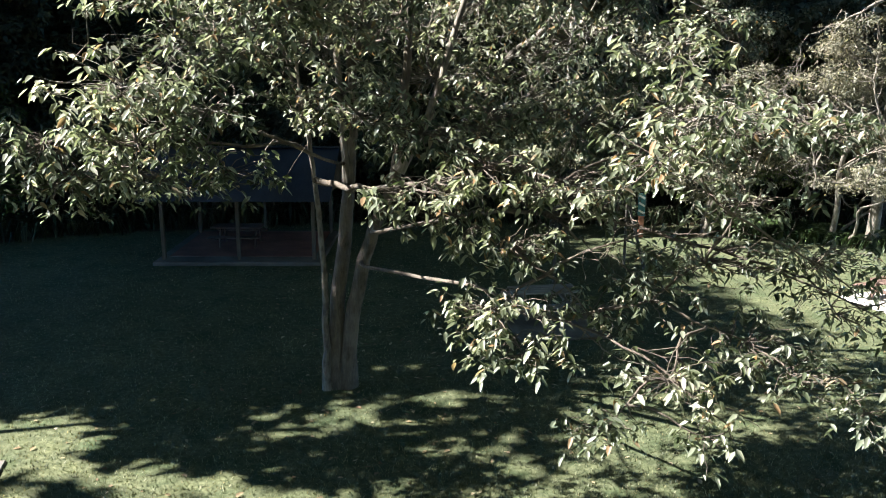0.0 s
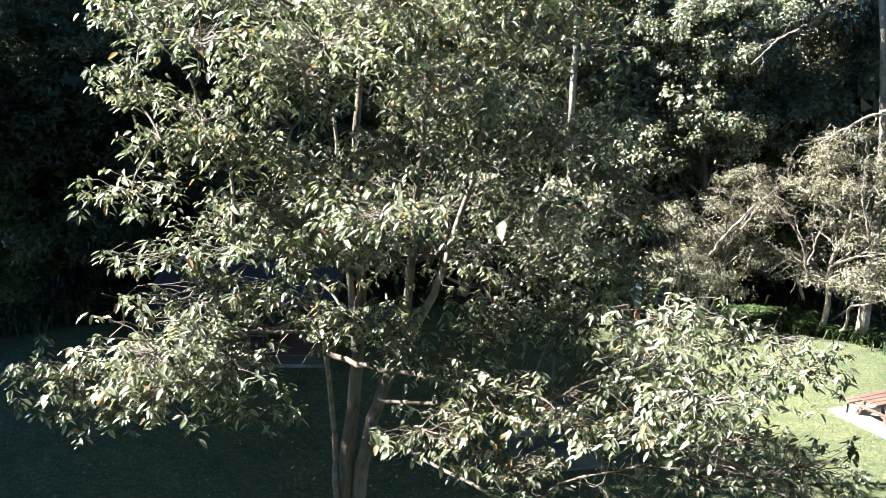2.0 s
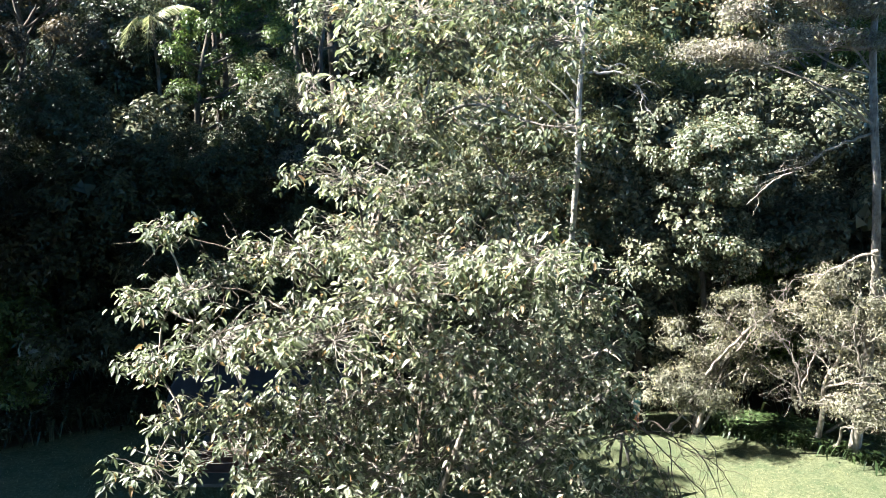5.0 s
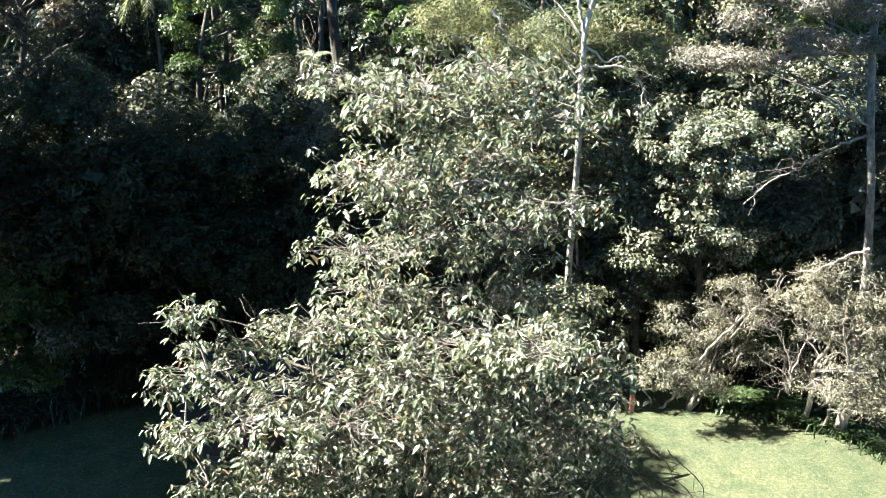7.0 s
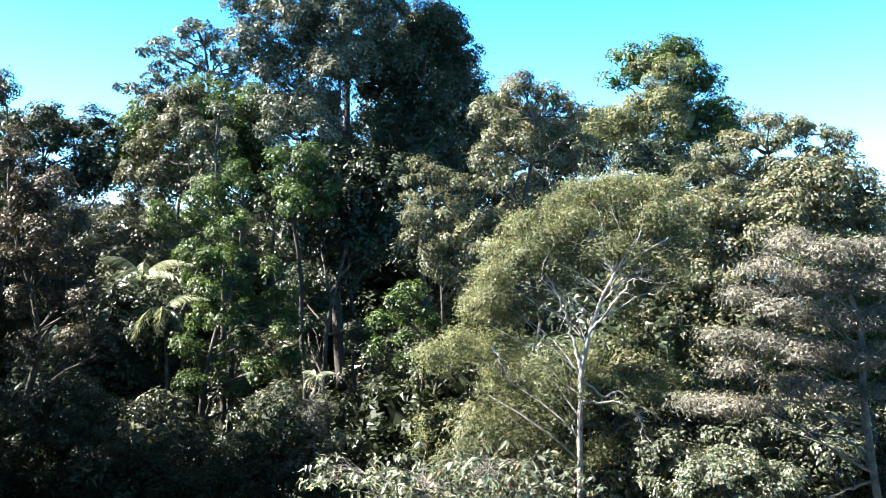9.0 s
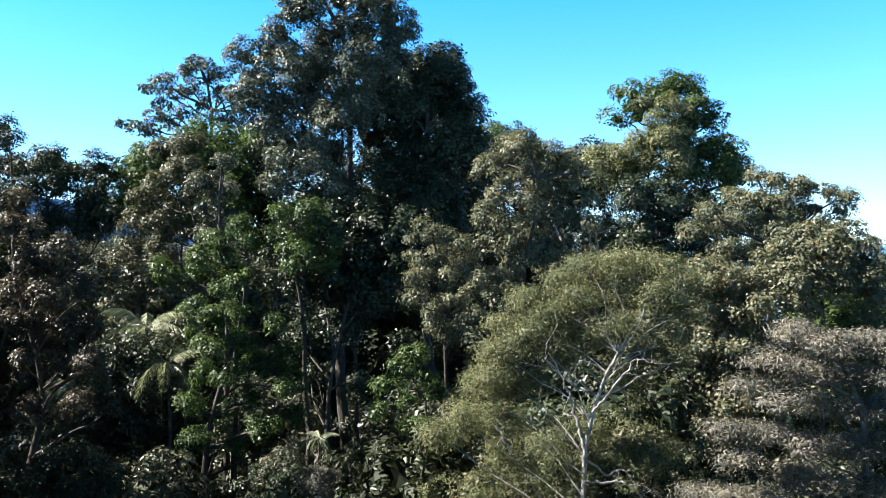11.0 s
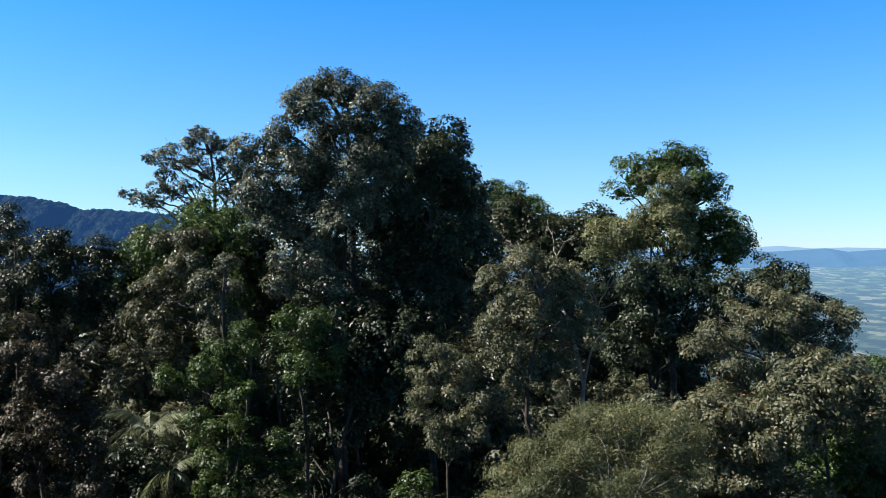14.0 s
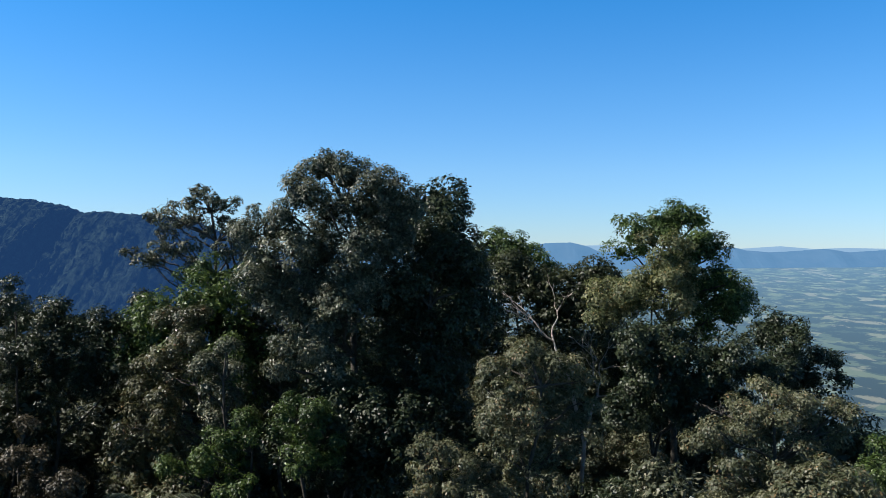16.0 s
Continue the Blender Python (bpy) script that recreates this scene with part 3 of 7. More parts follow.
# ---- the forest ----
tree("tall dark forest tree with a domed grey-green crown", (-6.5, 60.0), [(-9.5, 57.9, 43.2, 1.26, 1.33, 1.13), (-10.8, 56.2, 41.4, 1.26, 1.17, 0.99), (-7.5, 57.1, 42.6, 1.43, 1.50, 1.28), (-5.7, 55.7, 41.9, 1.25, 1.16, 0.98), (-4.5, 57.5, 41.2, 1.14, 1.19, 1.02), (-3.5, 57.9, 40.3, 0.96, 0.89, 0.75), (-11.6, 56.2, 39.8, 0.99, 1.05, 0.89), (-12.6, 57.1, 38.8, 1.08, 1.00, 0.85), (-9.7, 55.4, 41.0, 0.86, 0.91, 0.77), (-6.4, 57.5, 40.4, 1.53, 1.41, 1.20), (-4.5, 57.9, 39.3, 1.26, 1.33, 1.13), (-10.8, 56.2, 37.8, 1.40, 1.29, 1.10), (-9.0, 57.1, 37.6, 1.25, 1.31, 1.12), (-6.6, 55.7, 37.7, 1.65, 1.52, 1.30), (-4.7, 57.5, 37.5, 1.37, 1.45, 1.23), (-10.3, 57.9, 36.6, 1.44, 1.33, 1.13), (-12.7, 56.2, 36.9, 1.05, 1.11, 0.94), (-14.1, 57.1, 38.5, 0.95, 0.88, 0.74), (-13.3, 55.7, 35.4, 1.16, 1.22, 1.04), (-11.8, 57.5, 35.5, 1.36, 1.26, 1.07), (-9.5, 57.9, 35.4, 1.26, 1.33, 1.13), (-7.3, 56.2, 35.8, 1.46, 1.35, 1.15), (-6.0, 57.1, 36.1, 1.19, 1.25, 1.06), (-7.7, 55.7, 34.0, 1.38, 1.28, 1.09), (-6.2, 57.5, 34.6, 1.19, 1.26, 1.07), (-10.8, 55.1, 31.2, 1.11, 1.03, 0.87), (-9.5, 55.1, 31.4, 0.95, 1.00, 0.85), (-7.9, 55.1, 30.0, 0.72, 0.66, 0.56), (-7.8, 55.1, 28.9, 0.40, 0.42, 0.36), (-11.3, 55.1, 30.0, 0.72, 0.66, 0.56), (-9.9, 56.4, 33.0, 1.17, 1.24, 1.05), (-12.3, 56.2, 33.9, 1.13, 1.05, 0.89), (-8.5, 58.4, 32.4, 1.22, 1.28, 1.09), (-9.2, 59.5, 40.2, 1.20, 1.11, 0.94), (-9.7, 58.9, 38.9, 0.92, 0.97, 0.82)], GREY_LEAF, FOREST_BARK, size=0.20, fine='kite', clump=0.71, cover=0.54, trunk=0.55, seed=11, twigs=60, fork=0.45)
# right half of the domed crown, split off: its shade is darker leaf colour
tree("right side of the domed crown, its shade painted as darker leaves", (-2.5, 61.0), [(-2.7, 60.9, 38.6, 1.08, 1.13, 0.96), (-1.5, 59.2, 38.4, 0.77, 0.71, 0.61), (-0.9, 60.2, 39.3, 0.41, 0.43, 0.36), (-0.7, 58.6, 37.3, 1.18, 1.09, 0.93), (0.6, 60.5, 37.1, 0.69, 0.73, 0.62), (-0.3, 60.9, 35.7, 1.58, 1.47, 1.25), (1.0, 59.2, 35.4, 0.74, 0.78, 0.66), (-2.3, 60.2, 36.6, 1.60, 1.48, 1.26), (-3.8, 58.6, 35.3, 1.52, 1.60, 1.36), (-5.7, 60.5, 33.6, 1.79, 1.65, 1.41), (-3.1, 60.9, 33.2, 1.84, 1.93, 1.64), (-0.3, 59.2, 32.7, 1.75, 1.62, 1.38), (-4.7, 60.2, 30.5, 1.81, 1.91, 1.62), (-1.6, 58.6, 29.7, 1.94, 1.80, 1.53), (-6.7, 60.5, 28.3, 1.51, 1.59, 1.35), (-4.1, 60.9, 27.1, 2.09, 1.93, 1.64), (-0.9, 59.2, 27.5, 1.54, 1.62, 1.38), (0.9, 60.2, 33.1, 1.07, 0.99, 0.84)], DARK_LEAF, FOREST_BARK, size=0.21, fine='kite', clump=0.72, cover=0.54, trunk=0.45, seed=74, twigs=50, fork=0.45)
tree("tall forest tree with a spreading open crown", (-18.5, 78.5), [(-30.8, 79.2, 37.2, 0.51, 0.54, 0.43), (-28.9, 77.0, 36.5, 0.78, 0.72, 0.58), (-28.2, 78.2, 36.4, 0.62, 0.65, 0.52), (-26.5, 76.2, 40.4, 0.86, 0.79, 0.63), (-28.5, 78.7, 40.7, 0.47, 0.49, 0.39), (-26.6, 79.2, 41.4, 0.53, 0.49, 0.40), (-24.4, 77.0, 41.5, 0.76, 0.80, 0.64), (-23.8, 78.2, 42.9, 0.79, 0.73, 0.59), (-22.4, 76.2, 42.2, 0.53, 0.56, 0.44), (-25.6, 78.7, 40.0, 0.80, 0.74, 0.59), (-27.2, 79.2, 39.1, 0.78, 0.82, 0.66), (-27.5, 77.0, 37.7, 0.69, 0.64, 0.51), (-26.4, 78.2, 37.4, 0.70, 0.73, 0.59), (-24.2, 76.2, 37.9, 0.69, 0.63, 0.51), (-24.1, 78.7, 40.6, 0.62, 0.65, 0.52), (-22.7, 79.2, 41.7, 0.80, 0.74, 0.59), (-20.8, 77.0, 41.6, 0.76, 0.80, 0.64), (-21.7, 78.2, 39.8, 0.88, 0.81, 0.65), (-19.8, 76.2, 39.5, 0.75, 0.79, 0.63), (-23.2, 78.7, 39.3, 0.62, 0.57, 0.46), (-20.3, 79.2, 38.1, 0.78, 0.82, 0.66), (-20.8, 77.0, 36.9, 0.69, 0.64, 0.51), (-24.6, 78.2, 36.3, 0.54, 0.57, 0.46), (-21.3, 76.2, 37.7, 0.60, 0.56, 0.44), (-19.2, 78.7, 36.9, 0.78, 0.82, 0.65), (-19.8, 79.2, 39.4, 0.98, 0.91, 0.73), (-18.7, 77.0, 40.9, 0.68, 0.72, 0.58)], GREY_LEAF, FOREST_BARK, size=0.27, fine='kite', clump=0.42, core=False, cover=0.6, trunk=0.42, seed=12, twigs=60, bare=[([(-20.30, 78.00, 33.93), (-21.20, 78.00, 35.39), (-22.67, 78.00, 35.38), (-24.45, 78.00, 35.16), (-26.24, 78.00, 36.24), (-29.13, 78.00, 36.96)], 0.160), ([(-20.68, 78.00, 35.03), (-21.95, 78.00, 37.16), (-23.74, 78.00, 38.24), (-25.58, 78.00, 39.33), (-27.01, 78.00, 40.73)], 0.130), ([(-20.47, 78.00, 35.39), (-20.86, 78.00, 37.89), (-21.97, 78.00, 40.03), (-23.40, 78.00, 41.48)], 0.130)])
tree("tall dark forest tree behind the domed one", (-2.0, 78.0), [(-2.0, 77.0, 41.7, 2.3, 2.2, 2.2), (-4.6, 77.0, 39.4, 3.6, 3.3, 3.1), (-0.5, 77.0, 36.8, 3.3, 3.2, 3.1), (-4.0, 77.0, 31.7, 5.6, 4.9, 4.1), (0.6, 77.0, 30.7, 3.1, 3.9, 4.6)], DARK_LEAF, FOREST_BARK, size=0.38, fine='kite', clump=0.92, cover=0.42, trunk=0.5, seed=13)
tree("yellow-green forest tree with a rounded crown", (7.0, 97.0), [(4.3, 97.5, 38.6, 1.29, 1.36, 1.16), (6.1, 94.7, 38.0, 1.69, 1.56, 1.33), (7.8, 96.3, 37.4, 1.28, 1.34, 1.14), (9.0, 93.8, 36.8, 0.77, 0.71, 0.61), (3.5, 96.8, 36.6, 1.52, 1.60, 1.36), (5.6, 97.5, 35.4, 2.00, 1.85, 1.58), (8.1, 94.7, 35.0, 1.60, 1.68, 1.43), (10.3, 96.3, 34.7, 1.58, 1.46, 1.24), (2.9, 93.8, 33.8, 1.58, 1.67, 1.42)], GREEN_LEAF, FOREST_BARK, size=0.30, fine='kite', clump=0.95, cover=0.54, trunk=0.45, seed=14)
tree("tall emergent tree with a dark tiered crown", (21.0, 80.0), [(15.8, 80.2, 40.3, 0.68, 0.71, 0.53), (15.0, 77.9, 37.6, 0.91, 0.84, 0.63), (16.3, 79.2, 38.9, 0.95, 1.00, 0.75), (16.3, 77.2, 39.7, 0.85, 0.78, 0.59), (18.3, 79.7, 40.5, 0.77, 0.81, 0.61), (20.1, 80.2, 41.2, 0.99, 0.92, 0.69), (20.8, 77.9, 40.8, 0.84, 0.89, 0.67), (22.5, 79.2, 40.4, 0.98, 0.90, 0.68), (22.7, 77.2, 39.1, 0.84, 0.88, 0.66), (24.3, 79.7, 38.2, 0.98, 0.91, 0.68), (23.8, 80.2, 37.6, 0.97, 1.02, 0.76), (21.7, 77.9, 38.7, 1.17, 1.09, 0.82), (24.4, 79.2, 35.7, 1.05, 1.10, 0.83), (25.0, 77.2, 34.7, 1.16, 1.08, 0.81), (26.4, 79.7, 33.4, 1.06, 1.11, 0.83), (27.1, 80.2, 32.3, 0.99, 0.92, 0.69), (24.2, 77.9, 33.2, 1.31, 1.38, 1.04), (23.1, 79.2, 34.8, 1.52, 1.41, 1.05), (21.5, 77.2, 32.6, 1.30, 1.37, 1.03), (25.6, 79.7, 31.5, 1.31, 1.21, 0.91), (23.4, 80.2, 30.7, 1.35, 1.42, 1.07), (19.5, 77.9, 39.3, 1.17, 1.09, 0.82), (20.9, 80.4, 40.3, 1.16, 1.22, 0.92), (19.2, 80.4, 39.6, 1.21, 1.12, 0.84), (22.3, 79.7, 37.2, 1.15, 1.21, 0.91), (21.2, 80.4, 36.8, 1.21, 1.12, 0.84), (16.9, 77.9, 37.8, 0.84, 0.89, 0.67), (23.8, 79.2, 34.4, 1.41, 1.31, 0.98), (24.5, 77.2, 32.7, 1.12, 1.17, 0.88), (20.3, 80.9, 35.6, 1.55, 1.44, 1.08), (18.6, 80.9, 33.9, 1.36, 1.44, 1.08), (21.3, 80.9, 33.4, 1.77, 1.64, 1.23), (17.0, 80.9, 33.9, 1.07, 1.13, 0.85), (21.6, 79.9, 35.6, 1.42, 1.32, 0.99)], GREEN_LEAF, FOREST_BARK, size=0.27, fine='kite', clump=0.94, cover=0.54, trunk=0.5, seed=15, twigs=60, fork=0.5)
tree("dark green forest tree below the emergent one", (20.0, 84.0), [(15.8, 73.1, 29.6, 1.32, 1.39, 1.11), (17.3, 71.0, 29.3, 1.65, 1.53, 1.22), (19.6, 72.2, 29.2, 1.48, 1.56, 1.24), (15.8, 70.4, 27.5, 1.54, 1.43, 1.14), (18.2, 72.6, 27.4, 1.31, 1.38, 1.10), (15.3, 73.1, 26.0, 1.40, 1.30, 1.04), (17.3, 71.0, 25.6, 1.45, 1.53, 1.22), (20.0, 72.2, 26.6, 1.48, 1.37, 1.10), (13.8, 70.4, 24.3, 1.44, 1.52, 1.21), (17.2, 72.6, 23.7, 1.79, 1.66, 1.33), (22.3, 73.1, 28.9, 1.32, 1.39, 1.11), (23.0, 71.0, 29.3, 1.36, 1.26, 1.01), (23.8, 72.2, 27.5, 1.30, 1.37, 1.10), (21.0, 70.4, 27.1, 1.45, 1.34, 1.07), (25.9, 72.6, 27.5, 1.14, 1.20, 0.96), (23.2, 73.1, 25.1, 1.60, 1.48, 1.19), (20.1, 71.0, 23.7, 1.45, 1.53, 1.22), (16.6, 72.2, 30.8, 1.19, 1.10, 0.88), (14.4, 70.4, 30.2, 1.10, 1.16, 0.93), (19.1, 72.6, 30.7, 1.19, 1.10, 0.88)], DARK_LEAF, FOREST_BARK, size=0.29, fine='kite', clump=0.95, cover=0.54, seed=16)
tree("dark rounded tree at the edge of the slope", (36.0, 90.0), [(33.4, 89.4, 30.2, 1.29, 1.36, 1.16), (34.2, 86.8, 29.8, 1.31, 1.21, 1.03), (31.8, 88.3, 28.4, 1.49, 1.57, 1.33), (34.2, 86.0, 27.8, 1.65, 1.53, 1.30), (37.6, 88.7, 26.6, 1.18, 1.24, 1.05), (40.0, 89.4, 26.0, 1.04, 0.96, 0.82), (33.3, 86.8, 25.8, 1.88, 1.98, 1.68), (36.8, 88.3, 24.6, 1.81, 1.68, 1.43), (30.7, 86.0, 25.8, 1.76, 1.85, 1.58), (40.0, 88.7, 24.6, 0.85, 0.79, 0.67), (34.9, 89.4, 22.8, 1.94, 2.04, 1.73)], DARK_LEAF, FOREST_BARK, size=0.30, fine='kite', clump=0.95, cover=0.54, seed=17)
tree("broad olive-brown tree with drooping leaves", (19.0, 50.0), [(17.6, 49.7, 29.8, 0.52, 0.54, 0.27), (18.0, 48.3, 29.4, 0.63, 0.58, 0.29), (19.4, 49.1, 29.4, 0.61, 0.65, 0.32), (19.9, 47.9, 29.2, 0.74, 0.68, 0.34), (21.7, 49.4, 28.9, 0.56, 0.59, 0.30), (22.6, 49.7, 28.8, 0.47, 0.44, 0.22), (22.5, 48.3, 28.6, 0.23, 0.24, 0.12), (17.1, 49.1, 28.5, 0.87, 0.81, 0.40), (18.3, 47.9, 28.3, 0.80, 0.84, 0.42), (20.8, 49.4, 28.0, 0.76, 0.70, 0.35), (16.0, 49.7, 28.8, 0.62, 0.65, 0.33), (21.7, 48.3, 27.8, 0.49, 0.45, 0.22), (21.7, 49.1, 26.9, 0.38, 0.40, 0.20), (14.5, 47.9, 27.8, 0.68, 0.63, 0.31), (16.2, 49.4, 27.2, 0.87, 0.92, 0.46), (18.3, 49.7, 26.8, 1.00, 0.93, 0.46), (19.7, 48.3, 26.7, 0.80, 0.85, 0.42), (14.1, 49.1, 26.5, 0.75, 0.70, 0.35), (15.4, 47.9, 25.6, 0.80, 0.84, 0.42), (17.9, 49.4, 25.2, 1.05, 0.97, 0.49), (20.0, 49.7, 25.1, 0.88, 0.93, 0.46), (20.7, 48.3, 25.6, 0.63, 0.58, 0.29), (21.4, 49.1, 24.2, 0.51, 0.54, 0.27), (16.7, 47.9, 23.8, 0.96, 0.89, 0.45), (19.2, 49.4, 23.5, 0.87, 0.92, 0.46), (21.0, 49.7, 23.1, 0.76, 0.71, 0.35), (14.9, 48.3, 24.3, 0.65, 0.69, 0.34), (22.0, 49.1, 22.6, 0.46, 0.43, 0.22)], OLIVE_LEAF, FOREST_BARK, size=0.17, fine='kite', clump=0.59, cover=0.54, trunk=0.35, seed=18, bare=[([(14.53, 52.00, 28.33), (15.85, 52.00, 27.86), (17.30, 52.00, 27.32)], 0.130)], droop=0.9)
tree("olive-brown tree with clustered hanging leaves", (6.0, 51.0), [(3.1, 50.8, 31.4, 0.63, 0.67, 0.57), (4.0, 49.3, 31.6, 0.76, 0.70, 0.60), (5.1, 50.1, 31.3, 0.63, 0.66, 0.56), (5.8, 48.8, 30.9, 0.64, 0.59, 0.50), (6.8, 50.4, 30.7, 0.58, 0.61, 0.52), (2.1, 50.8, 30.6, 0.72, 0.67, 0.57), (1.3, 49.3, 29.9, 0.38, 0.40, 0.34), (7.7, 50.1, 30.1, 0.59, 0.55, 0.47), (3.0, 48.8, 29.7, 0.76, 0.80, 0.68), (4.8, 50.4, 29.8, 0.95, 0.88, 0.75), (6.5, 50.8, 29.3, 0.69, 0.72, 0.61), (2.4, 49.3, 28.7, 0.70, 0.65, 0.55), (7.7, 50.1, 28.8, 0.47, 0.49, 0.42), (4.0, 48.8, 28.1, 0.87, 0.80, 0.68), (5.8, 50.4, 27.8, 0.79, 0.83, 0.70), (7.2, 50.8, 27.4, 0.72, 0.67, 0.57), (7.9, 49.3, 27.4, 0.38, 0.40, 0.34), (2.0, 50.1, 27.4, 0.71, 0.66, 0.56), (3.0, 48.8, 26.5, 0.76, 0.80, 0.68), (5.1, 50.4, 26.1, 0.95, 0.88, 0.75), (6.5, 50.8, 25.4, 0.63, 0.67, 0.57), (1.6, 49.3, 26.1, 0.52, 0.49, 0.41), (3.7, 50.1, 24.8, 0.78, 0.82, 0.70), (5.3, 48.8, 24.2, 0.69, 0.64, 0.55), (3.1, 50.4, 23.4, 0.63, 0.66, 0.56)], OLIVE_LEAF, FOREST_BARK, size=0.17, fine='kite', clump=0.60, cover=0.54, trunk=0.3, seed=19, droop=0.9)
tree("small olive tree with hanging leaf clusters", (-0.8, 48.0), [(-2.4, 48.7, 26.3, 0.43, 0.45, 0.39), (-1.4, 47.3, 26.7, 0.59, 0.54, 0.46), (-0.4, 48.1, 26.2, 0.43, 0.45, 0.38), (0.2, 46.9, 25.7, 0.28, 0.26, 0.22), (-2.1, 48.4, 25.2, 0.50, 0.53, 0.45), (-0.9, 48.7, 25.2, 0.58, 0.53, 0.45), (-2.4, 47.3, 24.0, 0.37, 0.39, 0.33), (-1.6, 48.1, 24.1, 0.46, 0.42, 0.36), (-2.2, 46.9, 22.9, 0.22, 0.23, 0.20), (-0.3, 48.4, 24.1, 0.63, 0.58, 0.50), (0.7, 48.7, 24.5, 0.51, 0.53, 0.45), (1.3, 47.3, 23.7, 0.62, 0.57, 0.48), (2.3, 48.1, 23.9, 0.50, 0.53, 0.45), (0.3, 46.9, 22.8, 0.55, 0.51, 0.44), (-1.2, 48.4, 21.7, 0.43, 0.45, 0.38), (-0.3, 48.7, 21.0, 0.63, 0.59, 0.50), (1.0, 47.3, 21.8, 0.54, 0.57, 0.48), (-0.6, 48.1, 22.7, 0.46, 0.42, 0.36)], OLIVE_LEAF, FOREST_BARK, size=0.16, fine='kite', clump=0.57, cover=0.54, trunk=0.2, seed=20, droop=0.9)
tree("spreading umbrella tree with yellow-green feathery leaves and a white trunk", (5.5, 38.9), [(5.7, 37.4, 24.7, 0.62, 0.66, 0.46), (6.8, 36.4, 24.9, 0.73, 0.68, 0.47), (8.1, 37.0, 25.0, 0.65, 0.69, 0.48), (9.1, 36.0, 24.8, 0.68, 0.63, 0.44), (10.4, 37.2, 24.2, 0.43, 0.45, 0.31), (4.5, 37.4, 23.9, 0.66, 0.62, 0.43), (5.5, 36.4, 23.5, 0.68, 0.72, 0.50), (7.1, 37.0, 23.5, 0.83, 0.77, 0.54), (8.4, 36.0, 23.5, 0.67, 0.71, 0.50), (9.9, 37.2, 23.0, 0.62, 0.57, 0.40), (3.2, 37.4, 23.2, 0.51, 0.53, 0.37), (4.1, 36.4, 22.6, 0.73, 0.68, 0.47), (5.6, 37.0, 22.1, 0.62, 0.65, 0.45), (6.9, 36.0, 22.1, 0.68, 0.63, 0.44), (8.6, 37.2, 21.7, 0.54, 0.57, 0.40), (2.2, 37.4, 22.2, 0.58, 0.53, 0.37), (2.9, 36.4, 21.4, 0.61, 0.64, 0.45), (1.7, 37.0, 21.0, 0.57, 0.53, 0.37), (4.3, 36.0, 21.2, 0.52, 0.55, 0.39), (1.2, 37.2, 19.5, 0.62, 0.57, 0.40), (2.7, 37.4, 19.4, 0.55, 0.57, 0.40), (0.5, 36.4, 18.2, 0.65, 0.60, 0.42), (2.2, 37.0, 17.8, 0.62, 0.65, 0.45), (-0.8, 36.0, 17.7, 0.51, 0.47, 0.33), (2.1, 36.6, 21.2, 0.60, 0.57, 0.39), (3.3, 36.0, 22.0, 0.65, 0.62, 0.42), (4.6, 37.0, 20.9, 0.60, 0.57, 0.39), (5.6, 36.6, 21.8, 0.65, 0.62, 0.42), (6.8, 36.0, 22.3, 0.60, 0.57, 0.39), (7.9, 37.0, 21.1, 0.60, 0.57, 0.39), (9.1, 36.6, 21.8, 0.65, 0.62, 0.42), (9.9, 36.0, 22.9, 0.60, 0.57, 0.39), (3.5, 37.0, 19.9, 0.60, 0.57, 0.39), (1.6, 36.6, 20.1, 0.60, 0.57, 0.39), (9.4, 36.0, 21.0, 0.55, 0.52, 0.36), (4.9, 37.0, 22.6, 0.60, 0.57, 0.39), (7.5, 36.6, 20.0, 0.50, 0.47, 0.33)], YELLOW_LEAF, WHITE_BARK, leaves=112000, size=0.125, clump=0.55, feather=True, slim=0.42, per=150, trunk=0.15, fine='far', seed=21, line=[(5.56, 39.59, -0.30), (5.35, 35.50, 12.23), (5.32, 35.50, 14.66), (5.36, 35.50, 17.20), (5.69, 35.50, 18.78), (6.17, 35.50, 20.23), (6.89, 35.50, 21.45), (7.49, 35.50, 22.42)], bare=[([(5.36, 35.50, 17.20), (5.04, 35.50, 18.29), (4.84, 35.50, 19.50), (3.86, 35.50, 21.20)], 0.090), ([(5.35, 35.30, 15.90), (6.27, 35.30, 15.86), (6.99, 35.30, 15.96), (7.84, 35.30, 15.19), (8.20, 35.30, 13.99)], 0.070), ([(5.66, 35.30, 18.80), (6.26, 35.30, 19.52), (7.45, 35.30, 20.97), (8.18, 35.30, 20.98)], 0.070), ([(1.67, 36.00, 18.09), (2.15, 36.00, 17.38), (2.39, 36.00, 16.66)], 0.060), ([(5.50, 36.00, 16.66), (6.36, 36.00, 15.97), (7.15, 36.00, 16.31), (7.83, 36.00, 15.04)], 0.060)], fork=0.68, flat=0.75, twigs=90)
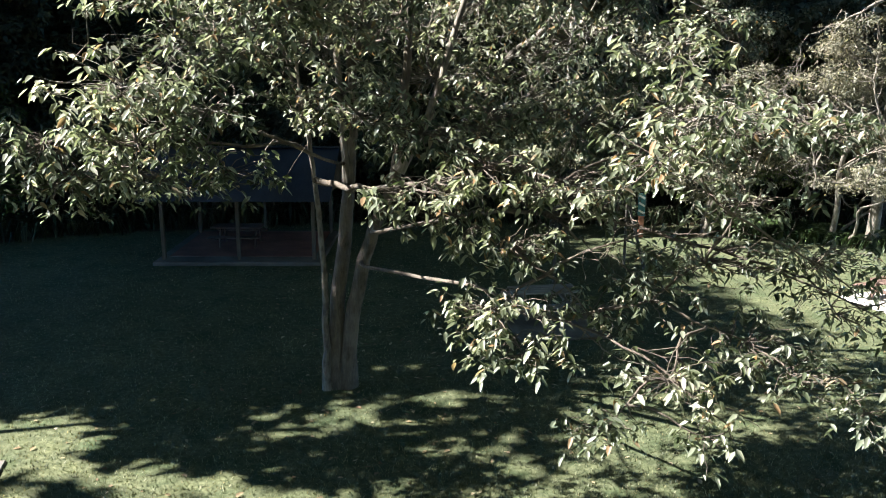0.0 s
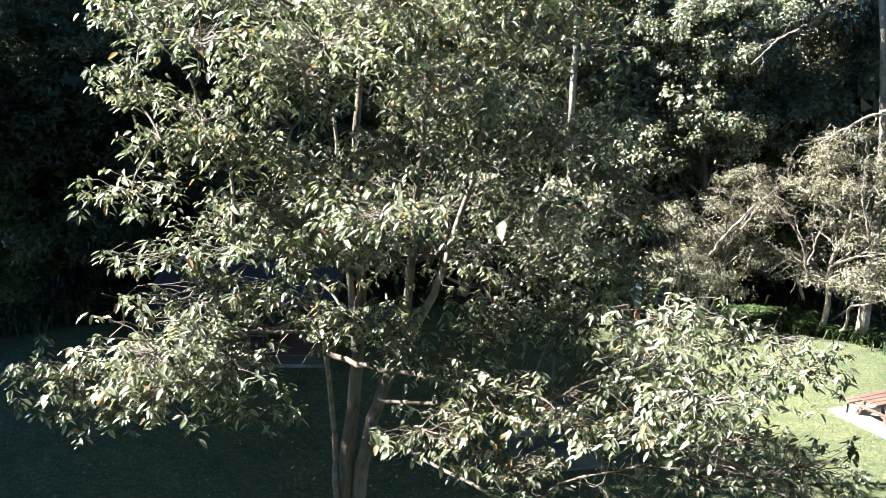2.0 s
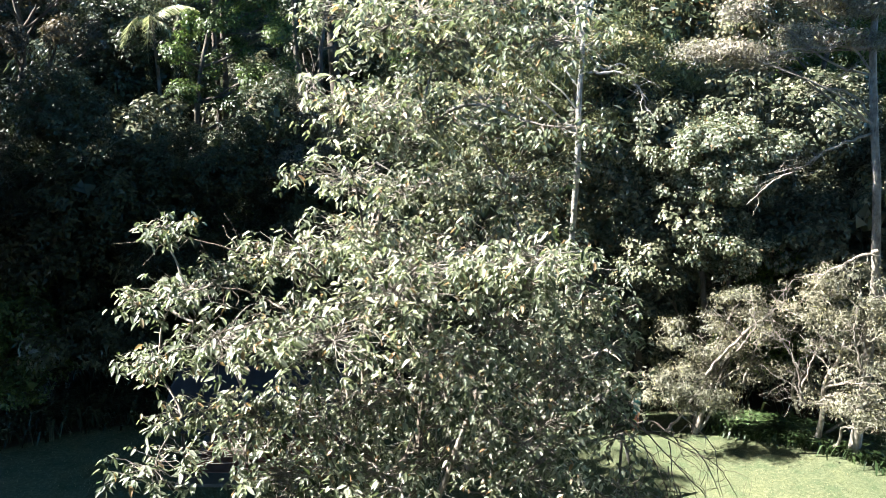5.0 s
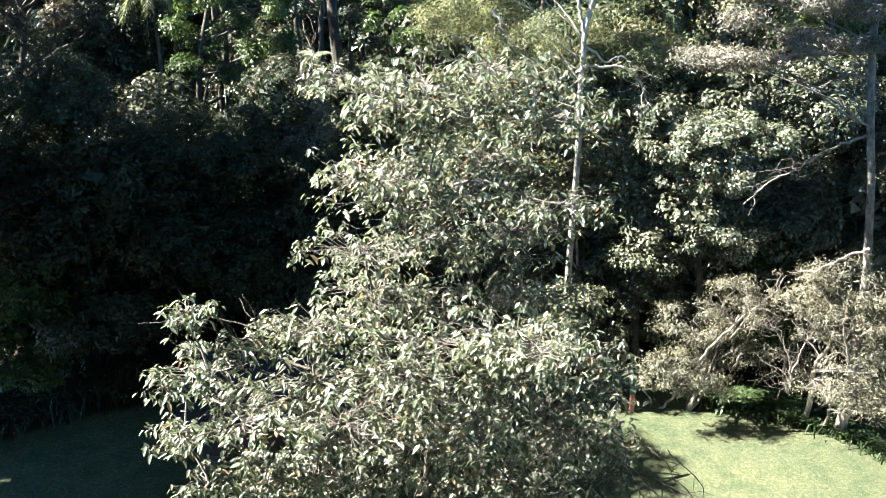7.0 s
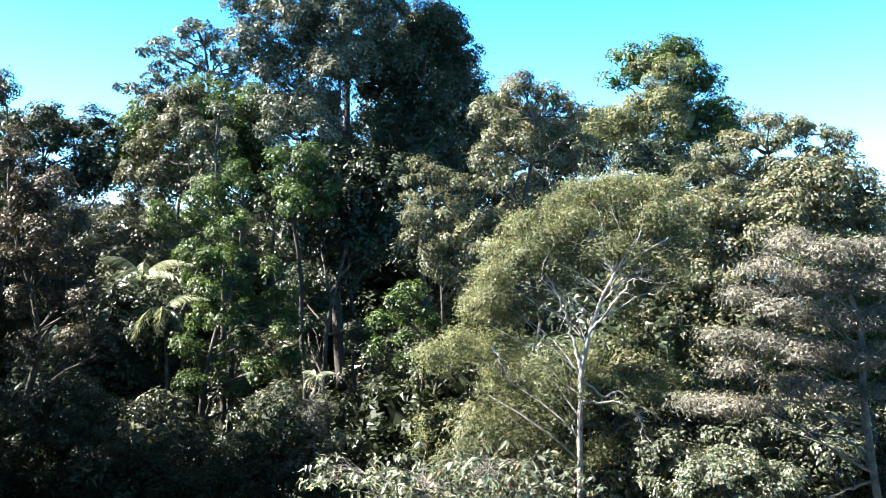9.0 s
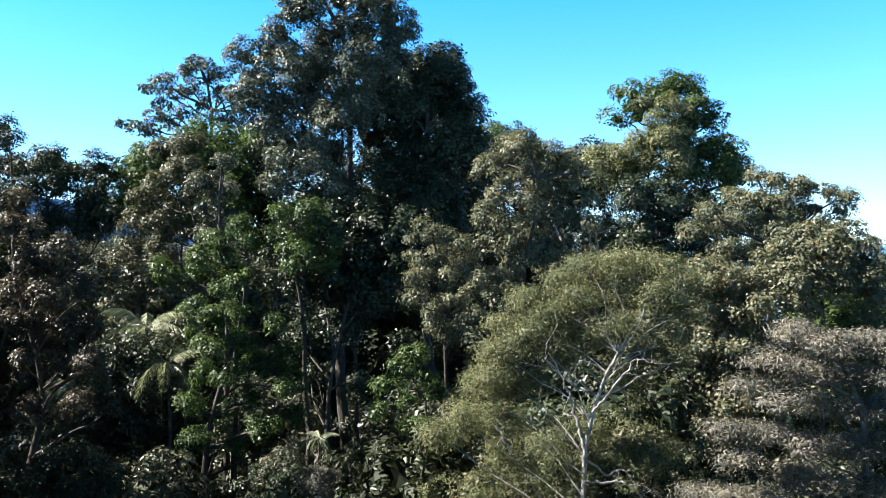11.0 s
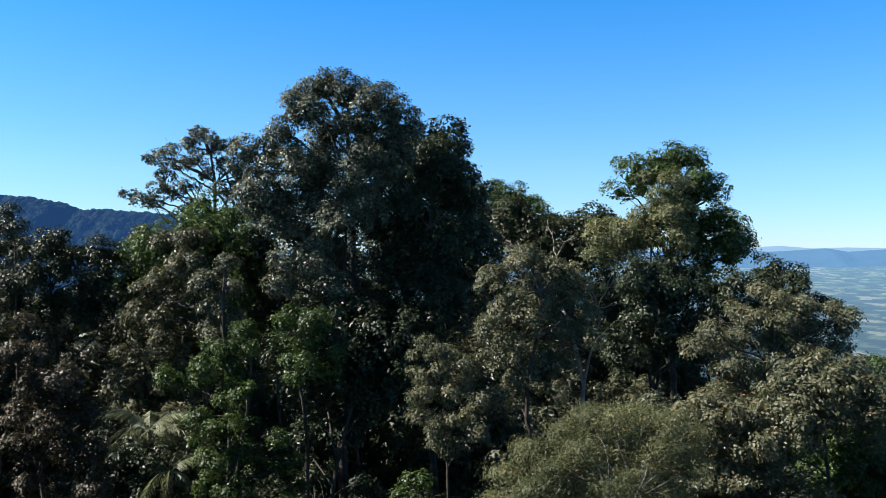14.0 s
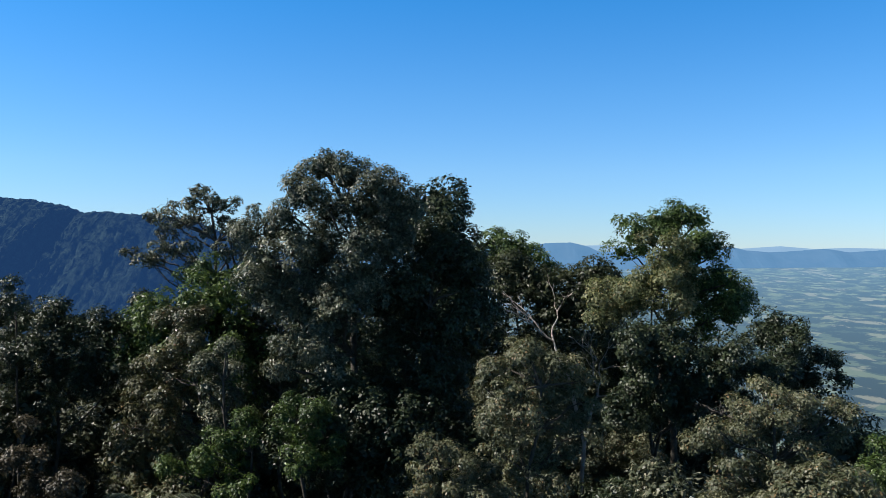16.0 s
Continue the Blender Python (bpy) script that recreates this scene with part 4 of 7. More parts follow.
tree("yellow-green spreading tree against the emergent one", (18.0, 77.5), [(17.8, 77.2, 38.6, 0.93, 0.98, 0.59), (19.0, 75.0, 38.5, 1.23, 1.14, 0.68), (20.9, 76.2, 38.1, 0.83, 0.87, 0.52), (18.1, 74.3, 37.4, 0.92, 0.85, 0.51), (13.0, 76.6, 33.1, 1.02, 1.07, 0.64), (14.2, 77.2, 33.9, 1.37, 1.27, 0.76), (15.2, 75.0, 34.2, 1.17, 1.24, 0.74), (17.0, 76.2, 35.1, 1.36, 1.26, 0.75), (18.1, 74.3, 35.1, 1.07, 1.13, 0.68), (20.0, 76.6, 34.6, 1.05, 0.97, 0.58), (15.2, 77.2, 32.6, 1.30, 1.37, 0.82), (12.7, 75.0, 31.7, 1.03, 0.95, 0.57), (16.5, 76.2, 32.8, 1.10, 1.16, 0.70), (17.6, 74.3, 32.9, 1.02, 0.94, 0.56), (19.3, 76.6, 32.0, 1.02, 1.07, 0.64), (19.8, 77.2, 36.6, 1.06, 0.98, 0.59), (17.7, 75.0, 36.4, 0.81, 0.86, 0.51), (21.1, 76.2, 36.1, 1.04, 0.97, 0.58), (19.8, 74.3, 33.5, 0.98, 1.04, 0.62)], YELLOW_LEAF, FOREST_BARK, size=0.26, fine='kite', clump=0.91, cover=0.54, seed=51, trunk=0.25, twigs=50)
tree("pale green bush below the tiered tree", (13.2, 37.3), [(11.2, 34.5, 13.3, 1.4, 1.1, 0.8), (12.6, 34.5, 12.8, 1.4, 1.1, 0.8), (9.8, 34.5, 12.8, 1.2, 1.0, 0.8), (11.4, 34.5, 11.9, 1.6, 1.3, 0.9)], PALE_LEAF, FOREST_BARK, size=0.15, fine='kite', clump=0.44, cover=0.54, seed=52, trunk=0.12)
tree("dark forest tree behind the rounded ones", (-28.0, 72.0), [(-27.4, 72.1, 32.7, 0.87, 0.91, 0.78), (-25.7, 70.0, 33.1, 0.58, 0.53, 0.45), (-26.8, 71.2, 31.2, 0.94, 0.99, 0.84), (-26.9, 69.4, 30.4, 0.95, 0.88, 0.75), (-26.0, 71.6, 31.8, 0.95, 1.00, 0.85), (-28.2, 72.1, 28.5, 1.48, 1.37, 1.17), (-26.0, 70.0, 29.4, 1.18, 1.24, 1.06), (-29.7, 71.2, 28.5, 1.46, 1.35, 1.15)], DARK_LEAF, FOREST_BARK, size=0.24, fine='kite', clump=0.85, cover=0.54, seed=53, trunk=0.3)
tree("dark green tree with a dense bright green top", (-8.0, 53.0), [(-10.1, 52.8, 28.2, 0.60, 0.64, 0.54), (-9.0, 51.3, 27.8, 0.73, 0.67, 0.57), (-8.1, 52.1, 27.3, 0.60, 0.63, 0.53), (-10.5, 50.8, 27.5, 0.54, 0.50, 0.43), (-11.5, 52.4, 26.2, 0.46, 0.49, 0.41), (-10.5, 52.8, 26.4, 0.81, 0.75, 0.64), (-8.8, 51.3, 26.3, 0.69, 0.73, 0.62), (-7.5, 52.1, 26.1, 0.49, 0.46, 0.39), (-9.4, 50.8, 25.1, 0.79, 0.83, 0.71), (-8.0, 52.4, 24.7, 0.74, 0.69, 0.59)], GREEN_LEAF, FOREST_BARK, size=0.18, fine='kite', clump=0.63, cover=0.54, seed=22)
tree("grey-green columnar tree hung with creepers", (-15.0, 57.0), [(-16.3, 57.9, 30.6, 0.60, 0.63, 0.54), (-16.6, 56.2, 29.8, 0.73, 0.68, 0.58), (-15.5, 57.1, 29.6, 0.48, 0.50, 0.43), (-16.6, 55.7, 28.4, 0.59, 0.55, 0.47), (-16.2, 57.5, 28.3, 0.60, 0.63, 0.53), (-17.1, 57.9, 27.1, 0.58, 0.54, 0.46), (-16.2, 56.2, 26.2, 0.38, 0.40, 0.34), (-15.4, 57.1, 27.5, 0.34, 0.31, 0.27), (-15.3, 55.7, 31.2, 0.41, 0.43, 0.36)], GREY_LEAF, FOREST_BARK, size=0.19, fine='kite', clump=0.67, cover=0.54, seed=23)
tree("bright green bushy tree", (-14.0, 52.0), [(-13.3, 52.8, 26.9, 0.49, 0.52, 0.42), (-13.8, 51.3, 26.3, 0.61, 0.56, 0.45), (-14.9, 52.1, 25.9, 0.54, 0.57, 0.46), (-15.2, 50.8, 25.4, 0.48, 0.44, 0.36), (-12.9, 52.4, 26.1, 0.49, 0.52, 0.41), (-14.4, 52.8, 25.1, 0.69, 0.64, 0.51), (-16.0, 51.3, 24.4, 0.53, 0.56, 0.45), (-17.3, 52.1, 24.0, 0.55, 0.51, 0.41), (-17.7, 50.8, 24.4, 0.40, 0.42, 0.33), (-15.7, 52.4, 23.8, 0.81, 0.75, 0.60), (-13.7, 52.8, 24.3, 0.66, 0.69, 0.55)], GREEN_LEAF, FOREST_BARK, size=0.18, fine='kite', clump=0.61, cover=0.54, seed=24)
tree("brownish mixed forest tree", (-21.0, 61.0), [(-20.6, 60.9, 32.3, 0.89, 0.93, 0.79), (-18.4, 59.2, 32.6, 0.98, 0.91, 0.77), (-19.5, 60.2, 31.1, 1.00, 1.05, 0.90), (-20.2, 58.6, 30.2, 0.90, 0.83, 0.71), (-22.1, 60.5, 29.1, 0.82, 0.86, 0.73), (-20.6, 60.9, 28.7, 1.15, 1.07, 0.91), (-18.4, 59.2, 29.0, 0.74, 0.78, 0.66), (-22.4, 60.2, 27.4, 0.92, 0.86, 0.73), (-20.2, 58.6, 27.0, 0.91, 0.96, 0.82), (-19.2, 60.5, 27.0, 0.93, 0.86, 0.73), (-23.1, 60.9, 25.4, 0.76, 0.80, 0.68), (-20.8, 59.2, 25.5, 0.91, 0.84, 0.72), (-24.0, 60.2, 24.9, 0.44, 0.46, 0.39), (-18.5, 58.6, 31.2, 0.90, 0.83, 0.71)], MIXED_LEAF, FOREST_BARK, size=0.21, fine='kite', clump=0.72, cover=0.54, seed=25)
tree("yellow-green tree top above the dark trees", (-26.0, 75.0), [(-19.1, 76.2, 35.4, 1.10, 1.16, 0.93), (-17.0, 74.0, 35.6, 1.01, 0.94, 0.75), (-20.1, 75.2, 34.5, 0.91, 0.95, 0.76), (-17.4, 73.3, 33.9, 1.20, 1.12, 0.89), (-16.4, 75.6, 34.5, 0.82, 0.86, 0.69), (-21.1, 76.2, 33.5, 1.04, 0.97, 0.77), (-22.5, 74.0, 34.9, 0.98, 1.03, 0.83), (-23.9, 75.2, 35.5, 0.93, 0.86, 0.69), (-21.8, 73.3, 36.3, 0.53, 0.56, 0.45), (-19.4, 75.6, 33.1, 1.24, 1.15, 0.92)], GREEN_LEAF, FOREST_BARK, size=0.26, fine='kite', clump=0.89, cover=0.54, seed=26)
tree("dark forest tree with a dense rounded crown", (-31.0, 67.0), [(-31.8, 67.0, 32.8, 1.05, 1.10, 0.94), (-32.0, 65.1, 31.8, 1.07, 0.99, 0.84), (-30.1, 66.2, 31.7, 0.96, 1.01, 0.86), (-27.0, 64.5, 31.7, 0.97, 0.90, 0.76), (-26.8, 66.5, 31.4, 0.68, 0.72, 0.61), (-29.1, 67.0, 31.5, 0.83, 0.76, 0.65), (-30.7, 65.1, 30.4, 1.49, 1.57, 1.33), (-28.1, 66.2, 29.8, 1.54, 1.43, 1.21), (-26.1, 64.5, 28.2, 1.01, 1.06, 0.90), (-29.1, 66.5, 27.5, 1.82, 1.69, 1.43), (-32.0, 67.0, 27.8, 1.61, 1.70, 1.44)], DARK_LEAF, FOREST_BARK, size=0.23, fine='kite', clump=0.79, cover=0.54, seed=27)
tree("dark forest tree with a dense crown", (-38.0, 66.0), [(-34.2, 67.0, 32.0, 0.97, 1.02, 0.87), (-34.2, 65.1, 31.6, 0.98, 0.91, 0.77), (-36.0, 66.2, 31.9, 0.96, 1.01, 0.86), (-33.0, 64.5, 29.8, 1.50, 1.39, 1.18), (-35.0, 66.5, 27.9, 1.36, 1.43, 1.22), (-36.9, 67.0, 29.3, 1.65, 1.53, 1.30)], DARK_LEAF, FOREST_BARK, size=0.22, fine='kite', clump=0.78, cover=0.54, seed=28)
tree("tall thin tree with a ragged crown", (-34.0, 62.0), [(-33.5, 62.9, 34.7, 0.36, 0.38, 0.32), (-32.1, 61.1, 33.6, 0.25, 0.23, 0.20), (-33.3, 62.2, 33.2, 0.32, 0.34, 0.29), (-32.9, 60.6, 33.8, 0.43, 0.40, 0.34)], DARK_LEAF, FOREST_BARK, size=0.21, fine='kite', clump=0.73, cover=0.54, seed=29, trunk=0.22)
tree("rusty brown-leaved forest tree", (-23.1, 47.2), [(-23.2, 44.7, 27.8, 0.51, 0.54, 0.46), (-22.9, 43.4, 26.6, 0.67, 0.62, 0.52), (-22.1, 44.1, 26.3, 0.55, 0.58, 0.49), (-20.4, 43.0, 25.7, 0.61, 0.56, 0.48), (-22.8, 44.3, 25.1, 0.65, 0.68, 0.58), (-21.5, 44.7, 24.5, 0.74, 0.68, 0.58), (-19.6, 43.4, 25.1, 0.41, 0.43, 0.36), (-23.0, 44.1, 23.3, 0.73, 0.68, 0.57), (-20.7, 43.0, 23.2, 0.63, 0.66, 0.56), (-19.5, 44.3, 23.6, 0.52, 0.49, 0.41), (-22.3, 44.7, 21.5, 0.65, 0.68, 0.58), (-20.0, 43.4, 21.7, 0.67, 0.62, 0.52), (-23.2, 44.1, 21.6, 0.64, 0.68, 0.57), (-18.4, 43.0, 21.7, 0.56, 0.52, 0.44), (-22.8, 44.3, 19.5, 0.69, 0.73, 0.62), (-20.9, 44.7, 19.3, 0.79, 0.73, 0.62), (-18.5, 43.4, 19.7, 0.54, 0.57, 0.48), (-22.1, 44.1, 17.2, 0.83, 0.77, 0.66), (-19.2, 43.0, 17.4, 0.67, 0.71, 0.60), (-18.0, 44.3, 17.4, 0.63, 0.58, 0.50)], RUST_LEAF, FOREST_BARK, size=0.16, fine='kite', clump=0.56, cover=0.54, seed=30)
tree("dark green understorey tree", (-17.0, 50.0), [(-13.8, 50.8, 23.4, 0.69, 0.72, 0.61), (-12.5, 49.3, 23.8, 0.64, 0.59, 0.50), (-15.3, 50.1, 22.1, 0.63, 0.66, 0.56), (-13.6, 48.8, 21.6, 0.81, 0.75, 0.64), (-12.7, 50.4, 22.1, 0.68, 0.72, 0.61), (-15.9, 50.8, 20.4, 0.66, 0.61, 0.52), (-14.1, 49.3, 19.9, 0.67, 0.70, 0.60), (-12.7, 50.1, 20.1, 0.71, 0.66, 0.56), (-10.7, 48.8, 20.9, 0.56, 0.59, 0.50), (-10.3, 50.4, 19.4, 0.71, 0.66, 0.56), (-11.8, 50.8, 18.7, 0.63, 0.67, 0.57), (-13.1, 49.3, 18.3, 0.76, 0.70, 0.60), (-15.0, 50.1, 18.1, 0.63, 0.66, 0.56), (-10.0, 48.8, 17.7, 0.64, 0.59, 0.50), (-12.1, 50.4, 16.7, 0.63, 0.66, 0.56), (-9.4, 50.8, 18.0, 0.60, 0.56, 0.47), (-15.7, 49.3, 16.6, 0.62, 0.65, 0.55), (-14.0, 50.1, 16.1, 0.77, 0.71, 0.61), (-11.0, 48.8, 15.4, 0.66, 0.70, 0.59), (-9.4, 50.4, 15.7, 0.71, 0.66, 0.56), (-13.2, 50.8, 14.0, 0.74, 0.78, 0.66), (-15.1, 49.3, 14.3, 0.76, 0.70, 0.60), (-10.0, 50.1, 13.4, 0.68, 0.71, 0.61)], GREEN_LEAF, FOREST_BARK, size=0.17, fine='kite', clump=0.59, cover=0.54, seed=31)
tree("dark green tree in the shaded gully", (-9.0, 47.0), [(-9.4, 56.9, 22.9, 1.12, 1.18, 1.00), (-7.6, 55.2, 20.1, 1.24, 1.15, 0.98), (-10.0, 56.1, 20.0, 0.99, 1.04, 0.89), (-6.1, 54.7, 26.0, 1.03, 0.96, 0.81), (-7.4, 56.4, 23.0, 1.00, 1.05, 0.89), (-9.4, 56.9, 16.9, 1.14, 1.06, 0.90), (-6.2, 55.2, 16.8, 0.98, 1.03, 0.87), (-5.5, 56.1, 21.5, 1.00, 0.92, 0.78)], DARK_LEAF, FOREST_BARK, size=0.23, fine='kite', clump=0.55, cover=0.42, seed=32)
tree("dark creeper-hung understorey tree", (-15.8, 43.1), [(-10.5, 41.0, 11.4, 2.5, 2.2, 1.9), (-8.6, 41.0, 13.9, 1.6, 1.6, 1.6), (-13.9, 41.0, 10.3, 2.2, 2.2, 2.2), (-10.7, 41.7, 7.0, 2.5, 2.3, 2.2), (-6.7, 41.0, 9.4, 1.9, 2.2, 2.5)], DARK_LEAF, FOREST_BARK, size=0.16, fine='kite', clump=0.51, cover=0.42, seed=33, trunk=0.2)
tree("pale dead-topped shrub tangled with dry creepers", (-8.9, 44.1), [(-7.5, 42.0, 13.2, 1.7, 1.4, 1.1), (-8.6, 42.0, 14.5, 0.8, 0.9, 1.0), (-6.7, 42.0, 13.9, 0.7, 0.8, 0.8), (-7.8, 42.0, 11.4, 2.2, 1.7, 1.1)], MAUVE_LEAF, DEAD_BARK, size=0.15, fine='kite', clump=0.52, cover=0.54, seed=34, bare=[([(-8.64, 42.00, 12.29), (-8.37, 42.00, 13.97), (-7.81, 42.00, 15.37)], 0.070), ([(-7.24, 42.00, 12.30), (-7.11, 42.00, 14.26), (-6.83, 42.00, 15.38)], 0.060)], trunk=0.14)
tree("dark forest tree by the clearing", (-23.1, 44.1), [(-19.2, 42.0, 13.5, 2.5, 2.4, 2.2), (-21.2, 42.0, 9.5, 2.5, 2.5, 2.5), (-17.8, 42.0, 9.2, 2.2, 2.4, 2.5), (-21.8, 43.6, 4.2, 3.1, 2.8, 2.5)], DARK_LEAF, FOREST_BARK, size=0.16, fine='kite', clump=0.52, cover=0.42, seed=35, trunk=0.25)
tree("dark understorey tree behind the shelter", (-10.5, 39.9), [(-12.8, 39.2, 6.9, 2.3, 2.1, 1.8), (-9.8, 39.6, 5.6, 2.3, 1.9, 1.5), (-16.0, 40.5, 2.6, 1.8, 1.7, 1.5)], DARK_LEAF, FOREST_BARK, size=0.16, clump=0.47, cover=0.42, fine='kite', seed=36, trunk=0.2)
tree("pale green bush tree with a broad leafy crown", (-1.6, 46.2), [(-2.1, 44.7, 20.0, 0.42, 0.44, 0.31), (-2.9, 43.4, 19.4, 0.51, 0.47, 0.33), (-1.5, 44.1, 18.9, 0.46, 0.48, 0.34), (-3.4, 43.0, 18.6, 0.46, 0.42, 0.30), (-2.4, 44.3, 17.7, 0.51, 0.53, 0.37), (-0.9, 44.7, 17.9, 0.45, 0.42, 0.29), (-3.8, 43.4, 17.3, 0.27, 0.28, 0.20), (-2.0, 44.1, 16.6, 0.63, 0.58, 0.41)], GREEN_LEAF, FOREST_BARK, size=0.16, fine='kite', clump=0.55, cover=0.54, seed=37, trunk=0.2)
tree("grey-green leafy understorey tree", (4.2, 42.0), [(2.7, 40.0, 13.2, 2.9, 2.3, 1.6), (1.7, 40.0, 9.9, 2.1, 2.0, 1.9), (3.9, 40.4, 8.1, 2.1, 2.0, 1.9), (3.0, 41.4, 4.7, 2.4, 2.1, 1.9), (5.5, 42.1, 2.5, 1.6, 1.6, 1.6), (-0.5, 40.8, 6.8, 1.6, 1.7, 1.9)], OLIVE_LEAF, FOREST_BARK, size=0.20, clump=0.50, cover=0.45, fine='kite', seed=39, trunk=0.2)
tree("olive leafy tree at the back of the clearing", (9.5, 39.9), [(8.4, 38.0, 12.2, 2.3, 2.0, 1.8), (9.9, 38.0, 9.7, 2.0, 1.9, 1.8), (9.0, 38.9, 6.2, 2.0, 2.0, 2.0), (11.6, 38.6, 7.1, 1.8, 1.8, 1.8)], GREY_LEAF, FOREST_BARK, size=0.22, clump=0.47, cover=0.42, fine='kite', seed=40, trunk=0.22)
tree("olive-green tree with a pale leafy top", (11.6, 37.3), [(11.0, 36.0, 13.4, 1.4, 1.0, 0.6), (10.7, 36.0, 11.7, 1.9, 1.6, 1.2), (12.5, 36.0, 11.4, 1.4, 1.3, 1.2), (11.8, 36.2, 8.8, 1.9, 1.7, 1.4)], PALE_LEAF, FOREST_BARK, size=0.15, clump=0.44, cover=0.54, fine='kite', seed=41, trunk=0.2)
tree("spreading tiered tree with grey-mauve leaves and a pale trunk", (16.8, 32.9), [(12.5, 31.4, 22.5, 0.75, 0.79, 0.35), (13.5, 30.5, 22.2, 0.83, 0.76, 0.34), (15.2, 31.0, 22.2, 0.74, 0.78, 0.35), (11.0, 30.2, 21.6, 0.64, 0.59, 0.27), (12.8, 31.2, 21.2, 0.74, 0.78, 0.35), (14.6, 31.4, 21.0, 0.85, 0.79, 0.35), (15.3, 30.5, 21.0, 0.57, 0.60, 0.27), (10.7, 31.0, 20.6, 0.66, 0.61, 0.27), (11.6, 30.2, 20.1, 0.66, 0.69, 0.31), (13.4, 31.2, 19.8, 0.84, 0.78, 0.35), (15.2, 31.4, 19.7, 0.75, 0.79, 0.35), (9.9, 30.5, 19.0, 0.65, 0.60, 0.27), (11.3, 31.0, 18.9, 0.67, 0.71, 0.32), (12.4, 30.2, 18.6, 0.75, 0.69, 0.31), (14.4, 31.2, 18.3, 0.74, 0.78, 0.35), (15.8, 31.4, 18.5, 0.67, 0.62, 0.28), (10.1, 30.5, 18.0, 0.57, 0.60, 0.27), (8.8, 31.0, 16.6, 0.62, 0.57, 0.26), (9.8, 30.2, 16.7, 0.59, 0.63, 0.28), (11.2, 31.2, 16.5, 0.51, 0.48, 0.21), (12.5, 31.4, 17.2, 0.59, 0.62, 0.28), (13.5, 30.5, 17.2, 0.65, 0.60, 0.27), (15.2, 31.0, 17.1, 0.58, 0.61, 0.27), (16.0, 30.2, 21.6, 0.71, 0.66, 0.30), (16.7, 31.2, 19.8, 0.65, 0.68, 0.31)], MAUVE_LEAF, PALE_BARK, leaves=62000, size=0.15, clump=0.62, feather=True, slim=0.34, per=120, trunk=0.18, fine='far', seed=42, line=[(17.23, 33.49, -0.30), (16.36, 31.43, 7.50), (15.65, 31.00, 11.62), (14.88, 31.00, 16.42), (14.90, 31.00, 18.34), (14.75, 31.00, 19.78), (14.30, 31.00, 20.70), (13.72, 31.00, 21.62), (13.10, 31.00, 22.64)], bare=[([(14.83, 31.00, 19.37), (15.26, 31.00, 20.19), (15.97, 31.00, 20.91), (16.58, 31.00, 21.63)], 0.072), ([(14.30, 31.00, 20.70), (13.11, 31.00, 20.71), (11.88, 31.00, 20.48), (11.07, 31.00, 19.96)], 0.048), ([(14.77, 30.60, 16.89), (12.95, 30.60, 16.84), (11.74, 30.60, 16.76), (10.33, 30.60, 16.30)], 0.060), ([(15.28, 31.00, 13.86), (13.81, 31.00, 13.35), (12.86, 31.00, 12.64), (11.88, 31.00, 12.12), (10.93, 31.00, 11.23)], 0.060), ([(15.68, 30.50, 9.61), (14.75, 30.51, 9.30), (13.84, 30.66, 8.66)], 0.078), ([(14.83, 31.00, 16.81), (12.85, 31.00, 16.73), (10.67, 31.00, 16.64)], 0.048), ([(14.46, 33.00, 15.53), (13.65, 33.00, 15.11)], 0.030), ([(13.52, 30.50, 15.87), (14.32, 30.50, 16.28)], 0.036)], fork=0.85, flat=0.4, twigs=70)
tree("low grey-mauve shrub tree overhanging the lawn", (11.0, 35.7), [(10.6, 34.6, 5.0, 1.6, 1.2, 0.8), (9.9, 34.0, 3.0, 1.7, 1.2, 0.7), (12.2, 34.3, 6.2, 1.3, 1.0, 0.8), (12.2, 35.0, 3.4, 1.3, 1.1, 0.9), (9.1, 33.6, 2.7, 1.1, 0.8, 0.5), (10.0, 34.0, 3.3, 1.0, 0.8, 0.6), (11.4, 34.5, 4.2, 1.1, 0.9, 0.6), (11.0, 33.8, 2.9, 1.0, 0.8, 0.6), (9.4, 33.6, 2.8, 0.8, 0.7, 0.4), (12.5, 34.8, 5.1, 1.2, 1.0, 0.7), (12.9, 34.6, 3.6, 1.0, 0.8, 0.6), (11.7, 35.0, 6.1, 1.0, 0.8, 0.6), (10.5, 33.4, 2.2, 0.7, 0.6, 0.4), (11.7, 33.6, 2.0, 0.6, 0.5, 0.3), (10.9, 33.2, 2.6, 0.7, 0.6, 0.4)], SHRUB_LEAF, PALE_BARK, leaves=17000, size=0.15, clump=0.5, feather=True, slim=0.36, per=110, fine='far', seed=43, bare=[([(10.65, 33.40, 3.61), (11.82, 33.40, 5.20), (13.02, 33.40, 6.24), (13.66, 33.40, 6.88)], 0.070), ([(11.97, 33.20, 5.42), (11.18, 33.20, 6.19), (10.45, 33.20, 6.44)], 0.040), ([(11.81, 33.20, 4.76), (12.53, 33.20, 5.80), (12.29, 33.20, 6.82)], 0.040), ([(9.39, 35.84, -0.62), (10.55, 35.62, 0.91), (12.25, 34.71, 4.51), (12.98, 34.37, 5.88)], 0.080), ([(12.65, 34.62, 2.78), (12.92, 34.32, 4.01), (13.06, 34.02, 5.21)], 0.060)], trunk=0.14, flat=0.4, stems=3)
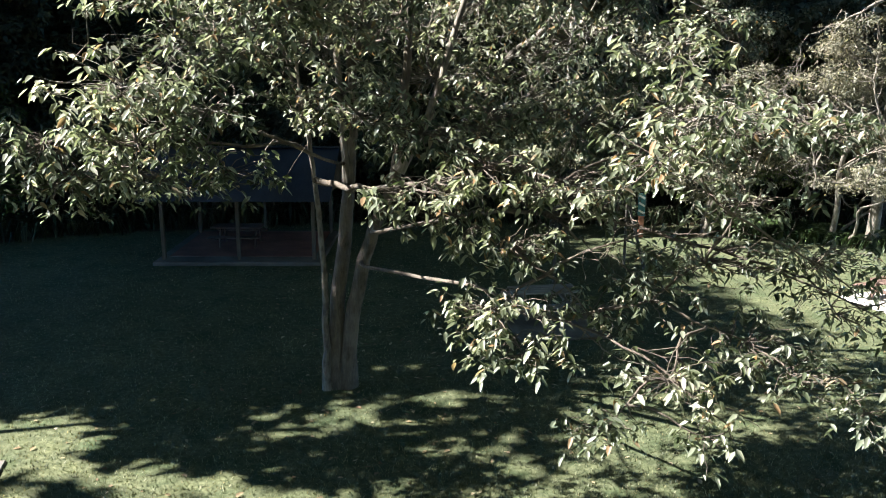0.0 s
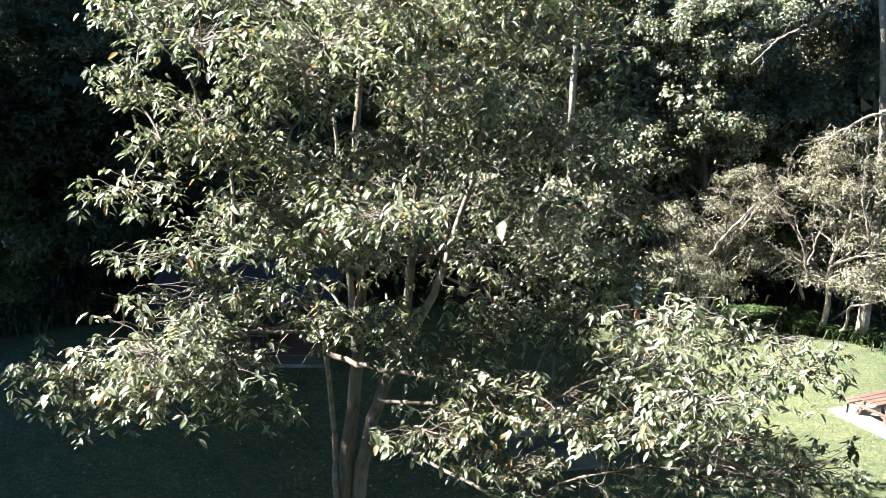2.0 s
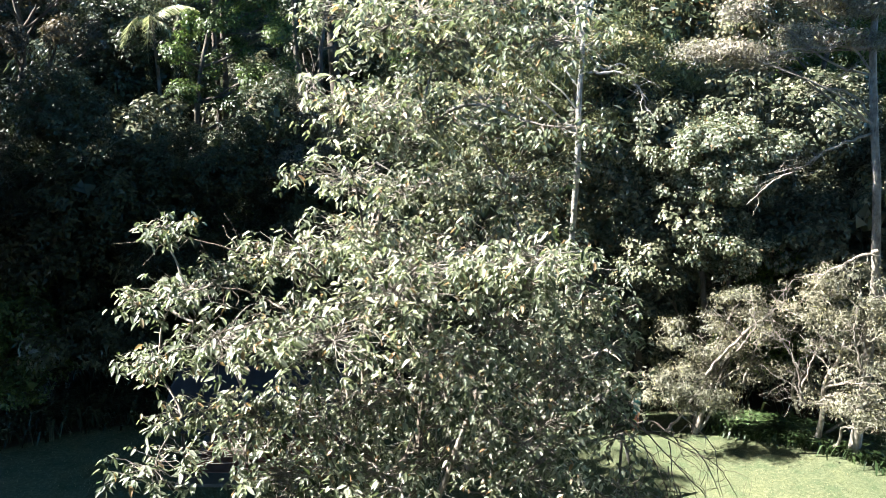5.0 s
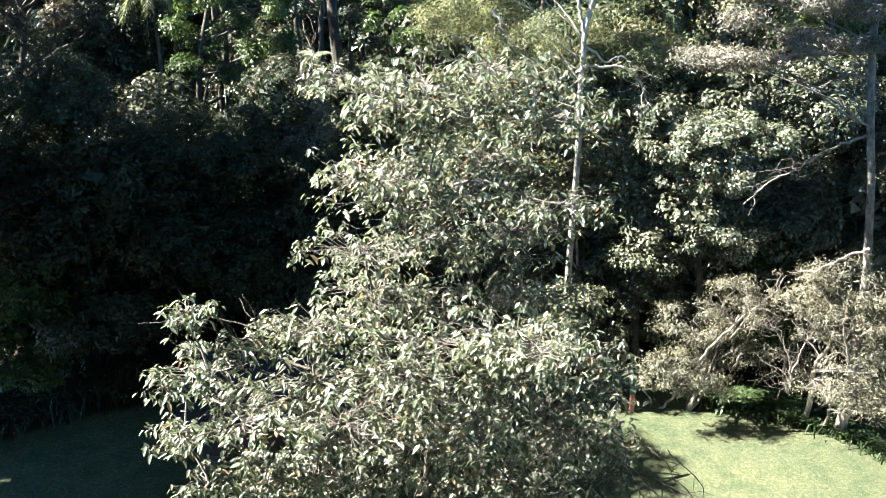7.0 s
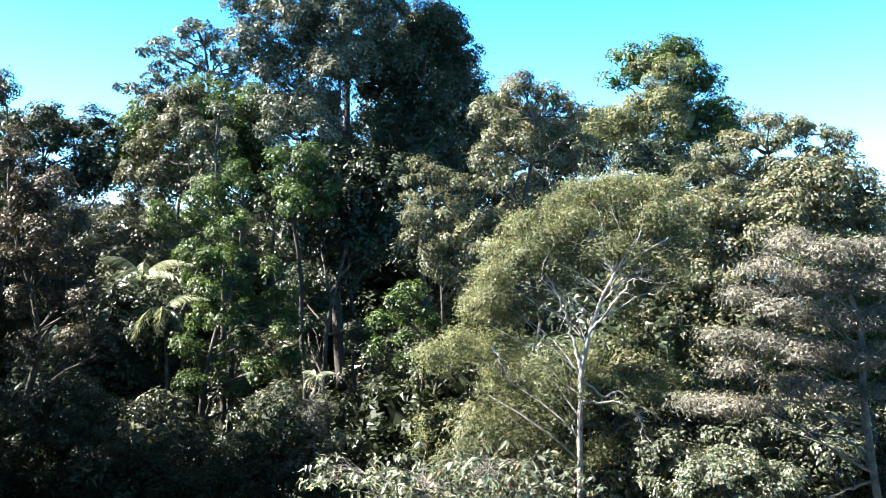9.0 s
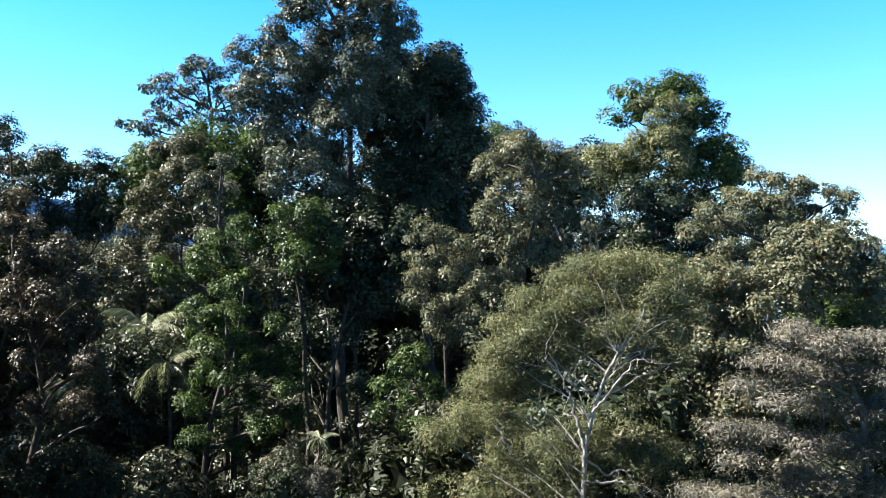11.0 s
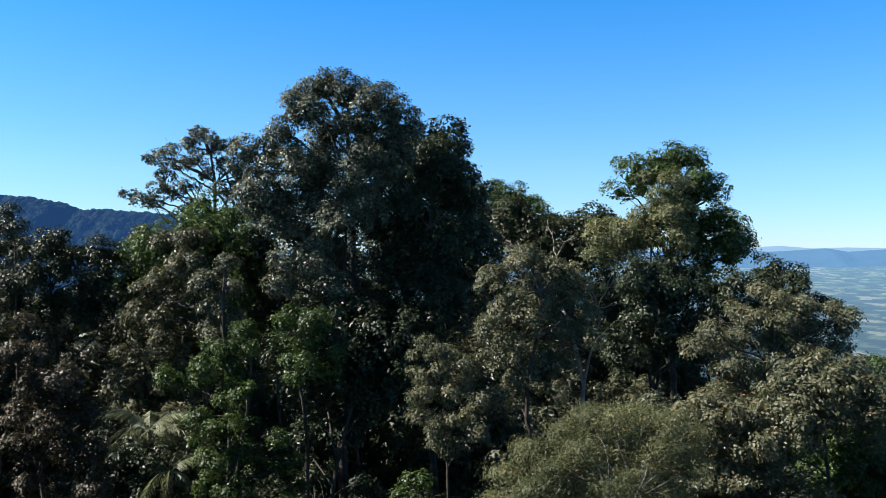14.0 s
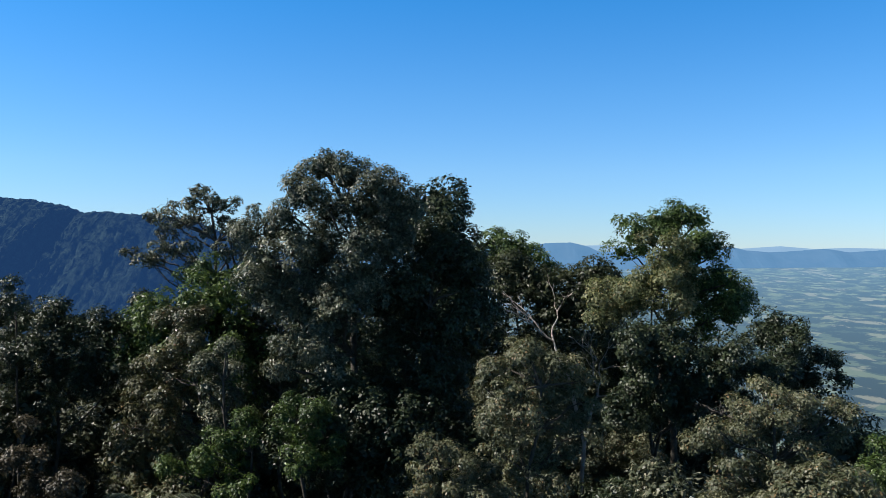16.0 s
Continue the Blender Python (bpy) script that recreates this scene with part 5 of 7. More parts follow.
tree("grey-leaved shrub tree tangled with bare twigs", (16.0, 34.6), [(14.6, 34.0, 5.3, 1.8, 1.4, 1.1), (16.8, 34.5, 3.4, 1.5, 1.4, 1.3), (14.7, 34.6, 2.8, 1.1, 1.0, 0.9), (17.8, 34.0, 5.3, 1.3, 1.3, 1.3), (15.2, 33.6, 7.0, 1.8, 1.3, 0.8), (18.1, 33.6, 2.8, 1.1, 1.2, 1.3), (15.5, 30.6, 6.7, 1.4, 1.1, 0.8), (16.9, 30.9, 4.6, 1.2, 1.1, 1.0), (16.0, 31.4, 3.0, 1.0, 0.9, 0.7), (17.8, 31.0, 2.5, 1.0, 1.0, 1.0), (14.3, 31.5, 8.0, 1.1, 0.9, 0.6), (15.2, 30.8, 8.5, 1.1, 0.9, 0.6), (16.1, 30.4, 7.9, 1.1, 0.9, 0.6), (15.2, 31.2, 6.6, 1.1, 0.9, 0.6), (16.2, 30.6, 6.2, 1.1, 0.9, 0.6), (15.8, 30.9, 4.8, 1.1, 0.9, 0.6), (16.7, 30.4, 4.6, 1.1, 0.9, 0.6), (16.3, 30.8, 3.4, 1.0, 0.8, 0.6), (14.2, 33.0, 6.4, 1.0, 0.8, 0.6), (13.3, 34.0, 7.0, 1.0, 0.8, 0.6), (17.0, 30.3, 3.0, 0.8, 0.7, 0.4), (15.1, 32.6, 5.0, 0.9, 0.8, 0.5), (15.9, 31.0, 2.9, 0.7, 0.6, 0.4), (15.5, 32.0, 2.7, 0.7, 0.6, 0.4), (16.5, 30.3, 2.8, 0.7, 0.6, 0.4), (15.1, 32.6, 2.7, 0.6, 0.5, 0.3)], SHRUB_LEAF, PALE_BARK, leaves=24000, size=0.15, clump=0.5, feather=True, slim=0.36, per=110, fine='far', seed=44, bare=[([(14.54, 33.00, 2.47), (14.28, 32.80, 3.91), (13.56, 32.60, 5.30), (12.91, 32.60, 5.80)], 0.050), ([(14.37, 32.60, 3.48), (14.60, 32.40, 4.75), (14.88, 32.20, 5.60)], 0.045), ([(15.34, 32.40, 2.79), (14.42, 32.20, 2.89), (13.76, 32.00, 3.78), (12.76, 32.00, 4.29)], 0.045), ([(15.44, 30.20, 5.17), (14.94, 30.00, 6.45), (14.84, 29.90, 7.54)], 0.045), ([(15.12, 34.41, 1.52), (14.60, 34.10, 2.76), (14.65, 33.73, 4.28), (15.55, 33.66, 4.57)], 0.070), ([(17.85, 34.48, 1.22), (17.87, 34.03, 3.07), (17.01, 33.45, 5.46)], 0.080), ([(16.83, 32.33, 7.98), (17.50, 32.53, 7.14), (18.67, 32.73, 6.29)], 0.080), ([(14.28, 33.88, 3.67), (15.40, 34.03, 3.06), (16.51, 34.40, 1.53), (17.81, 34.44, 1.37)], 0.050)], trunk=0.14, flat=0.5, stems=3)
tree("dark tree behind the tiered one", (18.4, 42.0), [(17.5, 40.0, 13.8, 2.4, 2.3, 2.1), (16.9, 40.0, 9.7, 2.1, 2.1, 2.1), (20.4, 40.8, 6.7, 2.1, 2.3, 2.4), (20.3, 40.0, 12.2, 1.9, 2.1, 2.4)], GREY_LEAF, FOREST_BARK, size=0.22, clump=0.50, cover=0.42, fine='kite', seed=45, trunk=0.22)
tree("leafy olive tree above the tiered one", (17.9, 45.1), [(15.1, 43.0, 23.1, 2.6, 2.0, 1.4), (18.5, 43.0, 25.7, 2.3, 1.9, 1.4), (13.4, 43.0, 20.8, 2.3, 1.9, 1.4), (17.1, 43.0, 23.9, 2.3, 2.0, 1.7), (20.5, 43.0, 24.2, 1.7, 1.7, 1.7), (12.6, 43.0, 23.9, 1.7, 1.6, 1.4), (14.3, 43.0, 17.9, 2.3, 2.0, 1.7), (17.1, 43.0, 19.1, 2.0, 1.9, 1.7), (13.1, 43.0, 16.2, 1.7, 1.6, 1.4)], OLIVE_LEAF, FOREST_BARK, size=0.20, fine='kite', clump=0.53, cover=0.45, seed=46, trunk=0.25)
tree("olive-green forest tree beyond the umbrella tree", (11.0, 46.2), [(9.7, 44.0, 18.4, 2.3, 2.1, 1.8), (11.7, 44.0, 16.6, 2.1, 1.9, 1.8), (8.8, 44.0, 15.4, 1.8, 1.8, 1.8), (12.6, 44.0, 19.0, 1.8, 1.6, 1.5), (10.2, 44.0, 20.7, 2.1, 1.8, 1.5)], OLIVE_LEAF, FOREST_BARK, size=0.20, fine='kite', clump=0.55, cover=0.45, seed=47, trunk=0.25)
tree("grey-green bush at the foot of the white trunk", (5.2, 37.0), [(5.5, 36.1, 5.1, 1.6, 1.2, 0.8), (6.7, 36.7, 2.9, 1.4, 1.2, 0.9), (4.0, 36.6, 3.3, 1.4, 1.2, 0.9)], GREY_LEAF, FOREST_BARK, size=0.15, clump=0.44, cover=0.54, fine='kite', seed=70, trunk=0.1, stems=3)
tree("dark forest tree filling the gap beside the domed one", (-13.0, 65.0), [(-15.5, 69.0, 32.4, 1.58, 1.66, 1.41), (-13.5, 67.1, 33.8, 1.65, 1.53, 1.30), (-17.1, 68.2, 30.9, 1.56, 1.64, 1.40), (-11.8, 66.5, 32.2, 1.82, 1.69, 1.43), (-18.6, 68.6, 29.1, 1.57, 1.65, 1.40), (-15.5, 69.0, 29.1, 2.08, 1.93, 1.64), (-11.5, 67.1, 29.3, 1.78, 1.87, 1.59), (-19.4, 68.2, 31.6, 1.40, 1.30, 1.10), (-8.7, 66.5, 30.2, 1.76, 1.85, 1.58), (-14.0, 68.6, 26.2, 2.35, 2.17, 1.85)], DARK_LEAF, FOREST_BARK, size=0.32, clump=0.77, cover=0.42, fine='kite', seed=71, trunk=0.25)
tree("dark green forest tree beyond the domed one", (11.0, 89.0), [(8.0, 88.0, 33.6, 3.0, 2.9, 2.3), (14.4, 88.0, 34.6, 2.6, 2.6, 2.0), (11.3, 88.0, 31.7, 5.3, 4.4, 3.5), (5.4, 88.0, 34.2, 2.9, 2.9, 2.9), (6.5, 88.0, 26.4, 4.0, 3.5, 3.0), (2.0, 88.0, 29.0, 3.0, 3.0, 3.0)], FAR_LEAF, FOREST_BARK, size=0.39, clump=0.95, cover=0.45, fine='kite', seed=73, trunk=0.35)
tree("feathery yellow-green understorey tree beside the white trunk", (6.8, 39.4), [(4.8, 37.0, 16.9, 2.7, 2.0, 1.4), (7.3, 37.0, 15.2, 2.2, 1.8, 1.4), (9.4, 37.0, 16.4, 2.0, 1.6, 1.2), (2.5, 37.0, 14.9, 2.0, 1.7, 1.4), (6.4, 37.0, 13.2, 2.0, 1.6, 1.2)], YELLOW_LEAF, PALE_BARK, leaves=20000, size=0.14, clump=0.55, feather=True, slim=0.4, per=130, fine='far', seed=72, trunk=0.12)
tree("grey-green shrubby tree with fine pale leaves", (13.1, 38.3), [(9.2, 36.0, 13.5, 1.9, 1.6, 1.2), (12.5, 36.0, 12.2, 1.9, 1.6, 1.2), (15.3, 36.0, 13.7, 1.9, 1.6, 1.2), (10.9, 36.0, 9.8, 1.9, 1.6, 1.2), (14.7, 36.1, 9.0, 1.9, 1.6, 1.2), (8.9, 36.4, 7.7, 1.4, 1.3, 1.2), (12.0, 36.0, 15.0, 1.4, 1.2, 1.0)], GREY_LEAF, FOREST_BARK, size=0.20, clump=0.45, cover=0.45, fine='kite', seed=75, trunk=0.15, stems=3)
tree("yellow-green forest tree filling the slope below the ridge", (-18.0, 68.0), [(-23.4, 67.0, 31.6, 2.7, 2.3, 2.0), (-19.8, 67.0, 32.8, 2.7, 2.6, 2.5), (-25.6, 67.0, 29.6, 2.2, 2.0, 1.8), (-21.5, 67.0, 28.3, 3.6, 3.1, 2.7), (-17.5, 67.0, 29.2, 2.7, 3.1, 3.6)], GREEN_LEAF, FOREST_BARK, size=0.30, clump=0.80, cover=0.45, fine='kite', seed=77, trunk=0.3)
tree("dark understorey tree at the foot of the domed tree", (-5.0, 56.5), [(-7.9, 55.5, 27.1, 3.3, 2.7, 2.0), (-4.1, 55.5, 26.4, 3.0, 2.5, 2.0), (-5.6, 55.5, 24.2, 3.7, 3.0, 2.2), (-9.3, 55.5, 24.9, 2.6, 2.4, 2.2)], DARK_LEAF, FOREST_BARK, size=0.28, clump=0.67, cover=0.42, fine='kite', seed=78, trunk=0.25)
tree("olive leafy tree by the lawn edge", (23.1, 37.8), [(20.5, 36.0, 11.3, 2.4, 2.4, 2.4), (21.2, 37.2, 5.0, 1.9, 2.0, 2.2), (23.0, 36.6, 7.2, 2.4, 2.6, 2.9)], OLIVE_LEAF, FOREST_BARK, size=0.22, clump=0.45, cover=0.42, fine='kite', seed=48, trunk=0.25)
tree("bright green tree on the slope", (32.0, 58.0), [(30.0, 58.0, 22.4, 2.3, 2.3, 2.3), (30.5, 58.0, 18.2, 2.7, 2.9, 3.1), (28.3, 58.0, 19.7, 1.5, 1.9, 2.3)], GREEN_LEAF, FOREST_BARK, size=0.20, fine='kite', clump=0.68, cover=0.54, seed=49, trunk=0.22)
# stands out of view, added so that its crown darkens the near lawn
tree("slender unseen tree with a high crown, added to shade the lawn", (-17.9, 15.8), [(-18.0, 15.8, 14.5, 3.0, 2.4, 2.9), (-18.3, 16.5, 12.2, 1.4, 1.3, 1.3)], DARK_LEAF, FOREST_BARK, size=0.6, fine='kite', core=False, cover=0.6, clump=0.7, seed=58, trunk=0.18)
tree("dark green tree beyond the tiered one", (21.0, 46.0), [(20.8, 46.0, 21.1, 2.5, 2.1, 1.8), (23.2, 46.0, 19.9, 2.1, 2.1, 2.1), (19.9, 46.0, 17.7, 2.1, 2.1, 2.1), (22.6, 46.0, 16.2, 2.5, 2.5, 2.5), (18.3, 46.0, 15.6, 2.1, 2.1, 2.1)], GREEN_LEAF, FOREST_BARK, size=0.20, fine='kite', clump=0.54, cover=0.45, seed=59, trunk=0.25)
tree("yellow-green leafy tree below the umbrella tree", (3.8, 41.5), [(0.5, 38.5, 13.9, 2.8, 2.2, 1.5), (3.4, 39.5, 15.5, 2.4, 2.0, 1.6), (4.1, 38.5, 12.4, 2.8, 2.2, 1.5), (7.9, 41.0, 16.8, 2.2, 1.9, 1.6), (7.5, 40.0, 12.3, 2.4, 2.0, 1.6), (1.6, 40.0, 17.1, 2.1, 1.7, 1.3)], YELLOW_LEAF, PALE_BARK, leaves=27600, size=0.15, clump=0.6, feather=True, slim=0.4, per=150, fine='far', seed=57, trunk=0.16)
tree("dark understorey tree round the palms", (-19.5, 52.5), [(-19.9, 52.5, 18.0, 2.5, 2.3, 2.1), (-17.5, 52.5, 15.9, 2.1, 2.1, 2.1), (-21.3, 52.5, 14.5, 2.8, 2.5, 2.1), (-18.8, 52.5, 11.7, 3.2, 2.6, 2.1)], DARK_LEAF, FOREST_BARK, size=0.26, fine='kite', clump=0.62, cover=0.42, seed=56, trunk=0.2)
tree("olive sunlit understorey tree beside the white trunk", (8.7, 41.5), [(6.8, 39.0, 15.4, 1.6, 1.4, 1.3), (8.2, 39.0, 13.0, 1.8, 1.7, 1.6), (6.7, 39.0, 11.4, 1.6, 1.6, 1.6), (8.6, 39.0, 16.2, 1.6, 1.3, 1.0), (7.8, 39.0, 9.2, 1.8, 1.7, 1.6), (4.9, 39.0, 9.2, 2.1, 1.8, 1.6)], OLIVE_LEAF, FOREST_BARK, size=0.20, fine='kite', clump=0.49, cover=0.45, seed=55, trunk=0.2)
# unseen trees added on the sun's side to shade lawn and left forest
tree("dark unseen tree added left of view to cast shade", (-20.6, 21.7), [(-20.6, 21.7, 18.8, 4.3, 4.3, 6.7), (-19.0, 21.2, 11.7, 3.9, 3.9, 5.2)], DARK_LEAF, FOREST_BARK, size=0.6, clump=1.1, fine='kite', core=False, cover=0.6, seed=60, trunk=0.3)
tree("dark unseen tree added left of view to cast shade", (-25.5, 30.4), [(-25.5, 30.4, 21.0, 4.9, 4.9, 7.6), (-23.9, 29.8, 13.2, 4.3, 4.3, 5.9)], DARK_LEAF, FOREST_BARK, size=0.6, clump=1.1, fine='kite', core=False, cover=0.6, seed=61, trunk=0.3)
tree("dark unseen tree added left of view to cast shade", (-27.1, 25.0), [(-27.1, 25.0, 21.9, 5.4, 5.4, 7.9), (-25.5, 24.4, 13.7, 4.9, 4.9, 6.1)], DARK_LEAF, FOREST_BARK, size=0.6, clump=1.1, fine='kite', core=False, cover=0.6, seed=62, trunk=0.3)
tree("dark unseen tree added left of view to cast shade", (-30.9, 36.9), [(-30.9, 36.9, 23.4, 6.0, 6.0, 8.5), (-29.3, 36.3, 14.6, 5.4, 5.4, 6.5)], DARK_LEAF, FOREST_BARK, size=0.5, clump=0.9, fine='kite', core=False, cover=0.5, seed=63, trunk=0.3)
tree("dark unseen tree added left of view to cast shade", (-33.6, 39.1), [(-33.6, 39.1, 21.9, 6.0, 6.0, 7.9), (-32.0, 38.5, 13.7, 5.4, 5.4, 6.1)], DARK_LEAF, FOREST_BARK, size=0.5, clump=0.9, fine='kite', core=False, cover=0.45, seed=69, trunk=0.3)
tree("dark unseen tree added left of view to cast shade", (-34.7, 30.4), [(-34.7, 30.4, 23.4, 6.5, 6.5, 8.5), (-33.1, 29.8, 14.6, 5.9, 5.9, 6.5)], DARK_LEAF, FOREST_BARK, size=0.6, clump=1.1, fine='kite', core=False, cover=0.6, seed=64, trunk=0.3)
tree("dark unseen tree added left of view to cast shade", (-41.2, 51.0), [(-41.2, 51.0, 25.8, 6.5, 6.5, 9.3), (-39.6, 50.5, 16.1, 5.9, 5.9, 7.2)], DARK_LEAF, FOREST_BARK, size=0.5, clump=0.9, fine='kite', core=False, cover=0.42, seed=66, trunk=0.3)
tree("dark unseen tree added left of view to cast shade", (-47.7, 59.7), [(-47.7, 59.7, 26.6, 7.1, 7.1, 9.5), (-46.1, 59.1, 16.6, 6.4, 6.4, 7.4)], DARK_LEAF, FOREST_BARK, size=0.5, clump=0.9, fine='kite', core=False, cover=0.42, seed=67, trunk=0.3)
tree("dark unseen tree added left of view to cast shade", (-54.2, 69.4), [(-54.2, 69.4, 28.1, 7.1, 7.1, 10.2), (-52.6, 68.9, 17.6, 6.4, 6.4, 7.8)], DARK_LEAF, FOREST_BARK, size=0.5, clump=0.9, fine='kite', core=False, cover=0.42, seed=68, trunk=0.3)
tree("dark unseen tree added left of view to cast shade", (-23.9, 28.2), [(-23.9, 28.2, 19.5, 4.3, 4.3, 7.1), (-22.2, 27.7, 12.2, 3.9, 3.9, 5.4)], DARK_LEAF, FOREST_BARK, size=0.6, clump=1.1, fine='kite', core=False, cover=0.6, seed=70, trunk=0.3)
tree("dark unseen tree added left of view to cast shade", (-27.1, 34.7), [(-27.1, 34.7, 21.0, 4.8, 4.8, 7.6), (-25.5, 34.2, 13.2, 4.3, 4.3, 5.9)], DARK_LEAF, FOREST_BARK, size=0.5, clump=0.9, fine='kite', core=False, cover=0.42, seed=71, trunk=0.3)
tree("dark unseen tree added left of view to cast shade", (-22.2, 22.2), [(-22.2, 22.2, 13.2, 4.9, 4.9, 4.8), (-20.6, 21.7, 8.4, 4.3, 4.3, 3.7)], DARK_LEAF, FOREST_BARK, size=0.6, clump=1.1, fine='kite', core=False, cover=0.6, seed=72, trunk=0.3)
tree("dark unseen tree added left of view to cast shade", (-21.7, 23.9), [(-21.7, 23.9, 12.5, 4.3, 4.3, 4.6), (-20.1, 23.3, 7.8, 3.9, 3.9, 3.5)], DARK_LEAF, FOREST_BARK, size=0.6, clump=1.1, fine='kite', core=False, cover=0.6, seed=73, trunk=0.3)


# ---- the near tree on the lawn: several stems, tiers of pale drooping leaves ----
boughs = []
boughs += [(-4.4, 12.1, 7.2, 1.10, 0.77, 0.33), (-6.4, 13.8, 6.3, 1.10, 0.77, 0.44), (-4.0, 13.2, 7.7, 1.10, 0.77, 0.44), (-1.7, 14.3, 7.0, 0.99, 0.66, 0.33), (-6.3, 14.3, 5.6, 1.21, 0.88, 0.44), (-5.4, 16.5, 5.3, 1.10, 0.77, 0.44), (-0.0, 13.8, 5.1, 1.10, 0.77, 0.44), (1.1, 13.2, 4.7, 0.88, 0.55, 0.33), (0.8, 12.1, 4.0, 0.88, 0.66, 0.33), (1.2, 11.6, 3.5, 0.77, 0.55, 0.33)]
boughs += [(3.3, 11.6, 3.1, 0.88, 0.66, 0.33), (2.4, 11.3, 2.5, 0.55, 0.44, 0.22), (3.7, 11.0, 2.5, 0.44, 0.33, 0.33), (2.1, 14.3, 5.6, 1.21, 0.88, 0.44), (3.0, 11.6, 6.3, 0.88, 0.66, 0.44), (3.7, 11.0, 6.9, 0.88, 0.66, 0.44), (3.3, 12.1, 7.8, 0.88, 0.66, 0.44), (4.4, 13.8, 4.3, 1.54, 1.10, 0.55), (6.4, 14.3, 4.2, 1.21, 0.88, 0.44), (6.4, 13.2, 3.6, 0.88, 0.66, 0.55), (5.3, 12.1, 2.9, 1.10, 0.66, 0.33), (6.2, 11.6, 2.6, 0.44, 0.44, 0.44)]
boughs += [(2.4, 13.2, 3.6, 0.77, 0.55, 0.33), (0.7, 15.4, 6.4, 0.88, 0.66, 0.55), (-2.8, 14.3, 8.4, 1.21, 0.88, 0.44), (-4.3, 13.2, 8.5, 0.99, 0.55, 0.22), (4.8, 12.7, 3.3, 0.88, 0.66, 0.33), (4.7, 12.7, 5.5, 0.99, 0.66, 0.33), (-1.4, 15.4, 8.1, 0.99, 0.77, 0.44)]
boughs += [(-5.6, 16.5, 12.0, 0.44, 0.33, 0.22), (-5.4, 14.9, 11.0, 0.66, 0.44, 0.22), (-4.8, 14.3, 10.2, 0.66, 0.44, 0.22), (-5.2, 13.8, 9.4, 0.77, 0.55, 0.33), (-3.3, 15.4, 11.4, 0.77, 0.55, 0.44), (-3.1, 16.5, 12.5, 0.88, 0.66, 0.44), (-2.5, 15.4, 10.8, 0.99, 0.66, 0.44), (-1.0, 16.0, 11.8, 0.99, 0.77, 0.55), (-1.8, 17.1, 13.0, 1.10, 0.88, 0.55), (-1.3, 17.6, 15.0, 1.43, 0.99, 0.55), (1.1, 14.9, 12.7, 1.10, 0.77, 0.44), (1.5, 13.8, 13.2, 0.88, 0.55, 0.33)]
boughs += [(2.6, 16.5, 11.8, 1.10, 0.77, 0.44), (0.1, 17.1, 10.5, 1.21, 0.88, 0.55), (1.3, 17.6, 10.8, 1.32, 0.99, 0.55), (2.6, 18.2, 10.0, 1.21, 0.88, 0.66), (-0.9, 12.7, 9.2, 0.99, 0.66, 0.33), (-3.0, 14.3, 9.1, 0.99, 0.66, 0.33), (-4.0, 14.9, 10.2, 0.88, 0.66, 0.33), (0.8, 19.2, 8.7, 1.21, 0.99, 0.77), (2.2, 19.8, 7.6, 1.54, 1.21, 0.88), (3.6, 19.8, 8.2, 1.32, 1.10, 0.88)]
boughs += [(-1.9, 18.2, 17.4, 1.21, 0.77, 0.33), (-0.3, 17.6, 16.7, 1.32, 0.88, 0.44), (1.8, 17.1, 16.8, 1.32, 0.88, 0.44), (-1.8, 17.1, 15.6, 1.21, 0.88, 0.44), (-0.3, 17.1, 15.3, 1.21, 0.88, 0.44), (2.1, 16.5, 15.2, 1.10, 0.66, 0.33), (-1.9, 16.5, 14.2, 1.32, 0.88, 0.44), (0.8, 19.2, 15.6, 1.21, 0.99, 0.66), (0.9, 15.4, 12.7, 1.32, 0.88, 0.55), (-0.9, 14.3, 12.5, 1.32, 0.99, 0.55), (2.2, 15.4, 12.5, 0.88, 0.66, 0.44), (-2.8, 15.4, 13.0, 1.10, 0.77, 0.33)]
boughs += [(-5.1, 14.9, 12.2, 0.66, 0.55, 0.33), (-3.9, 13.8, 11.8, 0.88, 0.66, 0.44), (-2.0, 13.8, 11.8, 1.21, 0.88, 0.44), (0.2, 14.9, 11.1, 1.21, 0.88, 0.55), (2.1, 17.6, 9.9, 1.10, 0.88, 0.66)]
boughs += [(-2.3, 18.7, 8.8, 1.43, 1.10, 0.66), (-0.4, 19.8, 8.2, 1.54, 1.10, 0.77), (-2.4, 17.6, 7.9, 1.43, 0.99, 0.66), (-0.2, 18.7, 7.2, 1.43, 1.10, 0.66), (1.8, 18.7, 6.7, 1.43, 1.10, 0.66), (-4.4, 17.1, 8.1, 1.21, 0.88, 0.55), (-5.0, 17.1, 10.5, 0.88, 0.66, 0.44), (3.7, 18.7, 10.0, 0.77, 0.66, 0.55)]
boughs += [(-1.1, 18.2, 12.5, 1.43, 0.99, 0.66), (0.7, 18.2, 12.5, 1.43, 0.99, 0.66), (-0.6, 18.7, 13.8, 1.32, 0.99, 0.55), (1.3, 19.2, 13.8, 1.43, 0.99, 0.66), (-3.0, 16.5, 11.3, 1.21, 0.88, 0.55), (2.0, 18.7, 12.3, 1.21, 0.88, 0.66), (-0.6, 15.4, 12.7, 1.21, 0.88, 0.44), (-1.3, 18.7, 15.6, 1.21, 0.88, 0.55)]
boughs += [(-0.6, 17.6, 17.4, 1.10, 0.77, 0.44), (0.7, 17.6, 17.7, 1.10, 0.88, 0.55), (1.1, 18.2, 16.8, 1.32, 0.99, 0.55), (1.8, 17.6, 17.4, 0.88, 0.66, 0.55), (-1.2, 17.1, 17.1, 0.99, 0.77, 0.55)]
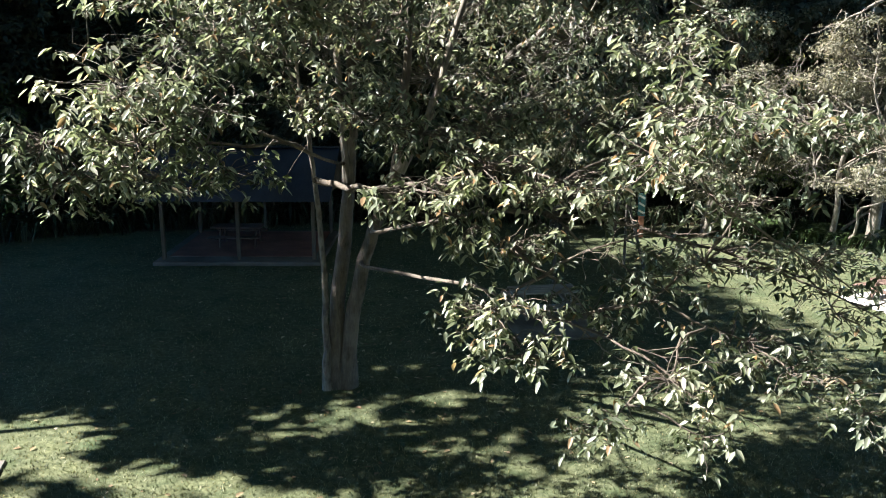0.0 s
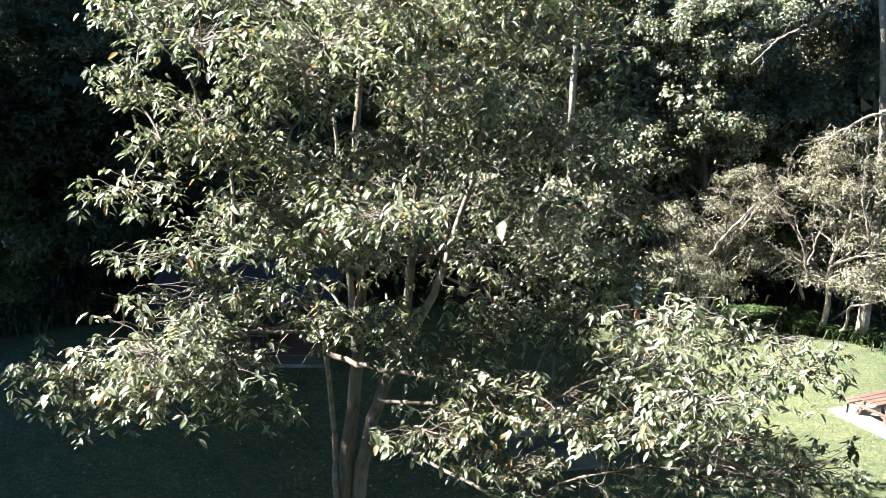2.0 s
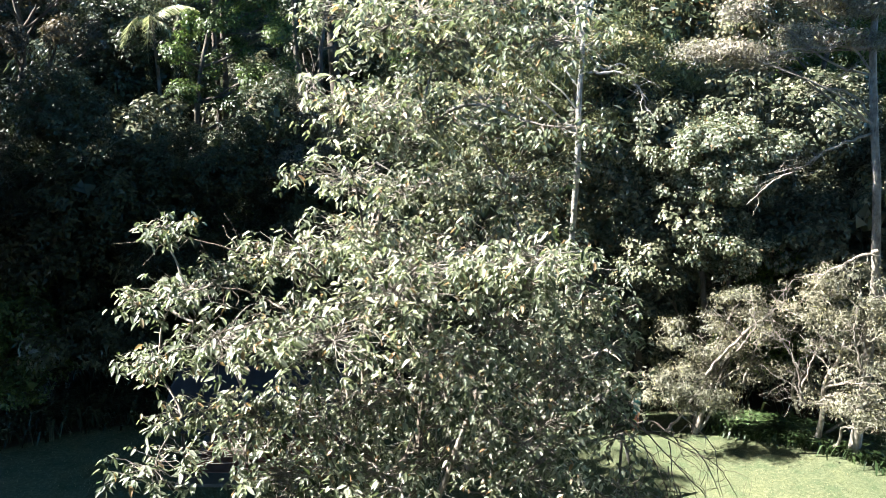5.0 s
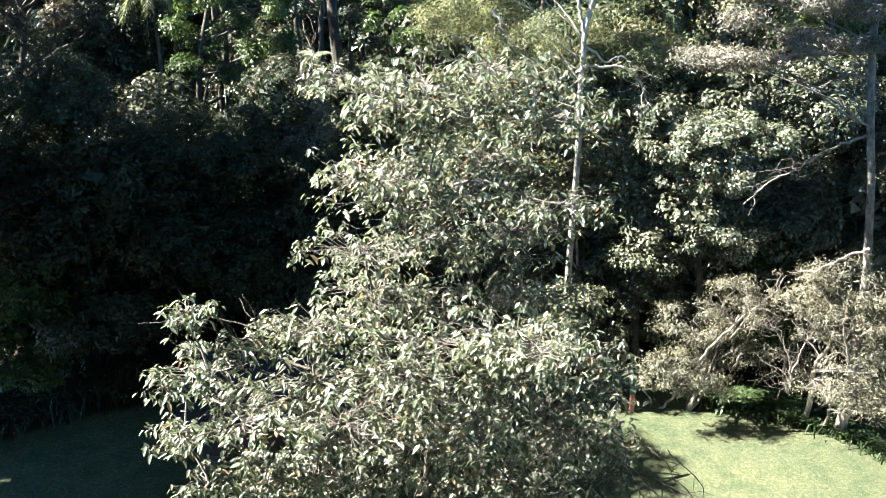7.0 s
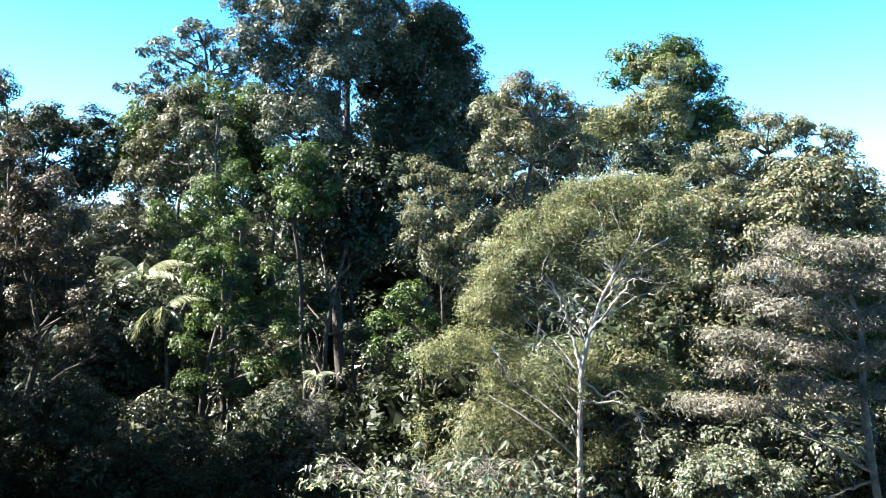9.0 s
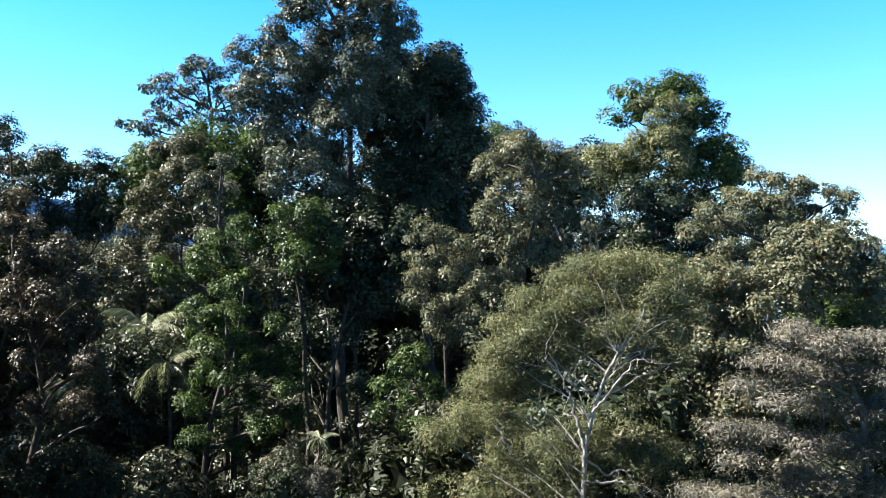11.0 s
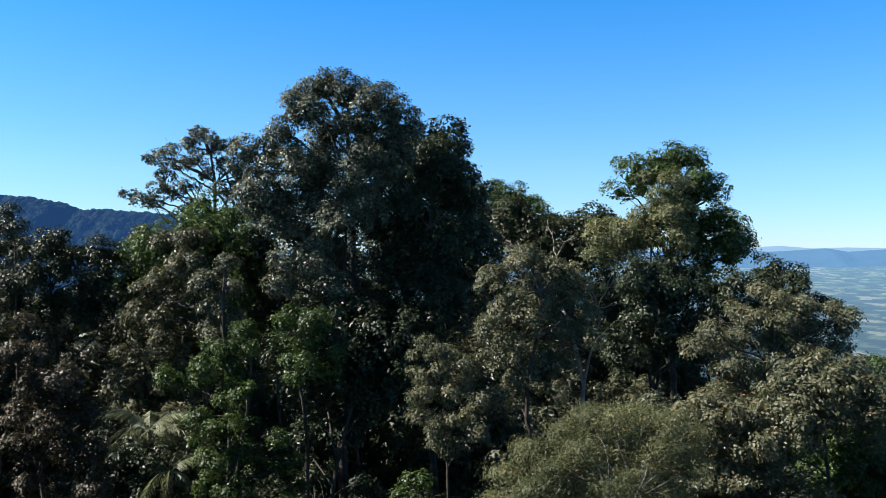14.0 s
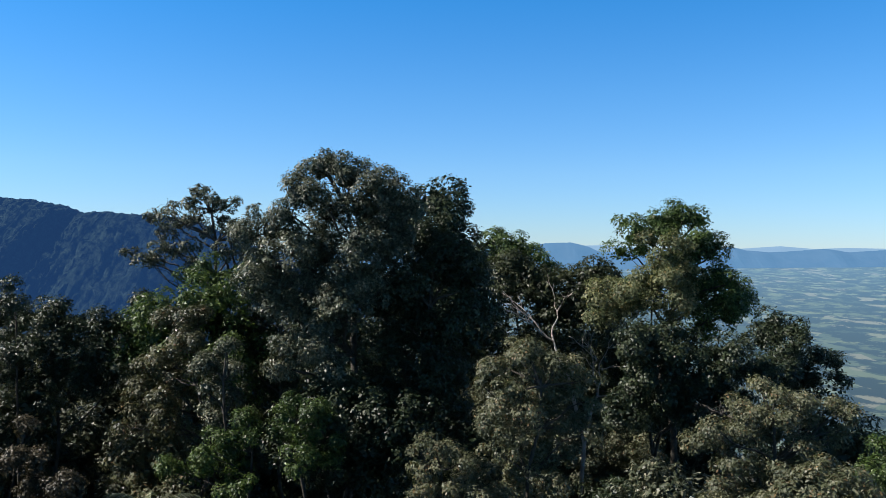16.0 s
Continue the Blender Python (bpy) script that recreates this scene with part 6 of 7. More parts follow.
boughs += [(-3.0, 13.8, 7.7, 0.99, 0.66, 0.33), (-1.5, 15.4, 6.6, 0.99, 0.77, 0.44), (-0.3, 14.3, 6.4, 0.99, 0.77, 0.44), (-3.4, 12.7, 6.9, 0.99, 0.66, 0.33), (-3.3, 13.2, 5.9, 0.77, 0.55, 0.33), (1.3, 16.5, 6.5, 1.10, 0.77, 0.55), (0.7, 13.8, 5.9, 0.99, 0.66, 0.44)]
boughs += [(2.6, 16.0, 6.4, 1.10, 0.88, 0.55), (3.6, 17.1, 7.0, 1.10, 0.88, 0.55), (2.0, 13.2, 5.5, 0.88, 0.66, 0.33), (3.6, 13.2, 6.8, 1.10, 0.77, 0.44), (-4.6, 14.3, 7.0, 0.77, 0.55, 0.33), (-4.5, 12.7, 6.4, 1.10, 0.77, 0.33), (-0.4, 12.7, 5.7, 0.88, 0.66, 0.33), (4.6, 12.7, 6.5, 0.99, 0.66, 0.33)]
boughs += [(4.2, 14.3, 7.0, 1.10, 0.77, 0.33), (5.5, 13.8, 6.8, 1.10, 0.77, 0.33), (5.9, 13.2, 6.5, 0.66, 0.55, 0.33), (3.5, 14.3, 6.2, 0.88, 0.66, 0.33)]
boughs += [(-3.5, 14.9, 9.9, 1.21, 0.77, 0.44), (-2.2, 15.4, 9.6, 1.10, 0.77, 0.44), (-0.9, 16.0, 9.9, 1.21, 0.88, 0.44), (0.7, 16.0, 9.6, 0.99, 0.77, 0.44), (-1.3, 14.9, 8.8, 0.99, 0.66, 0.33), (-2.6, 14.3, 8.8, 0.88, 0.66, 0.33), (1.7, 15.4, 8.8, 0.88, 0.66, 0.44), (2.3, 16.5, 9.9, 1.10, 0.77, 0.44)]
boughs += [(-5.1, 15.0, 13.5, 0.55, 0.44, 0.22), (-5.4, 14.3, 12.3, 0.44, 0.33, 0.22), (-4.4, 14.5, 12.5, 0.66, 0.44, 0.33), (-5.1, 13.9, 11.4, 0.55, 0.44, 0.22), (-4.0, 15.4, 12.7, 0.66, 0.44, 0.33)]
boughs += [(3.6, 17.1, 8.5, 0.66, 0.55, 0.55), (3.7, 16.5, 7.7, 0.66, 0.55, 0.44), (3.5, 17.6, 9.2, 0.66, 0.66, 0.55)]
stems = []
stems.append(([(-2.52, 18.92, -0.02), (-2.43, 18.92, 1.84), (-2.20, 18.81, 3.48), (-2.01, 18.70, 5.05), (-1.91, 18.59, 6.55), (-1.94, 18.48, 8.20), (-1.93, 18.26, 10.20), (-1.51, 18.15, 13.27)], 0.200))
stems.append(([(-2.24, 18.92, -0.02), (-2.05, 18.81, 1.87), (-1.77, 18.70, 3.11), (-1.45, 18.59, 4.05), (-1.02, 18.48, 4.95), (-0.84, 18.26, 6.33), (-0.69, 18.15, 7.73), (-0.52, 18.15, 9.74), (-0.21, 17.93, 12.80)], 0.190))
stems.append(([(-2.67, 18.70, 0.31), (-2.65, 18.70, 1.90), (-2.66, 18.48, 3.56), (-2.75, 18.15, 5.26), (-2.81, 17.93, 6.25), (-2.94, 17.60, 7.41), (-2.95, 17.38, 8.83)], 0.085))
stems.append(([(-0.94, 18.37, 5.21), (-0.26, 18.26, 6.33), (0.10, 18.04, 7.50), (0.56, 17.82, 9.05), (1.09, 17.60, 11.43)], 0.110))
stems.append(([(-2.06, 18.70, 4.92), (-2.19, 18.48, 7.15), (-2.30, 18.26, 8.88), (-2.38, 18.15, 10.51)], 0.100))
bare = []
bare.append(([(0.42, 20.90, 5.62), (0.86, 20.90, 6.60), (1.65, 20.90, 7.63), (2.81, 20.90, 8.57), (4.16, 20.90, 9.20)], 0.130))
bare.append(([(-1.47, 16.50, 7.72), (-1.11, 16.50, 8.11), (-0.69, 16.50, 8.49), (-0.54, 16.50, 9.06)], 0.070))
bare.append(([(-1.88, 17.60, 4.92), (0.48, 15.40, 5.42), (1.21, 14.96, 5.35), (1.68, 14.74, 4.98), (2.31, 14.52, 4.72)], 0.075))
bare.append(([(-1.52, 18.15, 3.88), (1.01, 15.40, 4.91), (3.08, 14.30, 4.92), (5.15, 13.75, 4.35), (6.94, 13.20, 3.62)], 0.060))
bare.append(([(-1.78, 18.15, 3.12), (0.66, 14.30, 3.72), (1.62, 13.20, 3.65), (3.12, 12.10, 3.28), (3.93, 11.55, 2.62)], 0.050))
bare.append(([(-2.24, 18.48, 5.33), (-3.67, 15.40, 6.48), (-4.16, 13.20, 7.03), (-4.65, 12.10, 7.41)], 0.050))
bare.append(([(-2.81, 17.60, 6.27), (-2.89, 15.95, 7.87), (-3.18, 15.40, 8.15), (-4.02, 13.75, 7.70)], 0.045))
bare.append(([(4.55, 19.80, 7.60), (5.07, 19.80, 7.73), (5.59, 19.36, 7.37), (5.71, 19.14, 7.01)], 0.030))
bare.append(([(-3.80, 17.05, 11.56), (-4.06, 16.72, 11.83), (-4.79, 16.50, 12.04), (-5.58, 16.50, 11.99)], 0.035))
bare.append(([(-2.38, 15.95, 12.29), (-3.62, 15.40, 12.91), (-4.50, 15.40, 13.16), (-5.15, 15.40, 13.30)], 0.030))
bare.append(([(-2.71, 14.85, 11.59), (-3.25, 14.30, 12.02), (-3.91, 13.86, 11.92), (-4.28, 13.64, 11.76)], 0.035))
bare.append(([(1.97, 13.20, 4.50), (3.16, 12.65, 5.08), (4.37, 12.65, 4.98)], 0.030))
bare.append(([(-3.54, 14.30, 6.89), (-3.15, 15.95, 7.01), (-2.60, 16.50, 6.41)], 0.030))
bare.append(([(3.19, 17.05, 9.36), (4.05, 16.72, 8.93), (4.77, 16.50, 8.16), (5.38, 16.39, 7.58), (5.60, 16.39, 6.84)], 0.025))
bare.append(([(3.58, 17.05, 8.86), (4.43, 16.72, 8.77), (5.67, 16.50, 8.17), (6.09, 16.39, 7.43)], 0.022))
bare.append(([(3.63, 16.72, 8.87), (4.19, 16.50, 8.46), (4.53, 16.28, 7.80), (4.69, 16.17, 6.82)], 0.020))
bare.append(([(3.82, 12.10, 5.68), (5.47, 12.65, 4.74), (6.91, 13.20, 3.83)], 0.030))


def near_tree():
    rng = np.random.default_rng(5)
    root = thing("tree", (-2.6, 18.9, 0), "many-stemmed lawn tree with tiers of pale drooping leaves", "tree", "trees on the lawn")
    stem_pts = []
    for line, r in stems:
        pts = np.asarray(line, float)
        s = np.linspace(0, len(pts) - 1, 4 * len(pts))
        q = np.stack([np.interp(s, np.arange(len(pts)), pts[:, i]) for i in range(3)], 1)
        q[1:-1] = 0.25 * q[:-2] + 0.5 * q[1:-1] + 0.25 * q[2:] + rng.normal(0, 0.012, q[1:-1].shape)
        if q[0, 2] < 0.5:
            q[0, 2] = -0.25
        rad = r * np.linspace(1, 0.28, len(q))
        rad[0] *= 1.5
        rad[1] *= 1.25
        tube = Tubes()
        tube.add(q, rad, 12)
        # shade at the base is put in as darker bark, light above as paler
        under(piece("trunk", tube.mesh("trunk", BARK if r > 0.15 else PALE_BARK)), root)
        stem_pts.append(q)
    stem_pts = np.concatenate(stem_pts)
    blobs = np.asarray(boughs, float)
    # twig tips, spread through each bough's flat tier; each tip bears a rosette of drooping leaves
    room = blobs[:, 3] * blobs[:, 4] ** 0.5
    room[(blobs[:, 0] > 2.4) & (blobs[:, 2] < 10.5)] *= 0.75     # the outer low boughs are thin
    which = rng.choice(len(blobs), 7000, p=room / room.sum())
    flat = rng.uniform(0, 1, len(which)) ** 0.5
    turn = rng.uniform(0, 2 * np.pi, len(which))
    centres = blobs[which, :3] + np.stack([np.cos(turn) * flat, np.sin(turn) * flat, rng.normal(0, 0.5, len(which))], 1) * blobs[which, 3:] * 1.15
    owner = np.repeat(np.arange(len(centres)), rng.integers(4, 11, len(centres)))
    around, pitch = rng.uniform(0, 2 * np.pi, len(owner)), rng.normal(-0.55, 0.42, len(owner))
    along = np.stack([np.cos(around) * np.cos(pitch), np.sin(around) * np.cos(pitch), np.sin(pitch)], 1)
    spots = centres[owner] + rng.normal(0, 0.05, (len(owner), 3)) + along * 0.03
    outward = unit(np.stack([np.cos(around) * 0.5, np.sin(around) * 0.5, np.full(len(owner), 0.75)], 1))
    # each bough grows from the nearest wood that stands already, inner boughs first
    nodes = stem_pts[stem_pts[:, 2] > 2.2]
    inner = np.array([np.linalg.norm(nodes - b[:3], axis=1).min() for b in blobs])
    for i in np.argsort(inner):
        b = blobs[i]
        gap = nodes - b[:3]
        start = nodes[int(np.argmin(np.linalg.norm(gap, axis=1) + 1.5 * np.maximum(0, gap[:, 2] - 0.3)))]
        reach = np.linalg.norm(b[:3] - start)
        limb = bent(rng, start, b[:3], 9, 0.06, 0.07)
        nodes = np.concatenate([nodes, limb[4:]])
        tube = Tubes()
        thick = 0.014 + 0.011 * reach
        tube.add(limb, thick * np.linspace(1, 0.35, 9), 7)
        own = np.where(which == i)[0]
        for j in own:
            near = limb[4 + int(np.argmin(np.linalg.norm(limb[4:] - centres[j], axis=1)))]
            tube.add(bent(rng, near, centres[j], 5, 0.09), np.linspace(0.011, 0.004, 5), 3)
        under(piece("limb", tube.mesh("limb", PALE_BARK if b[2] > 6.5 else BARK)), root)
    for line, r in bare:
        pts = np.asarray(line, float)
        away = np.linalg.norm(nodes - pts[0], axis=1)
        if away.min() < 2.2:
            pts = np.concatenate([nodes[int(np.argmin(away))][None], pts])
        s = np.linspace(0, len(pts) - 1, 5 * len(pts))
        q = np.stack([np.interp(s, np.arange(len(pts)), pts[:, i]) for i in range(3)], 1)
        q[1:-1] = (q[:-2] + q[1:-1] + q[2:]) / 3 + rng.normal(0, r * 0.3, q[1:-1].shape)
        tube = Tubes()
        tube.add(q, r * np.linspace(1, 0.22, len(q)), 8)
        for _ in range(14):
            a = q[rng.integers(len(q) // 3, len(q))]
            twig = bent(rng, a, a + rng.normal(0, 0.4, 3) + unit(q[-1] - q[0]) * 0.5, 5, 0.12)
            tube.add(twig, r * 0.3 * np.linspace(1, 0.3, 5), 5)
        under(piece("bare_limb", tube.mesh("bare_limb", PALE_BARK if r > 0.08 else BARK), label="bare limb with twigs"), root)
    # dry twigs hang in a tangle from the outer side
    for _ in range(4):
        tube = Tubes()
        for _ in range(3):
            a = np.array([rng.uniform(2.6, 5.0), rng.uniform(16.0, 18.5), rng.uniform(7.4, 9.4)])
            b = a + np.array([rng.uniform(0.1, 1.2), rng.normal(0, 0.5), rng.uniform(-2.3, -1.0)])
            main = bent(rng, a, b, 8, 0.07, 0.12)
            tube.add(main, 0.016 * np.linspace(1, 0.3, 8), 4)
            for _ in range(6):
                c = main[rng.integers(2, 8)]
                tube.add(bent(rng, c, c + np.array([rng.normal(0.1, 0.3), rng.normal(0, 0.3), rng.uniform(-0.7, -0.1)]), 4, 0.12), 0.007 * np.linspace(1, 0.4, 4), 3)
        under(piece("dry_branch", tube.mesh("dry_branch", PALE_BARK), label="dry hanging branch with twigs"), root)
    # leaves hang from their twigs; the nearest low boughs carry leaves of their own
    low = (spots[:, 1] < 12.8) & (spots[:, 0] > 1.1) & (spots[:, 2] < 5.5)
    chosen = rng.permutation(np.where(low)[0])[:300]
    rest = np.ones(len(spots), bool)
    rest[chosen] = False
    crown = under(piece("crown", leaf_mesh("crown", rng, spots[rest], outward[rest], 0.165, PALE_LEAF, True, 1.8, 0.0, 0.4, 0.3, along[rest])), root)
    shapes = []
    for i in range(6):
        shapes.append(leaf_mesh("leaf", rng, np.zeros((1, 3)), np.array([[0.0, 0.0, 0.0]]), 0.22, PALE_LEAF, True, 1.8, 0.2, 0.5))
    inverse = Matrix.Translation(-Vector((-2.6, 18.9, 0)))
    for n, j in enumerate(chosen):
        leaf = new("leaf", shapes[n % 6])
        leaf.matrix_basis = Matrix.Translation(spots[j]) @ Matrix.Rotation(rng.uniform(0, 6.28), 4, "Z")
        leaf.parent = crown
        leaf.matrix_parent_inverse = inverse
    big = leaf_mesh("leaf", rng, np.array([[0.75, 11.05, 9.45]]), np.array([[-0.5, -0.6, 0.3]]), 0.27, PALE_LEAF, True, 1.8, 0.2, 0.6, 0.05, np.array([[0.25, 0.0, -1.0]]))
    under(piece("leaf", big, label="one large pale leaf"), crown)
    return root


near_tree()


# ---- fill of the forest: understorey and farther trees ----
def forest_fill():
    rng = np.random.default_rng(77)
    low = []
    for i, (leaf, h, r) in enumerate(((DARK_LEAF, 15, 4.2), (FAR_LEAF, 12, 3.6), (DARK_LEAF, 9, 3.4), (GREEN_LEAF, 8, 3.2), (GREY_LEAF, 13, 3.8))):
        lobes = [(0, 0, h * 0.8, r * 0.75, r * 0.75, h * 0.18), (r * 0.45, -r * 0.3, h * 0.6, r * 0.7, r * 0.7, h * 0.16), (-r * 0.5, r * 0.1, h * 0.55, r * 0.7, r * 0.7, h * 0.17),
                 (0.1 * r, 0.4 * r, h * 0.42, r * 0.8, r * 0.7, h * 0.15), (-0.1 * r, -0.5 * r, h * 0.3, r * 0.8, r * 0.7, h * 0.14)]
        low.append(tree("dense understorey tree with a ragged leafy crown", (0, 0), lobes, leaf, FOREST_BARK, size=0.27, cover=0.4, clump=0.8, trunk=0.2, seed=200 + i, twigs=8, fine="far"))
    tall = []
    for i, (leaf, h, r) in enumerate(((FAR_LEAF, 29, 5.5), (GREY_LEAF, 26, 5.0), (OLIVE_LEAF, 27, 5.2))):
        lobes = [(0, 0, h * 0.86, r * 0.7, r * 0.7, h * 0.12), (r * 0.5, -r * 0.3, h * 0.7, r * 0.65, r * 0.65, h * 0.12), (-r * 0.55, -r * 0.1, h * 0.66, r * 0.65, r * 0.65, h * 0.13),
                 (0.2 * r, 0.4 * r, h * 0.52, r * 0.8, r * 0.7, h * 0.13), (-0.2 * r, -0.5 * r, h * 0.45, r * 0.8, r * 0.7, h * 0.14)]
        tall.append(tree("tall forest tree with a dense lobed crown", (0, 0), lobes, leaf, FOREST_BARK, size=0.36, cover=0.4, clump=1.0, trunk=0.4, seed=220 + i, twigs=12, fine="far"))

    used = set()

    def scatter(kinds, count, near, far, gap, sizes, side, start=-0.66):
        placed, unused = [], {i for i, k in enumerate(kinds) if k.name not in used}
        for _ in range(6000):
            if len(placed) == count:
                break
            y = rng.uniform(near, far)
            x = rng.uniform(start, side) * y
            if inside_depth(x, y) > -2.5 or any(math.hypot(x - a, y - b) < gap for a, b in placed):
                continue
            placed.append((x, y))
            k = int(rng.integers(len(kinds)))
            s = rng.uniform(*sizes)
            m = Matrix.Translation((x, y, 0)) @ Matrix.Rotation(rng.uniform(0, 6.28), 4, "Z")
            if k in unused:
                kinds[k].matrix_world = m
                unused.discard(k)
                used.add(kinds[k].name)
                made = kinds[k]
            else:
                made = copy_thing(kinds[k], m)
            made.scale = (s, s, s)

    scatter(low, 56, 37, 66, 3.9, (0.75, 1.15), 0.62)
    scatter(tall, 18, 86, 114, 6.0, (0.98, 1.1), 0.32, -0.26)
    scatter(tall, 13, 64, 105, 6.5, (0.9, 1.06), -0.26)
    scatter(tall, 12, 80, 118, 6.0, (0.75, 0.95), 0.3, -0.36)
    scatter(low, 14, 44, 58, 3.4, (1.0, 1.4), 0.2, -0.26)
    scatter(low, 12, 60, 74, 5.0, (1.2, 1.4), 0.5, -0.6)
    scatter(low, 16, 66, 80, 4.5, (1.5, 1.8), 0.1, -0.62)
    scatter(low, 13, 80, 97, 4.5, (1.7, 2.1), 0.05, -0.5)
    scatter(low, 9, 58, 78, 4.5, (1.4, 1.7), 0.6, 0.22)
    scatter(low, 16, 44, 66, 4.0, (1.0, 1.3), 0.55, 0.2)


forest_fill()


def bare_tree(label, base, height, spread, thick, seed):
    """A leafless tree: limbs fork and fork again."""
    rng = np.random.default_rng(seed)
    root = thing("dead_tree", base, label, "tree", "dead trees")
    trunk = Tubes()
    tips = []

    def grow(tube, a, d, length, r, level):
        b = a + d * length
        line = bent(rng, a, b, 6, 0.05)
        tube.add(line, r * np.linspace(1, 0.6, 6), 7 if level < 2 else 4)
        if level < 5:
            for _ in range(2 if level < 1 else 3):
                side = unit(d + rng.normal(0, 0.5, 3) * np.array([1, 1, 0.6]) * spread)
                tips.append((line[5 if rng.random() < 0.6 else 4], side, length * rng.uniform(0.5, 0.8), r * 0.55, level + 1))

    grow(trunk, np.array(base, float), np.array([0.03, 0, 1.0]), height * 0.72, thick, 0)
    under(piece("trunk", trunk.mesh("trunk", DEAD_BARK)), root)
    level_one = [t for t in tips]
    for t in level_one:
        tube = Tubes()
        todo = [(t[0], t[1], height * 0.13, t[3], 2)]
        while todo:
            tips.clear()
            grow(tube, *todo.pop())
            todo += [(q[0], q[1], q[2], q[3], q[4]) for q in tips]
        under(piece("limb", tube.mesh("limb", DEAD_BARK)), root)
    return root


bare_tree("bare pinkish dead tree among green crowns", (9.7, 79.5, 0), 36.0, 1.2, 0.28, 2)


def surround():
    """Unseen trees added round the clearing, behind the camera too, to block sky light."""
    lobes = [(0, 0, 24, 5, 5, 4), (2, -2, 18, 5.5, 5, 4), (-2, 1.5, 13, 5.5, 5, 4), (0.5, 1, 7, 5, 5, 3.5)]
    first = tree("tall dark unseen tree added to block sky light", (0, 0), lobes, DARK_LEAF, FOREST_BARK, size=0.9, clump=1.8, trunk=0.4, seed=300, twigs=8, fine="far")
    spots = [(-38, -6), (-33, -16), (-24, -24), (-13, -27), (-2, -28), (9, -26), (19, -23), (28, -15), (33, -5), (34, 5), (33, 15), (-32, 5), (31, 24), (-20, -14), (-8, -18), (6, -18), (18, -13), (-30, -30), (-18, -36), (-7, -38), (4, -38), (15, -35), (25, -30), (36, -18), (42, 0), (43, 12)]
    for i, (x, y) in enumerate(spots):
        m = Matrix.Translation((x, y, 0)) @ Matrix.Rotation(i * 1.9, 4, "Z")
        if i:
            copy_thing(first, m)
        else:
            first.matrix_world = m


surround()


# ---- palms ----
def frond_mesh(rng, length, sag, leaflets, width, mat):
    s = np.linspace(0, 1, 12)
    mid = np.stack([s * length * (1 - 0.12 * s), np.zeros(12), 0.45 * length * s - sag * length * s ** 2.2], 1)
    tube = Tubes()
    tube.add(mid, np.linspace(0.03, 0.006, 12), 5)
    v, f, n = tube.v, tube.f, tube.n
    for side in (-1, 1):
        for t in np.linspace(0.14, 1, leaflets):
            p = np.array([np.interp(t, s, mid[:, i]) for i in range(3)])
            d = np.array([0.5, side * 0.7, -0.6 - 0.3 * t]) + rng.normal(0, 0.08, 3)
            d /= np.linalg.norm(d)
            ln = width * (0.35 + 0.65 * np.sin(np.pi * min(1, t * 0.85 + 0.1)))
            w = np.array([0.015, 0, 0.008]) * (0.6 + width)
            v.append(np.stack([p - w, p + w, p + d * ln * 0.6 + w * 0.8, p + d * ln - np.array([0, 0, ln * 0.15]), p + d * ln * 0.6 - w * 0.8]))
            f.append(n + np.array([[0, 1, 2, 4]]))
            n += 5
    quads = np.concatenate(f)
    tips = []
    base = tube.n
    for i in range(2 * leaflets):
        tips.append((base + 5 * i + 4, base + 5 * i + 2, base + 5 * i + 3))
    return mesh_from("frond", np.concatenate(v), [quads, np.array(tips)], mat)


def palm(label, base, height, fronds, length, seed, radius=0.13, width=0.75):
    rng = np.random.default_rng(seed)
    root = thing("palm", base, label, "palm", "palms")
    stem = Tubes()
    stem.add(bent(rng, np.array([*base[:2], base[2] - 0.2]), np.array([base[0] + 0.3, base[1], base[2] + height]), 10, 0.015), radius * np.linspace(1.2, 0.8, 10), 10)
    under(piece("trunk", stem.mesh("trunk", BARK)), root)
    shapes = [frond_mesh(rng, length, g, 34, width, PALM_LEAF) for g in (0.6, 0.95, 1.3)]
    for i in range(fronds):
        ob = new("frond", shapes[i % 3])
        tilt = (38, 4, -32)[i % 3] + rng.uniform(-16, 16)
        ob.matrix_basis = Matrix.Translation((base[0] + 0.3, base[1], base[2] + height)) @ Matrix.Rotation(i * 2.4 + rng.uniform(-0.3, 0.3), 4, "Z") @ Matrix.Rotation(radians(-tilt * 0.6), 4, "Y")
        under(ob, root)
    return root


palm("tall feather palm with glossy arching fronds", (-20.2, 54.5, 0), 20.4, 14, 3.6, 1)
palm("feather palm among dark forest trees", (-17.8, 51.5, 0), 18.5, 11, 2.9, 2)
palm("young feather palm in the forest", (-24.0, 52.0, 0), 16.7, 12, 3.0, 3)
palm("slender rosette plant with bright leaves above the gully", (-7.6, 45.8, 0), 15.3, 12, 1.1, 4, 0.05, 0.3)
palm("small palm at the back of the lawn", (7.5, 36.6, 0), 2.4, 9, 0.8, 5, 0.06, 0.28)


# ---- shelter, picnic tables, post ----
def cuboid(name, centre, size, mat, parent, turn=None, bevel=0.012, label=""):
    bm = bmesh.new()
    box(bm, centre, size, turn, bevel)
    return under(part(name, bm, mat, None, label), parent)


